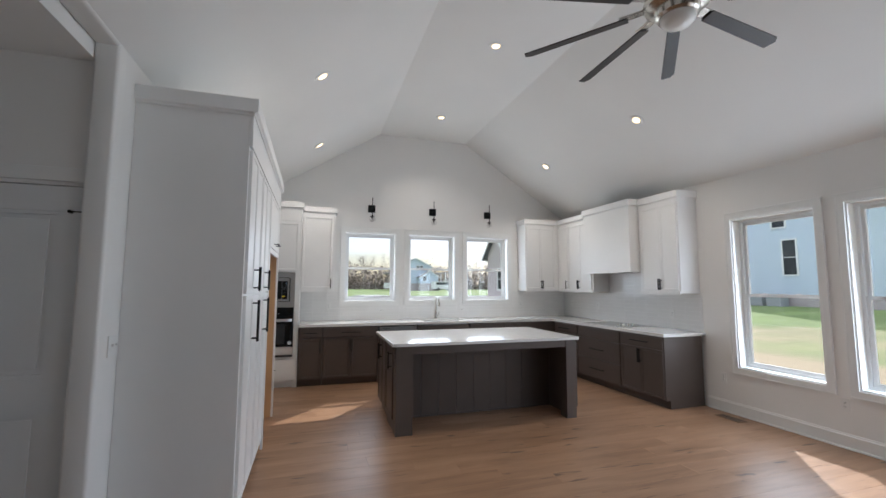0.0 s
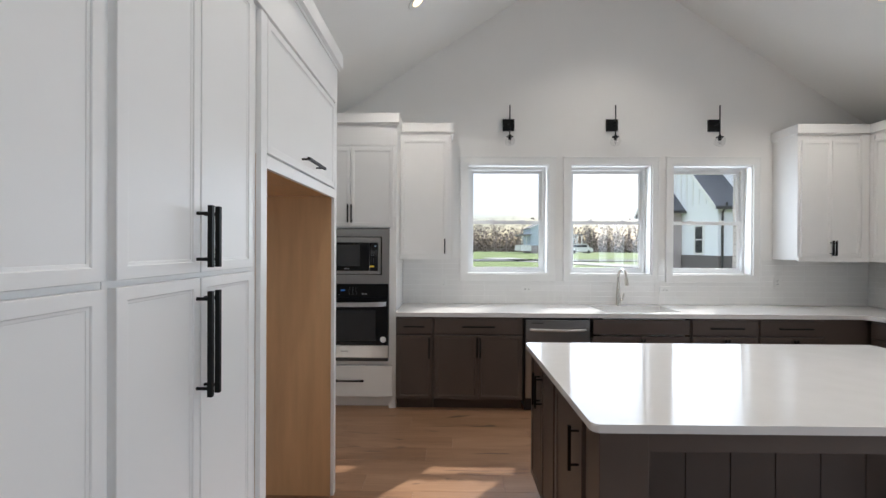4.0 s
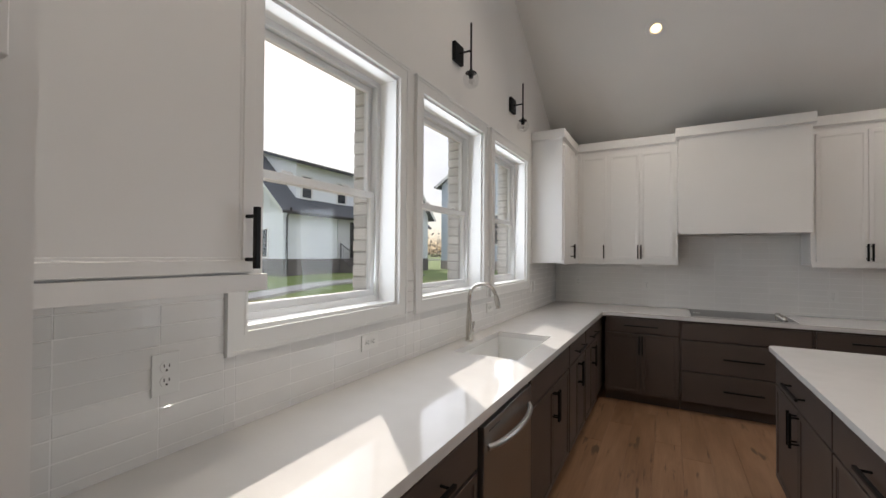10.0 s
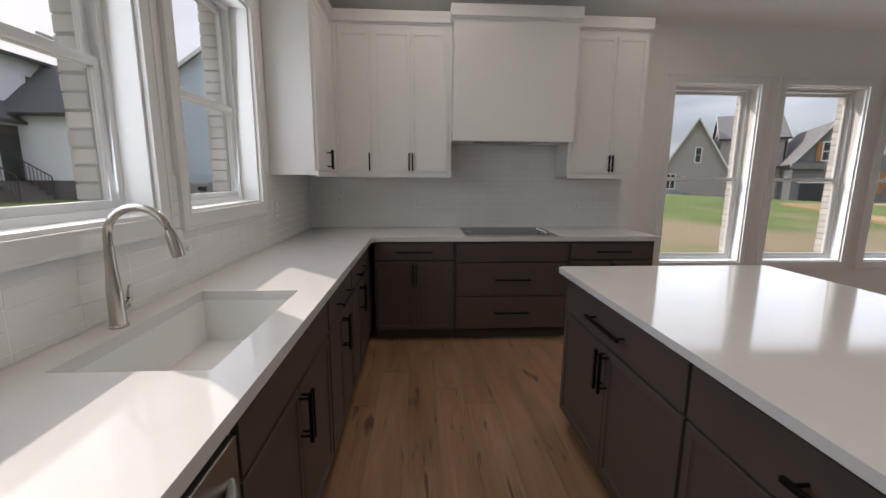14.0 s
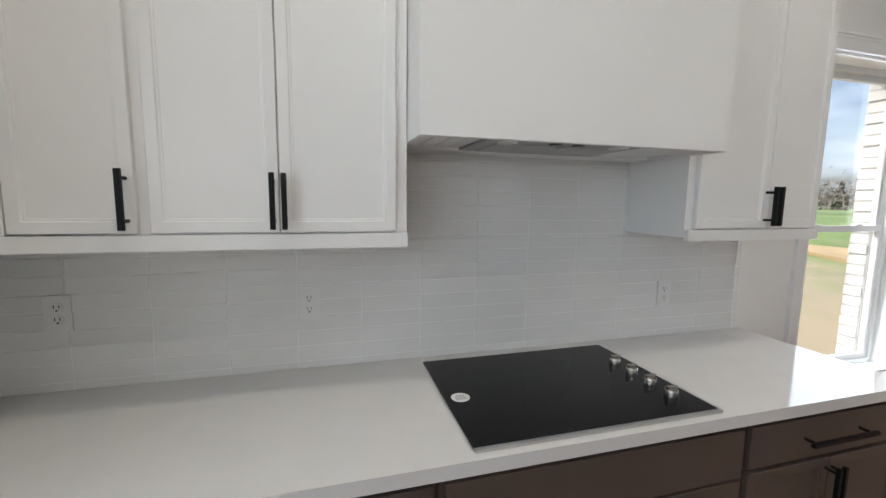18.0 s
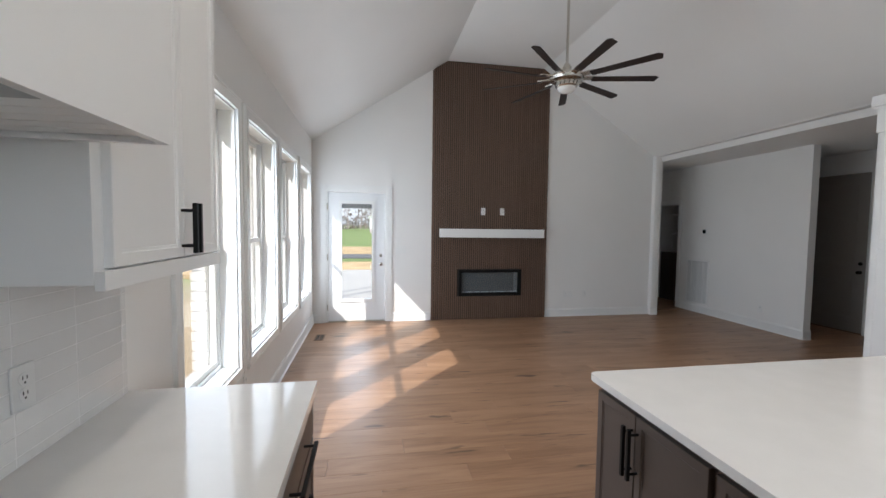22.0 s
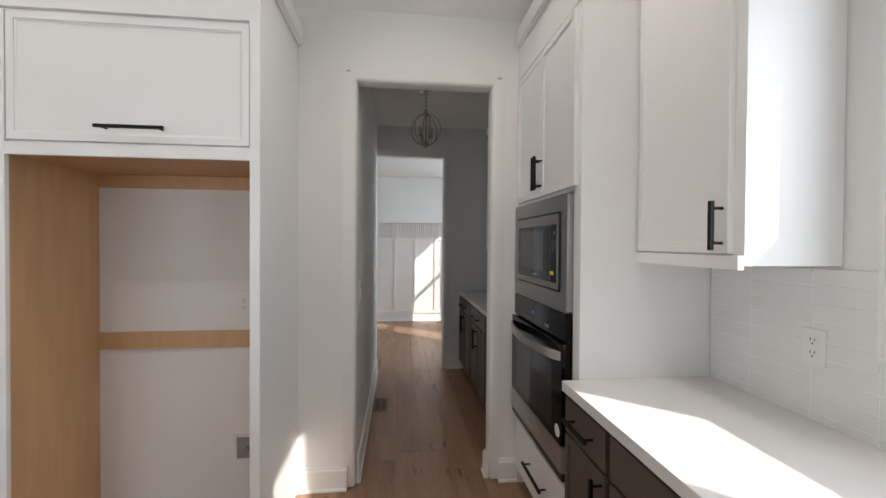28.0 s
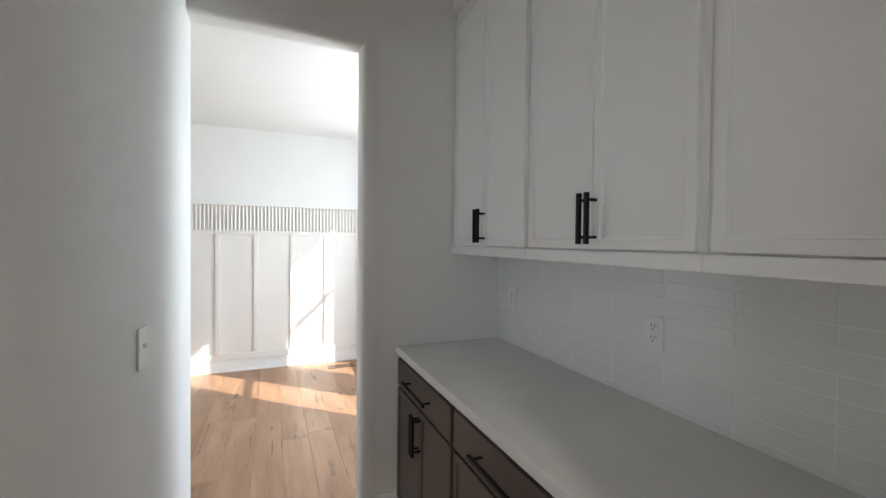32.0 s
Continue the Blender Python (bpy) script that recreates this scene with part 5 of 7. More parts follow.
for k in range(9):
    m = pose(0, 0, FZ + 0.085, 0, 0, 40 * k + 7)
    bm = bmesh.new()
    box(bm, 0.15, 0.30, -0.03, 0.03, -0.004, 0.012, 0.004)
    bmesh.ops.transform(bm, matrix=m @ pose(0, 0, 0, -14), verts=bm.verts)
    arm = part("blade_arm", bm, NICKEL, fan)
    bm = bmesh.new()
    prism(bm, [(0.26, -0.040), (0.89, -0.047), (0.925, -0.02), (0.905, 0.044), (0.26, 0.038)], "z", -0.014, -0.006)
    bmesh.ops.bevel(bm, geom=bm.edges[:], offset=0.002, segments=1, affect="EDGES")
    bmesh.ops.transform(bm, matrix=m @ pose(0, 0, 0, -14), verts=bm.verts)
    part("blade", bm, BLADE, fan)

# recessed lights
kl, kr = math.degrees(math.atan((FLAT - SPRING) / (XA - XL))), math.degrees(math.atan((FLAT - SPRING) / (XR - XB)))
first = None
for y in (3.90, 5.97):
    for x in (-0.05, 1.81, 3.65):
        z = FLAT if XA < x < XB else top_at(x) + 0.002
        ry = 0 if XA < x < XB else (-kl if x < XA else kr)
        m = pose(x, y - (0.09 if x > 3 else 0), z, 0, ry, 0)
        if first:
            copy_thing(first, m)
            continue
        first = thing("recessed_light", m, "round white recessed downlight, lit warm", "ceiling light", "recessed ceiling lights")
        bm = bmesh.new()
        lathe(bm, [(0.046, -0.002), (0.056, -0.010), (0.084, -0.008), (0.088, -0.0005), (0.046, -0.0005)], seg=32)
        part("trim_ring", bm, WHITEP, first, smooth=40)
        bm = bmesh.new()
        lathe(bm, [(0.0455, -0.0008), (0.044, -0.005), (0.0, -0.0055)], seg=28)
        part("lens", bm, LAMPON, first, "glowing warm lens", smooth=60)

# sconces over the windows
first = None
for x in (0.86, 1.97, 3.06):
    if first:
        copy_thing(first, pose(x, YB, 2.777))
        continue
    first = thing("wall_sconce", pose(x, YB, 2.777), "black wall sconce with clear globe, unlit", "wall lamp", "sconces above the windows")
    boxpart("back_plate", (-0.062, 0.062, -0.025, -0.0005, 0.0, 0.125), BLACKM, first, 0.002)
    bm = bmesh.new()
    cyl(bm, (0.0, -0.025, 0.062), (0.0, -0.11, 0.062), 0.006, seg=12)
    cyl(bm, (0.0, -0.11, -0.075), (0.0, -0.11, 0.245), 0.0065, seg=12)
    part("arm", bm, BLACKM, first, smooth=40)
    bm = bmesh.new()
    lathe(bm, [(0.008, -0.06), (0.012, -0.072), (0.036, -0.085), (0.038, -0.09), (0.016, -0.092), (0.015, -0.12), (0.0, -0.121)], (0, -0.11, 0), 20)
    part("socket_cup", bm, BLACKM, first, smooth=40)
    bm = bmesh.new()
    lathe(bm, [(0.034, -0.0915), (0.05, -0.108), (0.054, -0.135), (0.047, -0.165), (0.03, -0.182), (0.0, -0.187)], (0, -0.11, 0), 24)
    part("globe", bm, BULBG, first, "clear glass globe", smooth=60).visible_shadow = False
    bm = bmesh.new()
    lathe(bm, [(0.009, -0.12), (0.018, -0.14), (0.016, -0.155), (0.0, -0.165)], (0, -0.11, 0), 16)
    part("bulb", bm, BULBG, first, "clear bulb, unlit", smooth=60).visible_shadow = False


# outlets, switches, vents
def plate(m, kind, label, w=0.073, h=0.117):
    root = thing("wall_outlet" if kind == "outlet" else "light_switch" if kind.startswith("switch") else "wall_plate", m, label, "outlet" if kind == "outlet" else "switch" if kind.startswith("switch") else "wall plate")
    gang = int(kind[6:] or 1) if kind.startswith("switch") else 1
    w = w + (gang - 1) * 0.046
    boxpart("plate", (-w / 2, w / 2, -0.007, -0.0005, -h / 2, h / 2), WHITEP, root, 0.002)
    if kind == "outlet":
        for z in (-0.02, 0.02):
            bm = bmesh.new()
            cyl(bm, (0, -0.0072, z), (0, -0.0095, z), 0.017, seg=20)
            so = part("socket", bm, WHITEP, root)
            bm = bmesh.new()
            box(bm, -0.008, -0.0055, -0.0102, -0.0094, z - 0.001, z + 0.009)
            box(bm, 0.0055, 0.008, -0.0102, -0.0094, z - 0.001, z + 0.008)
            cyl(bm, (0, -0.0094, z - 0.009), (0, -0.0102, z - 0.009), 0.003, seg=10)
            part("slots", bm, SLOTM, so)
    elif kind.startswith("switch"):
        for k in range(gang):
            x = (k - (gang - 1) / 2) * 0.046
            bm = bmesh.new()
            box(bm, x - 0.004, x + 0.004, -0.018, -0.007, -0.002, 0.012, 0.001)
            part("toggle", bm, WHITEP, root)
    return root


def on(wall, a, z, flip=0):
    """A pose on a wall for a plate: b the window wall, r the range wall, l the left wall, f the fireplace wall."""
    t = 0.0085
    return {"b": pose(a, YB - t, z, 0, flip, 0), "r": pose(XR - t, a, z, 0, flip, -90), "rw": pose(XR, a, z, 0, flip, -90), "l": pose(XL, a, z, 0, flip, 90), "f": pose(a, YF, z, 0, flip, 180), "fs": pose(a, YF + 0.038, z, 0, flip, 180),
            "h": pose(HX, a, z, 0, flip, 90), "c": pose(a, DR[0], z, 0, flip, 180), "bt": pose(a, YB - t, z, 0, flip, 0), "d": pose(DX + 0.012, a, z, 0, flip, 90)}[wall]


for w, a, z, fl in (("b", 0.17, 1.15, 0), ("b", 1.07, 1.075, 90), ("b", 2.55, 1.075, 90), ("b", 3.75, 1.16, 0), ("r", 6.75, 1.17, 0), ("r", 6.0, 1.16, 0), ("r", 4.42, 1.12, 0),
                   ("f", 0.48, 0.39, 0), ("f", 0.12, 0.39, 0), ("f", 3.33, 0.41, 0), ("fs", 2.0, 1.80, 0), ("fs", 1.67, 1.80, 0), ("h", 0.22, 0.32, 0), ("bt", -2.35, 1.17, 0), ("bt", -3.25, 1.17, 0), ("d", 6.02, 0.42, 0), ("rw", 3.72, 0.40, 0), ("rw", 2.52, 0.40, 0)):
    plate(on(w, a, z, fl), "outlet", "white duplex wall outlet")
plate(pose(-1.0355, 4.86, 1.13, 0, 0, 90), "outlet", "white outlet inside the fridge niche")
plate(on("f", 0.38, 0.39), "plate", "blank white wall plate")
plate(on("l", 2.665, 1.16), "switch2", "white two-gang toggle switch")
plate(on("c", -1.33, 1.16), "switch", "white toggle switch in the passage")
plate(on("c", -2.75, 1.16), "switch", "white toggle switch in the passage")
plate(on("f", 3.35, 1.16), "switch3", "white three-gang toggle switch")
wb = thing("water_box", pose(-1.0355, 4.88, 0.33, 0, 0, 90), "recessed fridge water box", "wall box")
bm = bmesh.new()
ring(bm, "y", -0.008, -0.0005, -0.075, 0.075, -0.075, 0.075, 0.015)
part("frame", bm, WHITEP, wb)
boxpart("back", (-0.06, 0.06, -0.003, -0.0006, -0.06, 0.06), CHAR, wb)
bm = bmesh.new()
cyl(bm, (0, -0.003, 0.0), (0, -0.035, 0.0), 0.012)
part("valve", bm, NICKEL, wb)
th = thing("thermostat", on("h", -0.92, 1.51), "small black square thermostat on white plate", "thermostat")
boxpart("plate", (-0.06, 0.06, -0.005, -0.0005, -0.05, 0.05), WHITEP, th, 0.001)
boxpart("screen", (-0.035, 0.02, -0.022, -0.0052, -0.035, 0.035), BLACKG, th, 0.003)
gr = thing("return_grille", on("h", -1.06, 0.57), "white louvred return air grille", "air grille")
bm = bmesh.new()
ring(bm, "y", -0.012, -0.0005, -0.27, 0.27, -0.41, 0.41, 0.03)
for k in range(1, 4):
    box(bm, -0.27 + 0.135 * k - 0.006, -0.27 + 0.135 * k + 0.006, -0.012, -0.002, -0.38, 0.38)
part("frame", bm, WHITEP, gr)
# grey sheet that paints the shade between the louvres
boxpart("backing", (-0.239, 0.239, -0.0022, -0.0006, -0.379, 0.379), CHAR, gr)
for k in range(46):
    z = -0.372 + k * 0.0163
    bm = bmesh.new()
    prism(bm, [(-0.010, z), (-0.0085, z), (-0.0025, z + 0.011), (-0.004, z + 0.011)], "x", -0.239, 0.239)
    part("louvre", bm, WHITEP, gr)


def floor_vent(x, y, rz=0):
    v = thing("floor_vent", pose(x, y, 0, 0, 0, rz), "brown slotted metal floor vent", "floor vent", "floor vents")
    bm = bmesh.new()
    box(bm, -0.15, 0.15, -0.065, 0.065, 0.0005, 0.006, 0.002)
    part("plate", bm, VENTM, v)
    bm = bmesh.new()
    for k in range(22):
        for s in (-1, 1):
            box(bm, -0.125 + k * 0.0115, -0.119 + k * 0.0115, s * 0.026 - 0.02, s * 0.026 + 0.02, 0.0061, 0.0068)
    part("slots", bm, SLOTM, v)


floor_vent(4.52, -0.12, 90)
floor_vent(4.52, 3.50, 90)
floor_vent(-2.41, 5.55, 0)
floor_vent(-6.2, 6.55, 90)

# ---- butler's pantry ----
grp = "base cabinets in the pantry passage"
for k in range(3):
    base_unit(pose(-3.428 + k * 0.722, 6.44, 0), 0.721, "door2", "dark taupe base cabinet with drawer and doors", grp, d=0.585)
bm = bmesh.new()
box(bm, -3.4295, -1.262, 6.415, YB - 0.0005, 0.876, 0.915, 0.003)
tagged(link("pantry_worktop", bm, QUARTZ), "white quartz worktop in the pantry passage", "worktop")
for k in range(3):
    w = 0.722
    upper(pose(-3.428 + k * w, 6.752, 0), w - 0.001, [(0.02, w / 2 - 0.002, ("v", w / 2 - 0.017, 1.55, 0.16)), (w / 2 + 0.002, w - 0.02, ("v", w / 2 + 0.017, 1.55, 0.16))], "two-door white wall cabinet in the pantry", d=0.276, z0=1.42, h=1.36, cl=False, cr=False, group="pantry upper cabinets")

# globe pendant in the passage
ch = thing("pendant_light", pose(-2.30, 5.94, 0), "nickel globe cage pendant with four candles", "pendant lamp")
ZT = BCEIL
bm = bmesh.new()
lathe(bm, [(0.0, ZT - 0.0005), (0.062, ZT - 0.001), (0.06, ZT - 0.012), (0.03, ZT - 0.026), (0.01, ZT - 0.03)])
part("canopy", bm, NICKEL, ch, smooth=40)
for k in range(5):
    bm = bmesh.new()
    c = ZT - 0.05 - k * 0.034
    pts = [(0.011 * math.cos(a) * (k % 2), 0.011 * math.cos(a) * (1 - k % 2), c + 0.022 * math.sin(a)) for a in [2 * math.pi * j / 12 for j in range(13)]]
    tube(bm, pts, 0.003, 6)
    part("chain_link", bm, NICKEL, ch, smooth=50)
GC, GR = ZT - 0.345, 0.135
for k in range(3):
    bm = bmesh.new()
    ca, sa = math.cos(radians(60 * k + 10)), math.sin(radians(60 * k + 10))
    tube(bm, [(GR * math.cos(a) * ca, GR * math.cos(a) * sa, GC + GR * math.sin(a)) for a in [2 * math.pi * j / 40 for j in range(41)]], 0.005, 8)
    part("hoop", bm, NICKEL, ch, smooth=50)
bm = bmesh.new()
lathe(bm, [(0.0, GR + 0.05), (0.012, GR + 0.045), (0.024, GR + 0.02), (0.026, GR - 0.008), (0.008, GR - 0.02), (0.006, -GR + 0.03), (0.022, -GR + 0.01), (0.026, -GR - 0.005), (0.010, -GR - 0.02), (0.0, -GR - 0.03)], (0, 0, GC), 20)
part("stem", bm, NICKEL, ch, smooth=50)
for k in range(4):
    a = radians(90 * k + 30)
    x, y = 0.062 * math.cos(a), 0.062 * math.sin(a)
    bm = bmesh.new()
    tube(bm, [(0, 0, GC - 0.10), (x * 0.5, y * 0.5, GC - 0.105), (x * 0.95, y * 0.95, GC - 0.09), (x, y, GC - 0.06)], 0.0045, 8)
    lathe(bm, [(0.006, -0.065), (0.018, -0.058), (0.018, -0.05), (0.0095, -0.048), (0.0095, 0.02), (0.0, 0.021)], (x, y, GC), 14)
    part("candle_arm", bm, NICKEL, ch, smooth=40)

# dining room wainscot
wc = thing("wainscot", pose(DX, 0, 0), "white board and batten wainscot with fluted band", "wainscot")
WP = mat("wainscot_paint", (0.80, 0.77, 0.73), 0.45, var=0.02, scale=3)
boxpart("field", (0.0005, 0.008, 3.12, 7.3, 0.14, 1.56), WP, wc)
boxpart("top_rail", (0.0085, 0.028, 3.12, 7.3, 1.53, 1.575), WP, wc, 0.002)
boxpart("cap_rail", (0.0005, 0.040, 3.12, 7.3, 1.85, 1.87), WP, wc, 0.002)
boxpart("band_backing", (0.0005, 0.008, 3.12, 7.3, 1.575, 1.85), WP, wc)
boxpart("bottom_rail", (0.0085, 0.027, 3.12, 7.3, 0.1405, 0.20), WP, wc, 0.002)
y = 3.325
while y < 7.2:
    boxpart("batten", (0.0085, 0.026, y - 0.022, y + 0.022, 0.2005, 1.5295), WP, wc, 0.002)
    y += 0.385
for k in range(109):
    y = 3.13 + k * 0.038
    bm = bmesh.new()
    prism(bm, [(0.0085, y), (0.0085, y + 0.024), (0.026, y + 0.020), (0.030, y + 0.012), (0.026, y + 0.004)], "z", 1.5755, 1.8495)
    part("flute", bm, WP, wc)


# ---- outdoors ----
def ground_z(x, y):
    dx = max(XL - 6 - x, 0, x - XR)
    dy = max(YF - y, 0, y - YB)
    t = min(1, max(0, (math.hypot(dx, dy) - 3) / 16))
    u, v = min(1, max(0, (x - 14) / 20)), min(1, max(0, (-y - 11) / 13))
    p, q = min(1, max(0, (-y - 4) / 5)), min(1, max(0, (16 - x) / 8))
    t *= 1 - p * q
    return -0.45 + 0.85 * t * t * (3 - 2 * t) - 1.3 * u * u * (3 - 2 * u) * v * v * (3 - 2 * v)


def grass_mat():
    m = mat("lawn", (0.15, 0.205, 0.055), 0.9, var=0.3, scale=0.35, bump=0.8, bump_scale=30, fine=0.4)
    n, l = m.node_tree.nodes, m.node_tree.links
    b = n["Principled BSDF"]
    src = b.inputs["Base Color"].links[0].from_socket
    geo = n.new("ShaderNodeNewGeometry")
    nz, sep = n.new("ShaderNodeTexNoise"), n.new("ShaderNodeSeparateXYZ")
    nz.inputs["Scale"].default_value, nz.inputs["Detail"].default_value = 0.22, 9
    l.new(geo.outputs["Position"], nz.inputs["Vector"])
    l.new(geo.outputs["Position"], sep.inputs[0])
    # bare straw close to the new houses, by distance from the middle of the plot
    vm = n.new("ShaderNodeVectorMath")
    vm.operation = "DISTANCE"
    l.new(geo.outputs["Position"], vm.inputs[0])
    vm.inputs[1].default_value = (2.0, 3.0, 0)
    r1 = n.new("ShaderNodeMapRange")
    r1.inputs["From Min"].default_value, r1.inputs["From Max"].default_value = 7, 21
    r1.inputs["To Min"].default_value, r1.inputs["To Max"].default_value = 0.34, -0.10
    l.new(vm.outputs["Value"], r1.inputs["Value"])
    ad = n.new("ShaderNodeMath")
    l.new(r1.outputs[0], ad.inputs[0])
    l.new(nz.outputs[0], ad.inputs[1])
    r2 = n.new("ShaderNodeMapRange")
    r2.inputs["From Min"].default_value, r2.inputs["From Max"].default_value = 0.50, 0.74
    l.new(ad.outputs[0], r2.inputs["Value"])
    mx = n.new("ShaderNodeMix")
    mx.data_type = "RGBA"
    l.new(r2.outputs[0], mx.inputs["Factor"])
    l.new(src, mx.inputs[6])
    mx.inputs[7].default_value = (0.34, 0.265, 0.165, 1)
    l.new(mx.outputs[2], b.inputs["Base Color"])
    return m


bm = bmesh.new()
st = [-2500, -600, -200, -100, -60] + list(range(-45, 61, 3)) + [80, 120, 200, 600, 2500]
vs = {(i, j): bm.verts.new((x, y, ground_z(x, y))) for i, x in enumerate(st) for j, y in enumerate(st)}
for i in range(len(st) - 1):
    for j in range(len(st) - 1):
        bm.faces.new((vs[i, j], vs[i + 1, j], vs[i + 1, j + 1], vs[i, j + 1]))
structure("ground", bm, grass_mat(), "spring lawn with straw patches", "ground", smooth=60)
ASPH = mat("asphalt", (0.11, 0.11, 0.115), 0.9, var=0.1, scale=3, bump=0.3)
CONC = mat("pale_concrete", (0.40, 0.385, 0.36), 0.85, var=0.08, scale=1.5, bump=0.2)


def strip(name, pts, w, material, label, lift=0.03):
    bm = bmesh.new()
    prev = None
    for k, (x, y) in enumerate(pts):
        a, b = pts[max(k - 1, 0)], pts[min(k + 1, len(pts) - 1)]
        d = Vector((b[0] - a[0], b[1] - a[1])).normalized() * w / 2
        z = ground_z(x, y) + lift
        row = [bm.verts.new((x - d.y, y + d.x, z)), bm.verts.new((x + d.y, y - d.x, z)), bm.verts.new((x + d.y, y - d.x, z - 0.3)), bm.verts.new((x - d.y, y + d.x, z - 0.3))]
        if prev:
            for i in range(4):
                bm.faces.new((prev[i], prev[(i + 1) % 4], row[(i + 1) % 4], row[i]))
        prev = row
    return structure(name, bm, material, label, name.split("_")[0])


strip("road_north", [(x, 38 + 0.08 * x) for x in range(-90, 121, 6)], 5.0, ASPH, "grey country road", 0.06)
strip("road_south", [(x, -21) for x in range(-90, 121, 6)], 3.2, ASPH, "grey asphalt street", 0.06)
STRAW = mat("dry_straw", (0.44, 0.31, 0.16), 0.9, var=0.25, scale=0.6, bump=0.6, bump_scale=20, fine=0.3)
strip("ground_verge_far", [(x, -28.0) for x in range(-90, 121, 6)], 10, STRAW, "dry straw verge beyond the street", 0.035)
strip("ground_verge_near", [(x, -13.4) for x in range(-30, 21, 6)], 7, STRAW, "dry straw verge along the street", 0.035)
strip("pavement_path", [(6 + 1.5 * k, 18.6 - 0.25 * abs(k - 4)) for k in range(9)], 1.1, CONC, "pale concrete garden path", 0.05)
strip("driveway_north", [(5.5, 46), (7.5, 36), (11, 29), (12.5, 26)], 3.0, CONC, "pale concrete driveway", 0.06)
strip("driveway_east", [(30, -20.5), (27, -25), (24, -31), (20, -40)], 7.0, CONC, "pale concrete driveway", 0.05)
bm = bmesh.new()
box(bm, 1.2, 6.2, YF - 8.2, YF - 0.182, -0.42, -0.03)
structure("patio", bm, CONC, "pale concrete patio slab", "patio")

# unseen posts and beams, added to cast two shadow lines on the patio
pr = thing("porch_frame", pose(0, 0, 0), "slim unseen frame added to cast shadow lines on the patio", "porch")
for x in (1.3, 6.1):
    for y in (YF - 0.75, YF - 1.45):
        boxpart("post", (x - 0.05, x + 0.05, y - 0.05, y + 0.05, -0.03, 2.6), TRIM, pr)
for y in (YF - 0.75, YF - 1.45):
    boxpart("beam", (1.25, 6.15, y - 0.04, y + 0.04, 2.6005, 2.70), TRIM, pr)


def siding(name, color, step, axis="z", depth=0.5):
    m = mat(name, color, 0.6, var=0.03, scale=2)
    n, l = m.node_tree.nodes, m.node_tree.links
    geo, sep, mo, bp = n.new("ShaderNodeNewGeometry"), n.new("ShaderNodeSeparateXYZ"), n.new("ShaderNodeMath"), n.new("ShaderNodeBump")
    l.new(geo.outputs["Position"], sep.inputs[0])
    mo.operation = "PINGPONG" if axis != "z" else "MODULO"
    if axis == "z":
        l.new(sep.outputs[2], mo.inputs[0])
    else:
        ad = n.new("ShaderNodeMath")
        l.new(sep.outputs[0], ad.inputs[0])
        l.new(sep.outputs[1], ad.inputs[1])
        l.new(ad.outputs[0], mo.inputs[0])
    mo.inputs[1].default_value = step
    bp.inputs["Strength"].default_value, bp.inputs["Distance"].default_value = depth, 0.05
    bp.invert = True
    l.new(mo.outputs[0], bp.inputs["Height"])
    l.new(bp.outputs[0], n["Principled BSDF"].inputs["Normal"])
    return m


def brickwork(name, c1, c2, mortar, sx=0.21, sy=0.07):
    m = mat(name, c1, 0.85, var=0.1, scale=3)
    n, l = m.node_tree.nodes, m.node_tree.links
    tb, mp, geo = n.new("ShaderNodeTexBrick"), n.new("ShaderNodeMapping"), n.new("ShaderNodeNewGeometry")
    sep, ad, cmb = n.new("ShaderNodeSeparateXYZ"), n.new("ShaderNodeMath"), n.new("ShaderNodeCombineXYZ")
    l.new(geo.outputs["Position"], sep.inputs[0])
    l.new(sep.outputs[0], ad.inputs[0])
    l.new(sep.outputs[1], ad.inputs[1])
    l.new(ad.outputs[0], cmb.inputs[0])
    l.new(sep.outputs[2], cmb.inputs[1])
    l.new(cmb.outputs[0], tb.inputs["Vector"])
    tb.inputs["Color1"].default_value, tb.inputs["Color2"].default_value, tb.inputs["Mortar"].default_value = (*c1, 1), (*c2, 1), (*mortar, 1)
    tb.inputs["Scale"].default_value, tb.inputs["Brick Width"].default_value, tb.inputs["Row Height"].default_value = 1.0, sx, sy
    tb.inputs["Mortar Size"].default_value = 0.008
    l.new(tb.outputs[0], n["Principled BSDF"].inputs["Base Color"])
    return m


SIDE = siding("white_lap_siding", (0.90, 0.92, 0.95), 0.18, "z", 0.25)
BATT = siding("white_board_batten", (0.90, 0.92, 0.95), 0.2, "xy", 0.1)
SIDB = siding("pale_blue_siding", (0.56, 0.64, 0.72), 0.2)
DBRICK = brickwork("dark_brick", (0.12, 0.105, 0.10), (0.17, 0.15, 0.14), (0.22, 0.20, 0.19))
GBRICK = brickwork("grey_brick", (0.43, 0.37, 0.36), (0.47, 0.41, 0.40), (0.45, 0.41, 0.40))
GREYS = siding("charcoal_siding", (0.20, 0.205, 0.21), 0.18)
ROOF = mat("dark_shingle", (0.10, 0.107, 0.12), 0.9, var=0.25, scale=9, bump=0.6, bump_scale=20)
ROOFG = mat("grey_shingle", (0.24, 0.23, 0.23), 0.9, var=0.2, scale=6, bump=0.6, bump_scale=20)
FARGLASS = mat("dark_far_glass", (0.03, 0.035, 0.04), 0.1)
GUTTER = mat("dark_gutter", (0.03, 0.028, 0.027), 0.5)


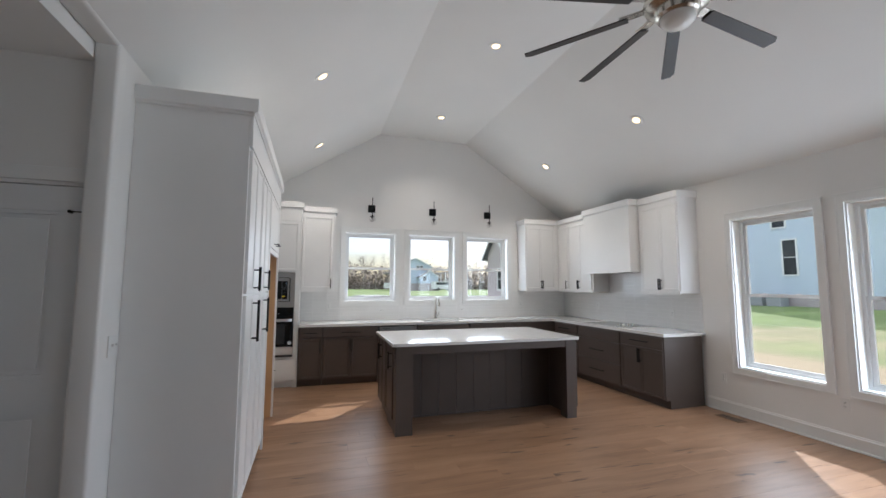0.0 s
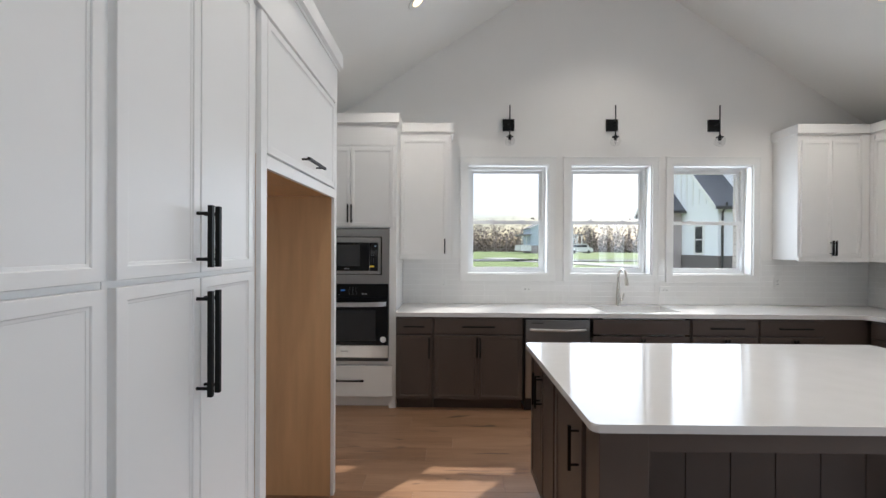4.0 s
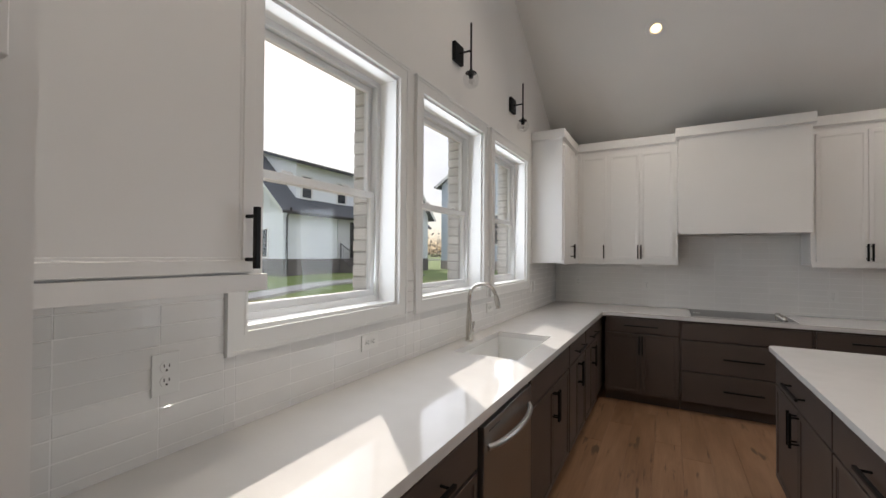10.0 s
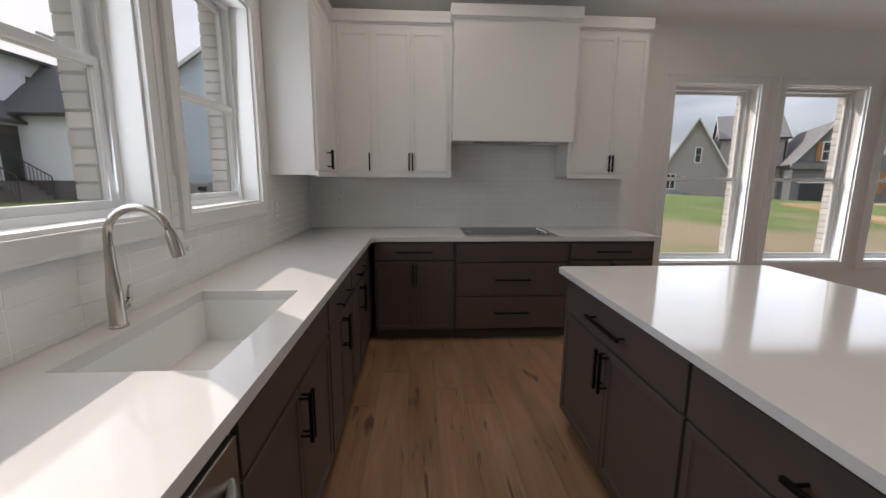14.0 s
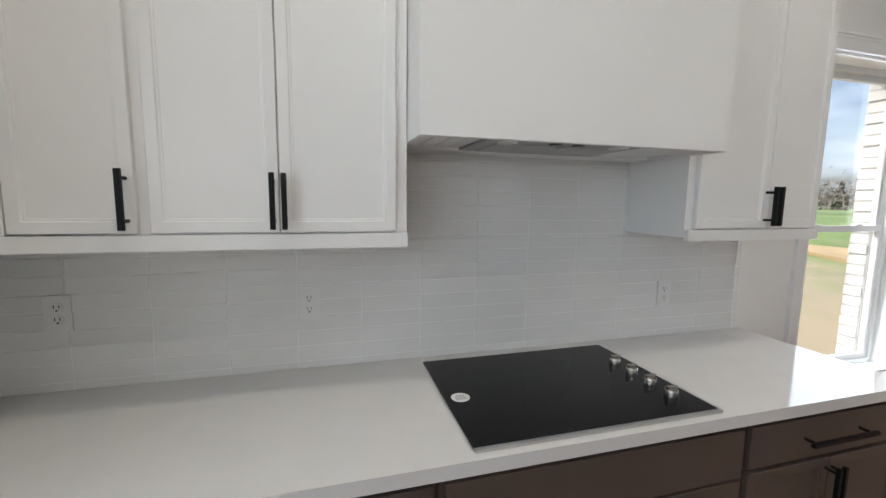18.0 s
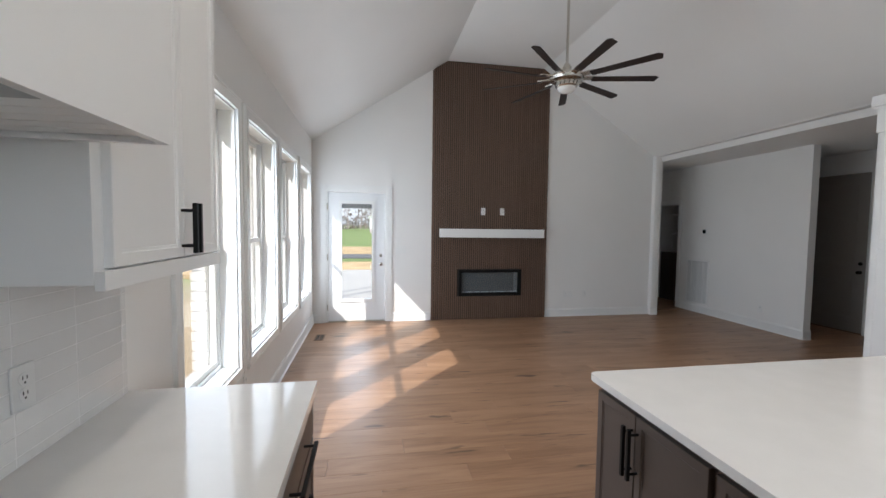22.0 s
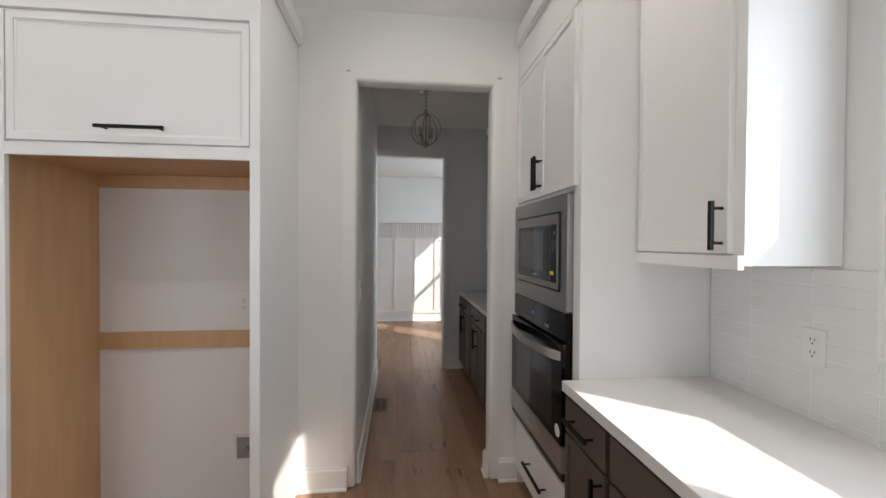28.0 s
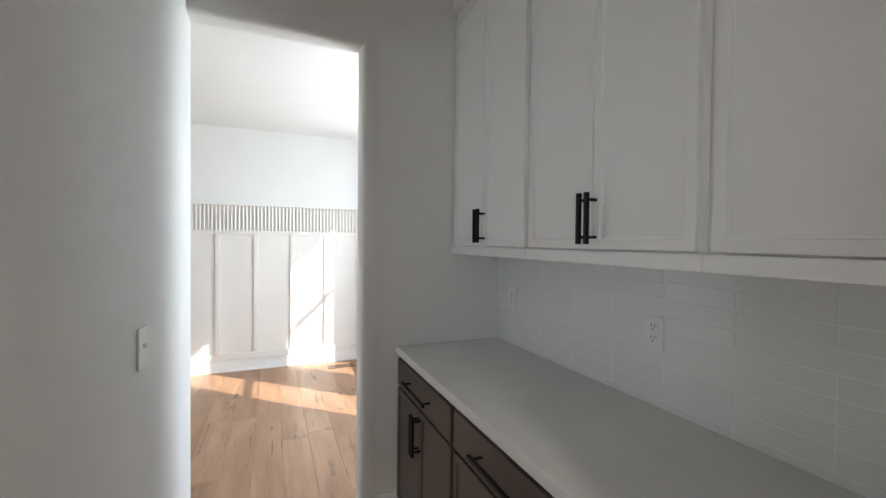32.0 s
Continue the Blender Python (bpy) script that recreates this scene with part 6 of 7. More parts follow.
def face_window(parent, axis, f, s, u0, u1, z0, z1, bars=(1, 2)):
    """A framed window on an outer wall plane at f, facing s along the axis."""
    def at(a, b):
        return min(f + s * a, f + s * b), max(f + s * a, f + s * b)

    def slab(bm, a, b, q0, q1, c0, c1):
        lo, hi = at(a, b)
        if axis == "x":
            box(bm, lo, hi, q0, q1, c0, c1)
        else:
            box(bm, q0, q1, lo, hi, c0, c1)
    bm = bmesh.new()
    lo, hi = at(0.0, 0.06)
    ring(bm, axis, lo, hi, u0 - 0.08, u1 + 0.08, z0 - 0.08, z1 + 0.08, 0.09)
    for k in range(1, bars[0]):
        u = u0 + (u1 - u0) * k / bars[0]
        slab(bm, 0.0, 0.05, u - 0.04, u + 0.04, z0, z1)
    for k in range(1, bars[1]):
        z = z0 + (z1 - z0) * k / bars[1]
        slab(bm, 0.0, 0.05, u0, u1, z - 0.025, z + 0.025)
    w = part("window", bm, TRIM, parent)
    bm = bmesh.new()
    slab(bm, 0.005, 0.02, u0, u1, z0, z1)
    part("pane", bm, FARGLASS, w)
    return w


def house_block(root, x0, x1, y0, y1, zb, zf, ze, zr, ridge, wall, roof, base=DBRICK, over=0.35):
    """A block with a gable roof: foundation zb to zf, walls to the eaves ze, ridge at zr along the axis named."""
    boxpart("foundation", (x0 - 0.03, x1 + 0.03, y0 - 0.03, y1 + 0.03, zb - 0.6, zf), base, root)
    bm = bmesh.new()
    if ridge == "y":
        prism(bm, [(x0, zf), (x1, zf), (x1, ze), ((x0 + x1) / 2, zr), (x0, ze)], "y", y0, y1)
    else:
        prism(bm, [(y0, zf), (y1, zf), (y1, ze), ((y0 + y1) / 2, zr), (y0, ze)], "x", x0, x1)
    part("wall", bm, wall, root)
    a0, a1 = (x0, x1) if ridge == "y" else (y0, y1)
    b0, b1 = (y0, y1) if ridge == "y" else (x0, x1)
    mid, k = (a0 + a1) / 2, (zr - ze) / ((a1 - a0) / 2)
    bm = bmesh.new()
    t = 0.16
    prism(bm, [(a0 - over, ze - k * over + 0.01), (mid, zr + 0.01), (a1 + over, ze - k * over + 0.01), (a1 + over, ze - k * over + t), (mid, zr + t), (a0 - over, ze - k * over + t)], ridge, b0 - over, b1 + over)
    rf = part("roof", bm, roof, root)
    bm = bmesh.new()
    for e in (b0 - over - 0.03, b1 + over + 0.001):
        prism(bm, [(a0 - over, ze - k * over - 0.08), (mid, zr - 0.08), (a1 + over, ze - k * over - 0.08), (a1 + over, ze - k * over + t), (mid, zr + t), (a0 - over, ze - k * over + t)], ridge, e, e + 0.03)
    part("bargeboard", bm, TRIM, rf)
    for s, a in ((-1, a0 - over), (1, a1 + over)):
        bm = bmesh.new()
        lo, hi = (a - 0.10, a) if s < 0 else (a, a + 0.10)
        if ridge == "y":
            box(bm, lo, hi, b0 - over, b1 + over, ze - k * over, ze - k * over + 0.13)
        else:
            box(bm, b0 - over, b1 + over, lo, hi, ze - k * over, ze - k * over + 0.13)
        part("gutter", bm, GUTTER, rf)


def downspout(root, x, y, z0, z1):
    bm = bmesh.new()
    tube(bm, [(x, y - 0.35, z1 + 0.1), (x, y - 0.3, z1 - 0.1), (x, y - 0.06, z1 - 0.35), (x, y - 0.06, z0)], 0.05, 8)
    part("downspout", bm, GUTTER, root, smooth=40)


# white farmhouse across the lawn
ha = thing("farmhouse", pose(0, 0, 0), "white modern farmhouse with dark roof and brick base", "house")
house_block(ha, 13.05, 26.0, 22.1, 28.76, 0.4, 1.19, 3.72, 7.0, "x", BATT, ROOF)
house_block(ha, 12.55, 14.0, 25.1, 28.6, 0.4, 0.5, 3.75, 5.4, "x", GBRICK, ROOF)
house_block(ha, 18.6, 22.9, 19.9, 24.0, 0.4, 1.19, 4.0, 6.0, "y", BATT, ROOF)
for k in range(12):
    yb = 22.45 + 0.54 * k
    boxpart("batten", (13.02, 13.049, yb, yb + 0.06, 3.75, min(3.72 + (yb - 22.1) * 0.985, 7.0 - (yb - 25.43) * 0.985) - 0.06), TRIM, ha)
bm = bmesh.new()
prism(bm, [(22.55, 3.95), (22.55, 6.15), (25.43, 7.0), (25.43, 3.95)], "x", 14.2, 24.5)
part("dormer_wall", bm, SIDE, ha)
bm = bmesh.new()
prism(bm, [(22.2, 6.06), (25.6, 7.06), (25.6, 7.2), (22.2, 6.2)], "x", 13.95, 24.75)
dr = part("dormer_roof", bm, ROOF, ha)
boxpart("gutter", (13.95, 24.75, 22.08, 22.199, 6.04, 6.18), GUTTER, dr)
boxpart("facade_siding", (13.03, 18.59, 22.085, 22.099, 1.2, 3.6), SIDE, ha)
# flat greyer panel, the porch's shade painted on the facade
boxpart("porch_recess", (16.7, 18.59, 22.04, 22.08, 1.19, 3.5), mat("porch_shade_wall", (0.66, 0.66, 0.66), 0.6), ha)
boxpart("entry_door", (17.7, 18.5, 21.98, 22.035, 1.2, 3.3), GUTTER, ha, 0, "dark entry door")
for k in range(4):
    boxpart("step", (16.9, 18.4, 21.73 - 0.3 * k, 22.03 - 0.3 * k, 0.2, 1.15 - 0.18 * k), DBRICK, ha)
bm = bmesh.new()
for x in (16.85, 18.3):
    tube(bm, [(x, 21.95, 1.15), (x, 21.95, 2.05), (x, 20.8, 1.35), (x, 20.8, 0.4)], 0.025, 6)
    for k in range(8):
        tube(bm, [(x, 21.9 - 0.14 * k, 1.15 - 0.09 * k), (x, 21.9 - 0.14 * k, 2.0 - 0.088 * k)], 0.012, 5)
part("stair_rail", bm, GUTTER, ha)
face_window(ha, "x", 13.05, -1, 23.2, 23.85, 1.3, 2.66)
face_window(ha, "x", 12.55, -1, 26.1, 26.75, 1.25, 2.7)
face_window(ha, "y", 22.55, -1, 14.55, 15.2, 4.38, 5.5)
face_window(ha, "y", 22.55, -1, 17.15, 17.8, 4.38, 5.5)
face_window(ha, "y", 22.55, -1, 19.75, 20.4, 4.38, 5.5)
face_window(ha, "y", 19.9, -1, 19.8, 21.6, 1.85, 3.6, (2, 2))
downspout(ha, 13.2, 22.08, 0.5, 3.6)
downspout(ha, 18.75, 19.9, 0.5, 3.9)

hb = thing("two_storey_house", pose(0, 0, 0), "pale two-storey house with lap siding", "house")
house_block(hb, 26.0, 37.0, 12.6, 20.6, 0.3, 1.0, 6.6, 9.4, "x", SIDB, ROOF, GBRICK)
face_window(hb, "x", 26.0, -1, 15.9, 16.6, 2.2, 4.2)
face_window(hb, "x", 26.0, -1, 16.4, 17.1, 5.0, 6.3)
boxpart("foundation_vent", (25.93, 25.965, 18.6, 19.1, 0.55, 0.8), GUTTER, hb)
for y in (16.2, 17.2):
    boxpart("air_conditioner", (24.9, 25.6, y, y + 0.75, 0.2, 1.1), mat("ac_grey", (0.33, 0.34, 0.35), 0.6), hb, 0.02)

hc = thing("grey_brick_house", pose(38.3, -16.5, 0, 0, 0, -32), "grey brick house with charcoal gables and garage", "house")
house_block(hc, 0.0, 8.0, -5.2, 0.0, -0.4, -0.2, 2.2, 6.7, "x", GBRICK, ROOFG, GBRICK)
house_block(hc, 0.06, 9.0, -9.0, -4.4, -1.0, -0.8, 4.85, 7.2, "y", GBRICK, ROOFG, GBRICK, 0.2)
house_block(hc, -4.0, 6.0, -12.7, -8.75, -1.0, -0.7, 2.75, 5.45, "x", GREYS, ROOFG, GBRICK, 0.25)
house_block(hc, 2.0, 10.0, -16.9, -13.2, -1.0, -0.9, 3.25, 5.75, "x", GREYS, ROOFG, GBRICK, 0.25)
house_block(hc, 2.2, 10.0, -13.4, -12.5, -1.0, -0.9, 3.0, 4.8, "y", GREYS, ROOFG, GBRICK, 0.1)
face_window(hc, "x", 0.0, -1, -1.15, -0.45, 0.6, 1.87, (2, 1))
face_window(hc, "x", 0.0, -1, -3.0, -2.6, 2.95, 4.2)
boxpart("side_door", (-0.03, 0.05, -8.55, -8.05, -0.75, 1.2), TRIM, hc, 0, "white side door")
boxpart("garage_door", (-4.09, -4.01, -12.0, -9.3, -0.69, 1.2), mat("dark_garage_door", (0.05, 0.052, 0.056), 0.6), hc, 0, "dark garage door")
boxpart("garage_trim", (-4.08, -4.005, -12.2, -9.1, 1.21, 1.36), TRIM, hc)
boxpart("pent_roof", (-4.35, -4.005, -12.85, -8.6, 2.25, 2.65), ROOFG, hc)
face_window(hc, "x", -4.0, -1, -10.95, -10.3, 2.85, 4.1)
SHUT = mat("cedar_shutter", (0.45, 0.22, 0.08), 0.7, var=0.15, scale=4)
for y in (-11.32, -10.22):
    boxpart("shutter", (-4.09, -4.01, y, y + 0.28, 2.78, 4.15), SHUT, hc, 0.01, "cedar board shutter")
face_window(hc, "x", 2.0, -1, -15.4, -14.4, 3.5, 4.3, (2, 1))
face_window(hc, "x", 2.0, -1, -15.3, -14.6, 0.5, 2.0)
for y in (-15.7, -14.5):
    boxpart("shutter", (1.91, 1.99, y, y + 0.32, 0.4, 2.1), SHUT, hc, 0.01, "cedar board shutter")
bm = bmesh.new()
tube(bm, [(-0.06, -8.85, 4.6), (-0.06, -8.85, -0.7)], 0.06, 8)
part("downspout", bm, GUTTER, hc, smooth=40)
for y in (-0.9, -1.7):
    boxpart("air_conditioner", (-0.9, -0.25, y - 0.65, y, -0.6, 0.38), mat("ac_unit_grey", (0.30, 0.31, 0.32), 0.6), hc, 0.02)

hf = thing("far_farmhouse", pose(0, 0, 0), "pale blue two-storey house far across the field", "house")
house_block(hf, 17.6, 25.0, 88, 96, 0.9, 2.0, 5.7, 7.5, "y", SIDB, ROOFG, GBRICK)
house_block(hf, 22.0, 26.0, 86, 88, 0.9, 2.0, 3.4, 4.7, "y", SIDB, ROOFG, GBRICK)
for x in (21.6, 22.4):
    face_window(hf, "y", 88, -1, x, x + 0.6, 5.0, 5.9)
face_window(hf, "y", 86, -1, 22.6, 23.2, 2.5, 3.5)
boxpart("porch_deck", (15.5, 17.6, 87, 95, 0.9, 2.1), TRIM, hf)
boxpart("porch_deck", (26.0, 28.0, 87, 92, 0.9, 2.1), TRIM, hf)
for x in (15.6, 16.5, 26.9, 27.9):
    boxpart("porch_post", (x, x + 0.14, 87.0, 87.14, 2.1, 4.1), TRIM, hf)
boxpart("porch_roof", (15.4, 17.6, 86.8, 95, 4.1, 4.35), ROOFG, hf)
boxpart("porch_roof", (26.0, 28.1, 86.8, 92, 4.1, 4.35), ROOFG, hf)
van = thing("parked_van", pose(26.5, 84, 0.45, 0, 0, 8), "white van parked by the far house", "van")
bm = bmesh.new()
prism(bm, [(-2.4, 0.35), (2.4, 0.35), (2.4, 1.0), (1.7, 1.15), (1.1, 1.9), (-2.3, 1.95), (-2.4, 1.2)], "y", -0.9, 0.9)
part("body", bm, WHITEP, van)
boxpart("windows", (-2.0, 1.15, -0.92, 0.92, 1.25, 1.75), FARGLASS, van)
for x in (-1.5, 1.5):
    for s in (-1, 1):
        bm = bmesh.new()
        cyl(bm, (x, s * 0.72, 0.34), (x, s * 0.92, 0.34), 0.34, seg=16)
        part("wheel", bm, GUTTER, van)
hg = thing("far_white_house", pose(0, 0, 0), "white house far beyond the south field", "house")
house_block(hg, -3.0, 4.0, -100, -92, 0.4, 0.8, 3.6, 6.0, "y", SIDE, ROOFG, GBRICK)
face_window(hg, "y", -92, 1, 0.5, 1.5, 1.6, 3.0)
face_window(hg, "y", -92, 1, -1.6, -0.7, 1.6, 3.0)
fe = thing("wooden_fence", pose(0, 0, 0), "brown wooden privacy fence", "fence")
WOODF = mat("cedar_fence", (0.26, 0.14, 0.075), 0.8, var=0.2, scale=4, stretch=(5, 5, 0.6), island=0.15)
for k in range(60):
    boxpart("board", (46.0, 46.03, 10.0 + k * 0.3, 10.28 + k * 0.3, 0.4, 2.2), WOODF, fe)
for k in range(8):
    boxpart("post", (45.9, 45.99, 10.0 + k * 2.5, 10.1 + k * 2.5, 0.4, 2.25), WOODF, fe)

# woods along the horizon: bare trees with fine twigs, dark evergreens and brush
BARK = mat("bare_bark", (0.30, 0.255, 0.23), 0.9, var=0.25, scale=2)
EVER = mat("evergreen_foliage", (0.085, 0.105, 0.06), 0.9, var=0.4, scale=0.8)
BRUSH = mat("winter_brush", (0.22, 0.18, 0.155), 0.9, var=0.45, scale=0.6)


def cone3(vv, ff, p, q, r0, r1):
    d = (q - p).normalized()
    u = d.cross(Vector((0.3, 0.5, 0.8))).normalized()
    w = d.cross(u)
    b = len(vv)
    for c, r in ((p, r0), (q, r1)):
        for k in range(3):
            a = 2.094 * k
            vv.append(c + r * (math.cos(a) * u + math.sin(a) * w))
    for k in range(3):
        ff.append((b + k, b + (k + 1) % 3, b + 3 + (k + 1) % 3, b + 3 + k))


def grow(vv, ff, rnd, p, d, ln, r, depth):
    q = p + d * ln
    cone3(vv, ff, p, q, r, r * 0.62)
    if depth == 0:
        return
    for k in range(rnd.choice((2, 3, 3)) if depth > 1 else 4):
        side = Vector((rnd.gauss(0, 1), rnd.gauss(0, 1), rnd.gauss(0.25, 0.5)))
        nd = (d * 1.0 + side * rnd.uniform(0.35, 0.75)).normalized()
        grow(vv, ff, rnd, p + d * ln * rnd.uniform(0.55, 1.0), nd, ln * rnd.uniform(0.55, 0.8), r * 0.55, depth - 1)


def stuff(name, vv, ff, material, label, category):
    me = bpy.data.meshes.new(name)
    me.from_pydata([tuple(v) for v in vv], [], ff)
    me.materials.append(material)
    return tagged(new(name, me), label, category, "", "stuff")


rnd = random.Random(11)
vv, ff = [], []
ev, ef = [], []
bv, bf = [], []


def leafquad(V, F, c, s):
    n = Vector((rnd.gauss(0, 1), rnd.gauss(0, 1), rnd.gauss(0, 1))).normalized()
    u = n.orthogonal().normalized() * s
    w = n.cross(u)
    b = len(V)
    V.extend((c + u, c + w, c - u * 0.8, c - w * 1.1))
    F.append((b, b + 1, b + 2, b + 3))


ARCS = [(-42, 30, 118, 110), (30, 66, 130, 20), (66, 112, 120, 40), (112, 128, 78, 22), (128, 200, 150, 60)]
for a0, a1, dist, cnt in ARCS:
    for k in range(cnt):
        a = radians(a0 + (a1 - a0) * (k + rnd.random()) / cnt)
        d = dist + rnd.uniform(-9, 9)
        c = Vector((2 + d * math.sin(a), 4 + d * math.cos(a), 0.3))
        grow(vv, ff, rnd, c, Vector((rnd.gauss(0, 0.06), rnd.gauss(0, 0.06), 1)).normalized(), rnd.uniform(2.6, 4.4) * dist / 118, 0.20, 5)
        if rnd.random() < (0.07 if a0 < 110 else 0.05):
            e = c + Vector((rnd.uniform(-5, 5), rnd.uniform(-5, 5), 0))
            hh = rnd.uniform(5, 9) * dist / 118
            for j in range(240):
                z = rnd.random() ** 1.3
                rr = (1 - z) * hh * 0.30 * math.sqrt(rnd.random())
                b = rnd.uniform(0, 6.283)
                leafquad(ev, ef, e + Vector((rr * math.cos(b), rr * math.sin(b), 0.5 + z * hh)), rnd.uniform(0.25, 0.55))
    for k in range(cnt * 230):
        a = radians(a0 + (a1 - a0) * rnd.random())
        d = dist + rnd.uniform(-6, 12)
        leafquad(bv, bf, Vector((2 + d * math.sin(a), 4 + d * math.cos(a), 0.3 + abs(rnd.gauss(0, 2.7)) * dist / 118)), rnd.uniform(0.16, 0.42))
stuff("bare_trees", vv, ff, BARK, "row of bare winter trees along the field", "trees")
stuff("evergreen_trees", ev, ef, EVER, "dark evergreen trees in the woods", "trees")
stuff("brush", bv, bf, BRUSH, "tangled winter undergrowth at the wood's edge", "bushes")


# ---- pieces of the setting: tiles, bricks, floor planks ----
def shared_block(name, dx, dy, dz, bev, material):
    """A low block with a bevelled front at -y, centred in x and z, its back at y = 0."""
    bm = bmesh.new()
    a, c = dx / 2, dz / 2
    back = [bm.verts.new(p) for p in ((-a, 0, -c), (a, 0, -c), (a, 0, c), (-a, 0, c))]
    rim = [bm.verts.new(p) for p in ((-a, -dy + bev, -c), (a, -dy + bev, -c), (a, -dy + bev, c), (-a, -dy + bev, c))]
    a, c = a - bev, c - bev
    top = [bm.verts.new(p) for p in ((-a, -dy, -c), (a, -dy, -c), (a, -dy, c), (-a, -dy, c))]
    for p, q in ((back, rim), (rim, top)):
        for k in range(4):
            bm.faces.new((p[k], p[(k + 1) % 4], q[(k + 1) % 4], q[k]))
    bm.faces.new(top)
    me = bpy.data.meshes.new(name)
    bm.to_mesh(me)
    bm.free()
    me.materials.append(material)
    return me


def piece(name, me, m, parent):
    ob = new(name, me)
    ob.parent = parent
    ob.matrix_basis = m
    return ob


TW_, TH_ = 0.2286, 0.0575
tile_meshes = {}


def tiles(parent, place, u0, u1, z0, z1, phase, holes=(), rz=1.345):
    """Stacked tiles over a stretch of wall, cut at its edges and round the holes."""
    rnd = random.Random(len(tile_meshes) + 3)
    c0 = math.floor((u0 - phase) / TW_)
    r0 = math.floor((z0 - rz) / TH_)
    c = c0
    while phase + c * TW_ < u1:
        r = r0
        while rz + r * TH_ < z1:
            a, b = max(u0, phase + c * TW_), min(u1, phase + (c + 1) * TW_)
            p, q = max(z0, rz + r * TH_), min(z1, rz + (r + 1) * TH_)
            for x0, x1, y0, y1 in grid_cells(a, b, p, q, holes):
                w, h = x1 - x0 - 0.0020, y1 - y0 - 0.0020
                if w < 0.008 or h < 0.008:
                    continue
                key = (round(w, 3), round(h, 3))
                if key not in tile_meshes:
                    tile_meshes[key] = shared_block("tile", w, 0.0070, h, 0.0015, TILE)
                tilt = pose(0, 0, 0, rnd.gauss(0, 0.18), 0, rnd.gauss(0, 0.18))
                piece("tile", tile_meshes[key], place((x0 + x1) / 2, (y0 + y1) / 2) @ tilt, parent)
            r += 1
        c += 1


cw = 0.074
holes = [(a - cw, b + cw, KZ[0] - cw, 3.0) for a, b in KWIN]
tiles(wall_back, lambda u, z: pose(u, YB - 0.0008, z), -0.268, 4.72, 0.916, 1.40, -0.073, holes)
tiles(wall_right, lambda u, z: pose(XR - 0.0008, u, z, 0, 0, -90), 3.955, 7.02, 0.916, 1.39, 6.27)
tiles(wall_right, lambda u, z: pose(XR - 0.0008, u, z, 0, 0, -90), 4.645, 5.68, 1.39, 1.695, 6.27)
tiles(wall_but, lambda u, z: pose(u, YB - 0.0008, z), -3.426, -1.265, 0.916, 1.41, -1.40)
# grout bed behind the tiles
for nm, q in (("trim_grout_north", (-0.268, 4.722, YB - 0.0068, YB - 0.0004, 0.9155, 1.155)), ("trim_grout_north_west", (-0.268, KWIN[0][0] - 0.082, YB - 0.0068, YB - 0.0004, 1.1555, 1.388)), ("trim_grout_north_east", (KWIN[-1][1] + 0.082, 4.722, YB - 0.0068, YB - 0.0004, 1.1555, 1.388)), ("trim_grout_east", (XR - 0.0068, XR - 0.0004, 3.956, 7.02, 0.9155, 1.39)),
              ("trim_grout_hood", (XR - 0.0068, XR - 0.0004, 4.645, 5.68, 1.3905, 1.695)), ("trim_grout_pantry", (-3.426, -1.265, YB - 0.0068, YB - 0.0004, 0.9155, 1.41))):
    bm = bmesh.new()
    box(bm, *q)
    structure(nm, bm, GROUT, "pale grout bed behind the wall tiles", "grout")

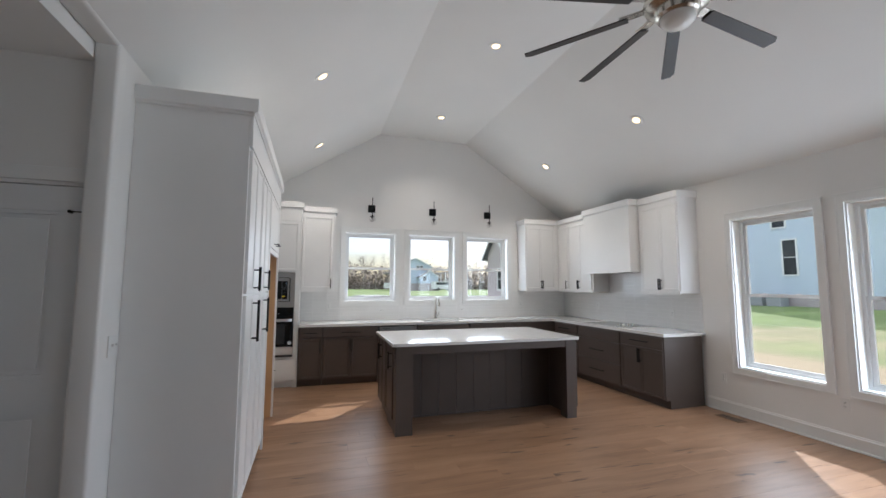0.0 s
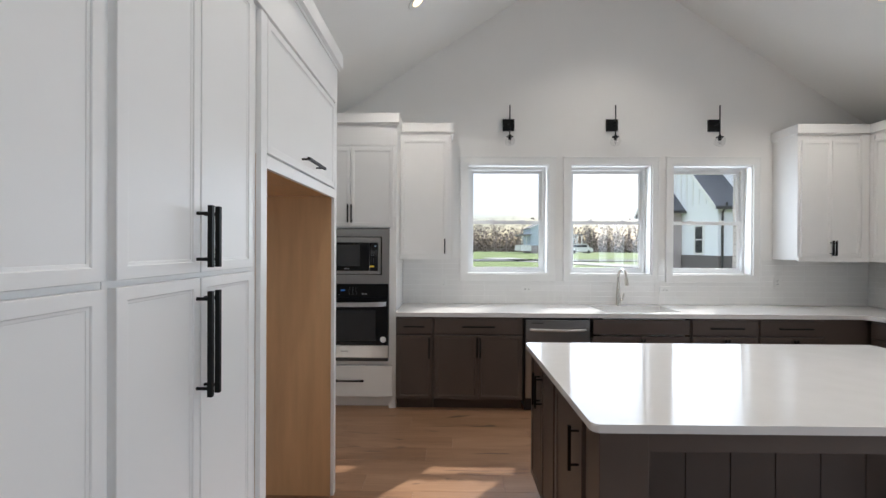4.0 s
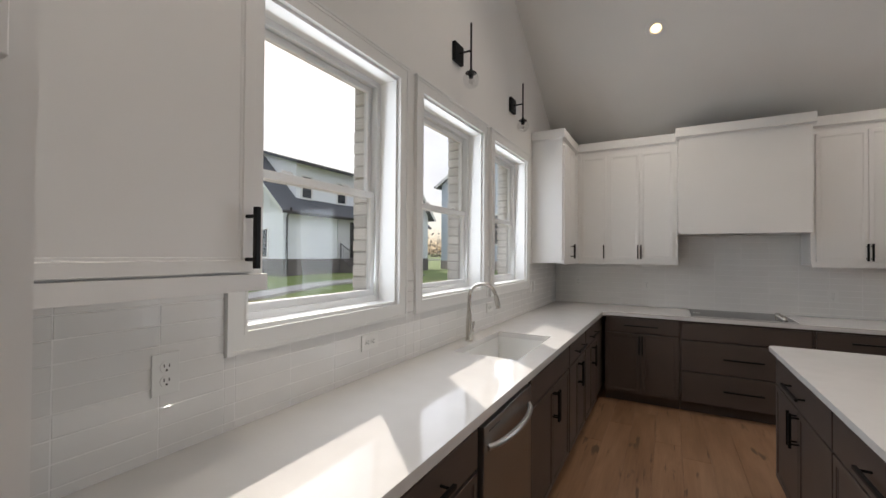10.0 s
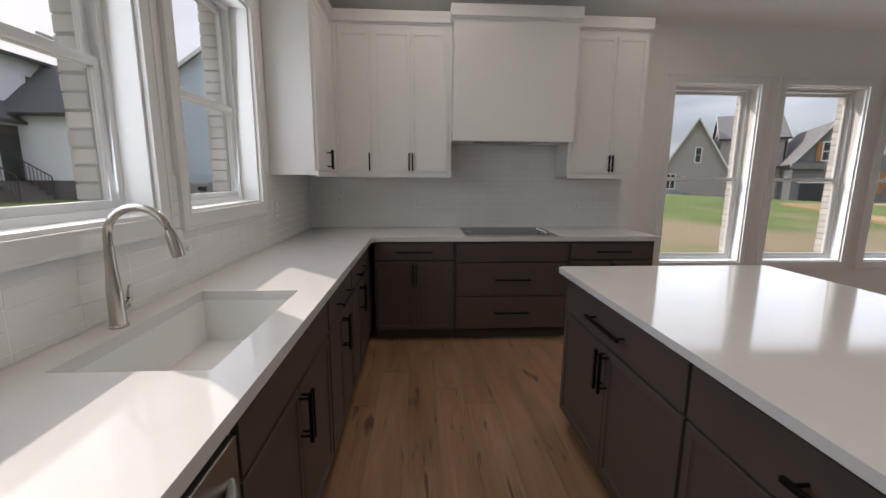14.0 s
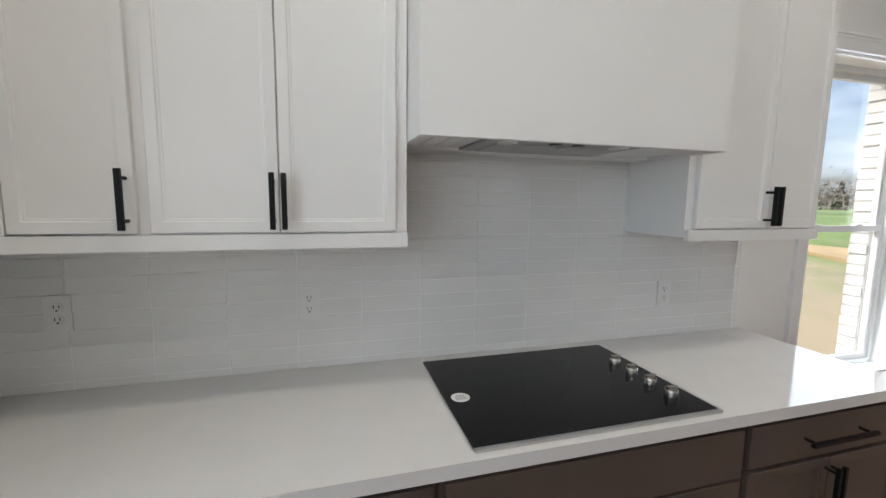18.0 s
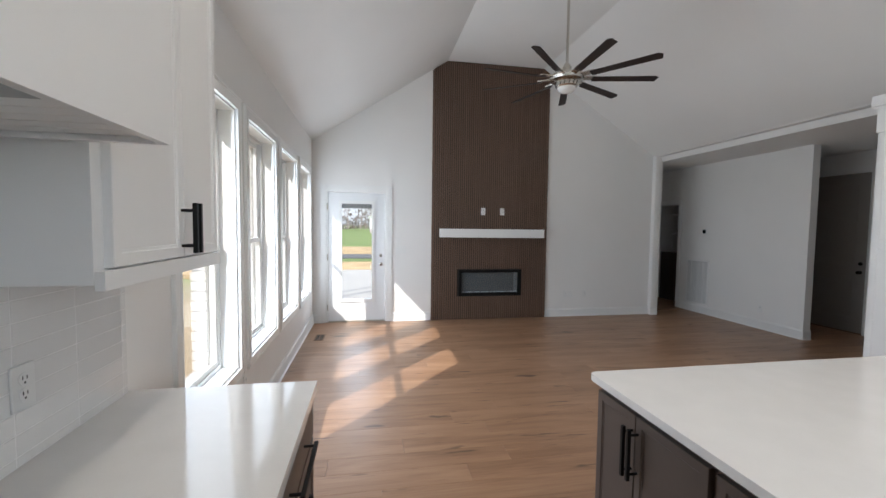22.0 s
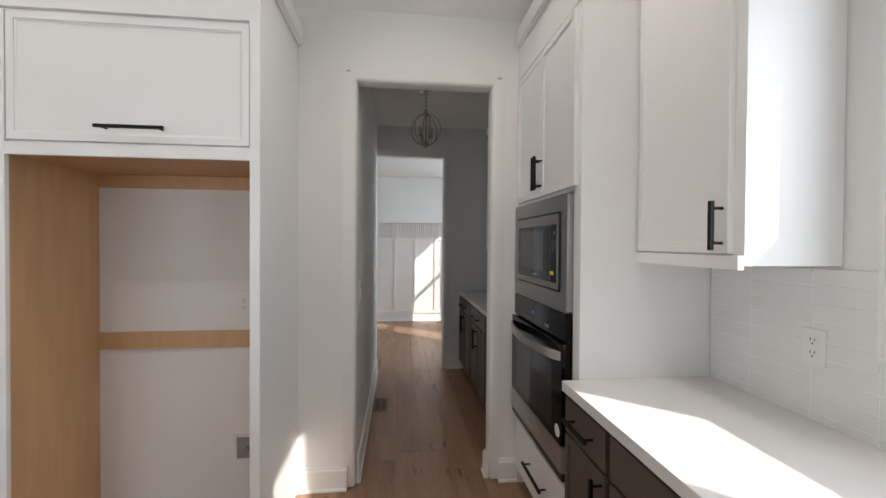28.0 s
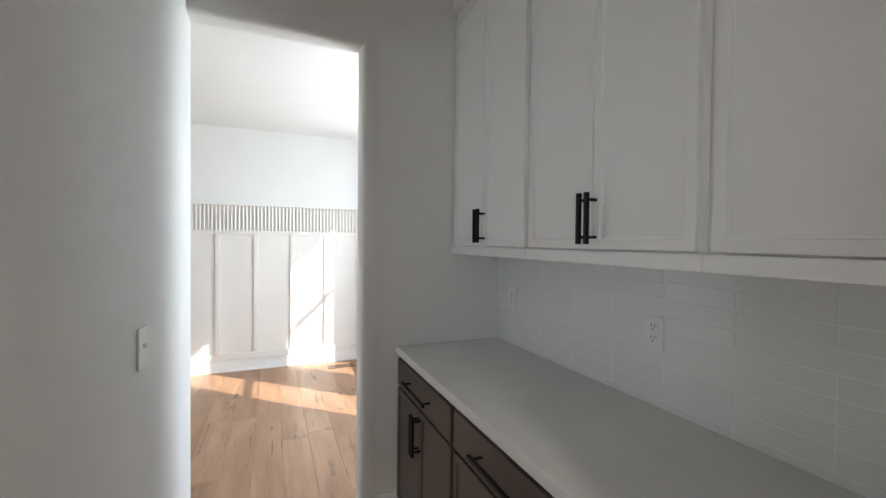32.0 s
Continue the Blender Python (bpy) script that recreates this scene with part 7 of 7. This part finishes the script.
# painted bricks along the outer window edges
BW_, BH_ = 0.203, 0.0676
me_full = shared_block("brick", 0.193, 0.014, 0.0576, 0.004, BRICK)
me_half = shared_block("brick", 0.092, 0.014, 0.0576, 0.004, BRICK)
me_reveal = shared_block("brick", 0.088, 0.006, 0.0576, 0.003, BRICK)
rnd = random.Random(21)
for skin, axis, wins, zz, ph in ((skin_n, "y", KWIN, KZ, 0.0), (skin_e, "x", RWIN, RZ, 0.0)):
    for u0, u1 in wins:
        rows = int((zz[1] - zz[0] + 0.28) / BH_)
        for r in range(rows):
            z = zz[0] - 0.135 + (r + 0.5) * BH_
            for s, edge in ((-1, u0 + 0.012), (1, u1 - 0.012 if axis == "y" else u1 + 0.05)):
                inside = zz[0] < z < zz[1]
                j = rnd.uniform(-0.003, 0.003)
                # face bricks outdoors, toothed alternately
                w = 0.1 if r % 2 else BW_
                uc = edge + s * w / 2
                me = me_half if r % 2 else me_full
                m = pose(uc, YB + 0.2802, z, 0, 0, 180) if axis == "y" else pose(XR + 0.2802, uc, z, 0, 0, 90)
                piece("brick", me, m @ pose(j, 0, 0, 0, rnd.uniform(-1, 1), 0), skin)
                if inside:
                    # brick ends in the reveal, some standing forward of the joint
                    out = edge + s * (0.004 if r % 2 else -0.002) + j * 0.6
                    if axis == "y":
                        m = pose(out, YB + 0.2365, z, 0, 0, 90 if s < 0 else -90)
                    else:
                        m = pose(XR + 0.2365, out, z, 0, 0, 180 if s < 0 else 0) 
                    piece("brick", me_reveal, m, skin)

# oak planks
PWID = 0.185
rnd = random.Random(8)
plank_meshes = {}
NEAR = (XL - 0.12, XR, YF, YB)
jv, jf = [], []


def joined_plank(x0, x1, y0, y1, dz):
    e = 0.0009
    b = len(jv)
    for s, z in ((0.0005, -0.012), (0.0005, dz - e), (0.0005 + e, dz)):
        jv.extend(((x0 + s, y0 + s, z), (x1 - s, y0 + s, z), (x1 - s, y1 - s, z), (x0 + s, y1 - s, z)))
    for k in range(2):
        for i in range(4):
            jf.append((b + 4 * k + i, b + 4 * k + (i + 1) % 4, b + 4 * k + 4 + (i + 1) % 4, b + 4 * k + 4 + i))
    jf.append((b + 8, b + 9, b + 10, b + 11))


y = -3.19
row = 0
while y < 8.38:
    x = -7.98 - rnd.random() * 1.2
    while x < XR + 0.17:
        ln = rnd.choice((0.9, 1.2, 1.5, 1.8, 2.1))
        x0, x1 = max(x, -7.98), min(x + ln, XR + 0.17)
        y1 = min(y + PWID, 8.39)
        span = [q for q in FLOORS if q[0] - 0.09 <= (y + y1) / 2 < q[1] - 0.0001]
        dz = rnd.uniform(-0.0004, 0) if x1 - x0 > 0.05 else 0
        if span:
            x0, x1 = max(x0, span[-1][2]), min(x1, span[-1][3])
        if span and x1 - x0 > 0.05:
            near = x1 > -1.8 and YF - 0.1 < y < YB and not (x0 > -0.1 and y > 6.55)
            if near:
                key = (round(x1 - x0, 2), round(y1 - y, 3))
                if key not in plank_meshes:
                    plank_meshes[key] = shared_block("plank", key[0] - 0.0008, 0.0118, key[1] - 0.0006, 0.0009, WOOD)
                piece("plank", plank_meshes[key], pose((x0 + x1) / 2, (y + y1) / 2, -0.0118 + dz, -90), floor)
            else:
                joined_plank(x0, x1, max(y, span[-1][0]), y1, dz)
        x += ln
    y += PWID
    row += 1
me = bpy.data.meshes.new("planks")
me.from_pydata(jv, [], jf)
me.materials.append(WOOD)
far_planks = new("planks", me)
far_planks.parent = floor
far_planks["kind"] = "stuff"
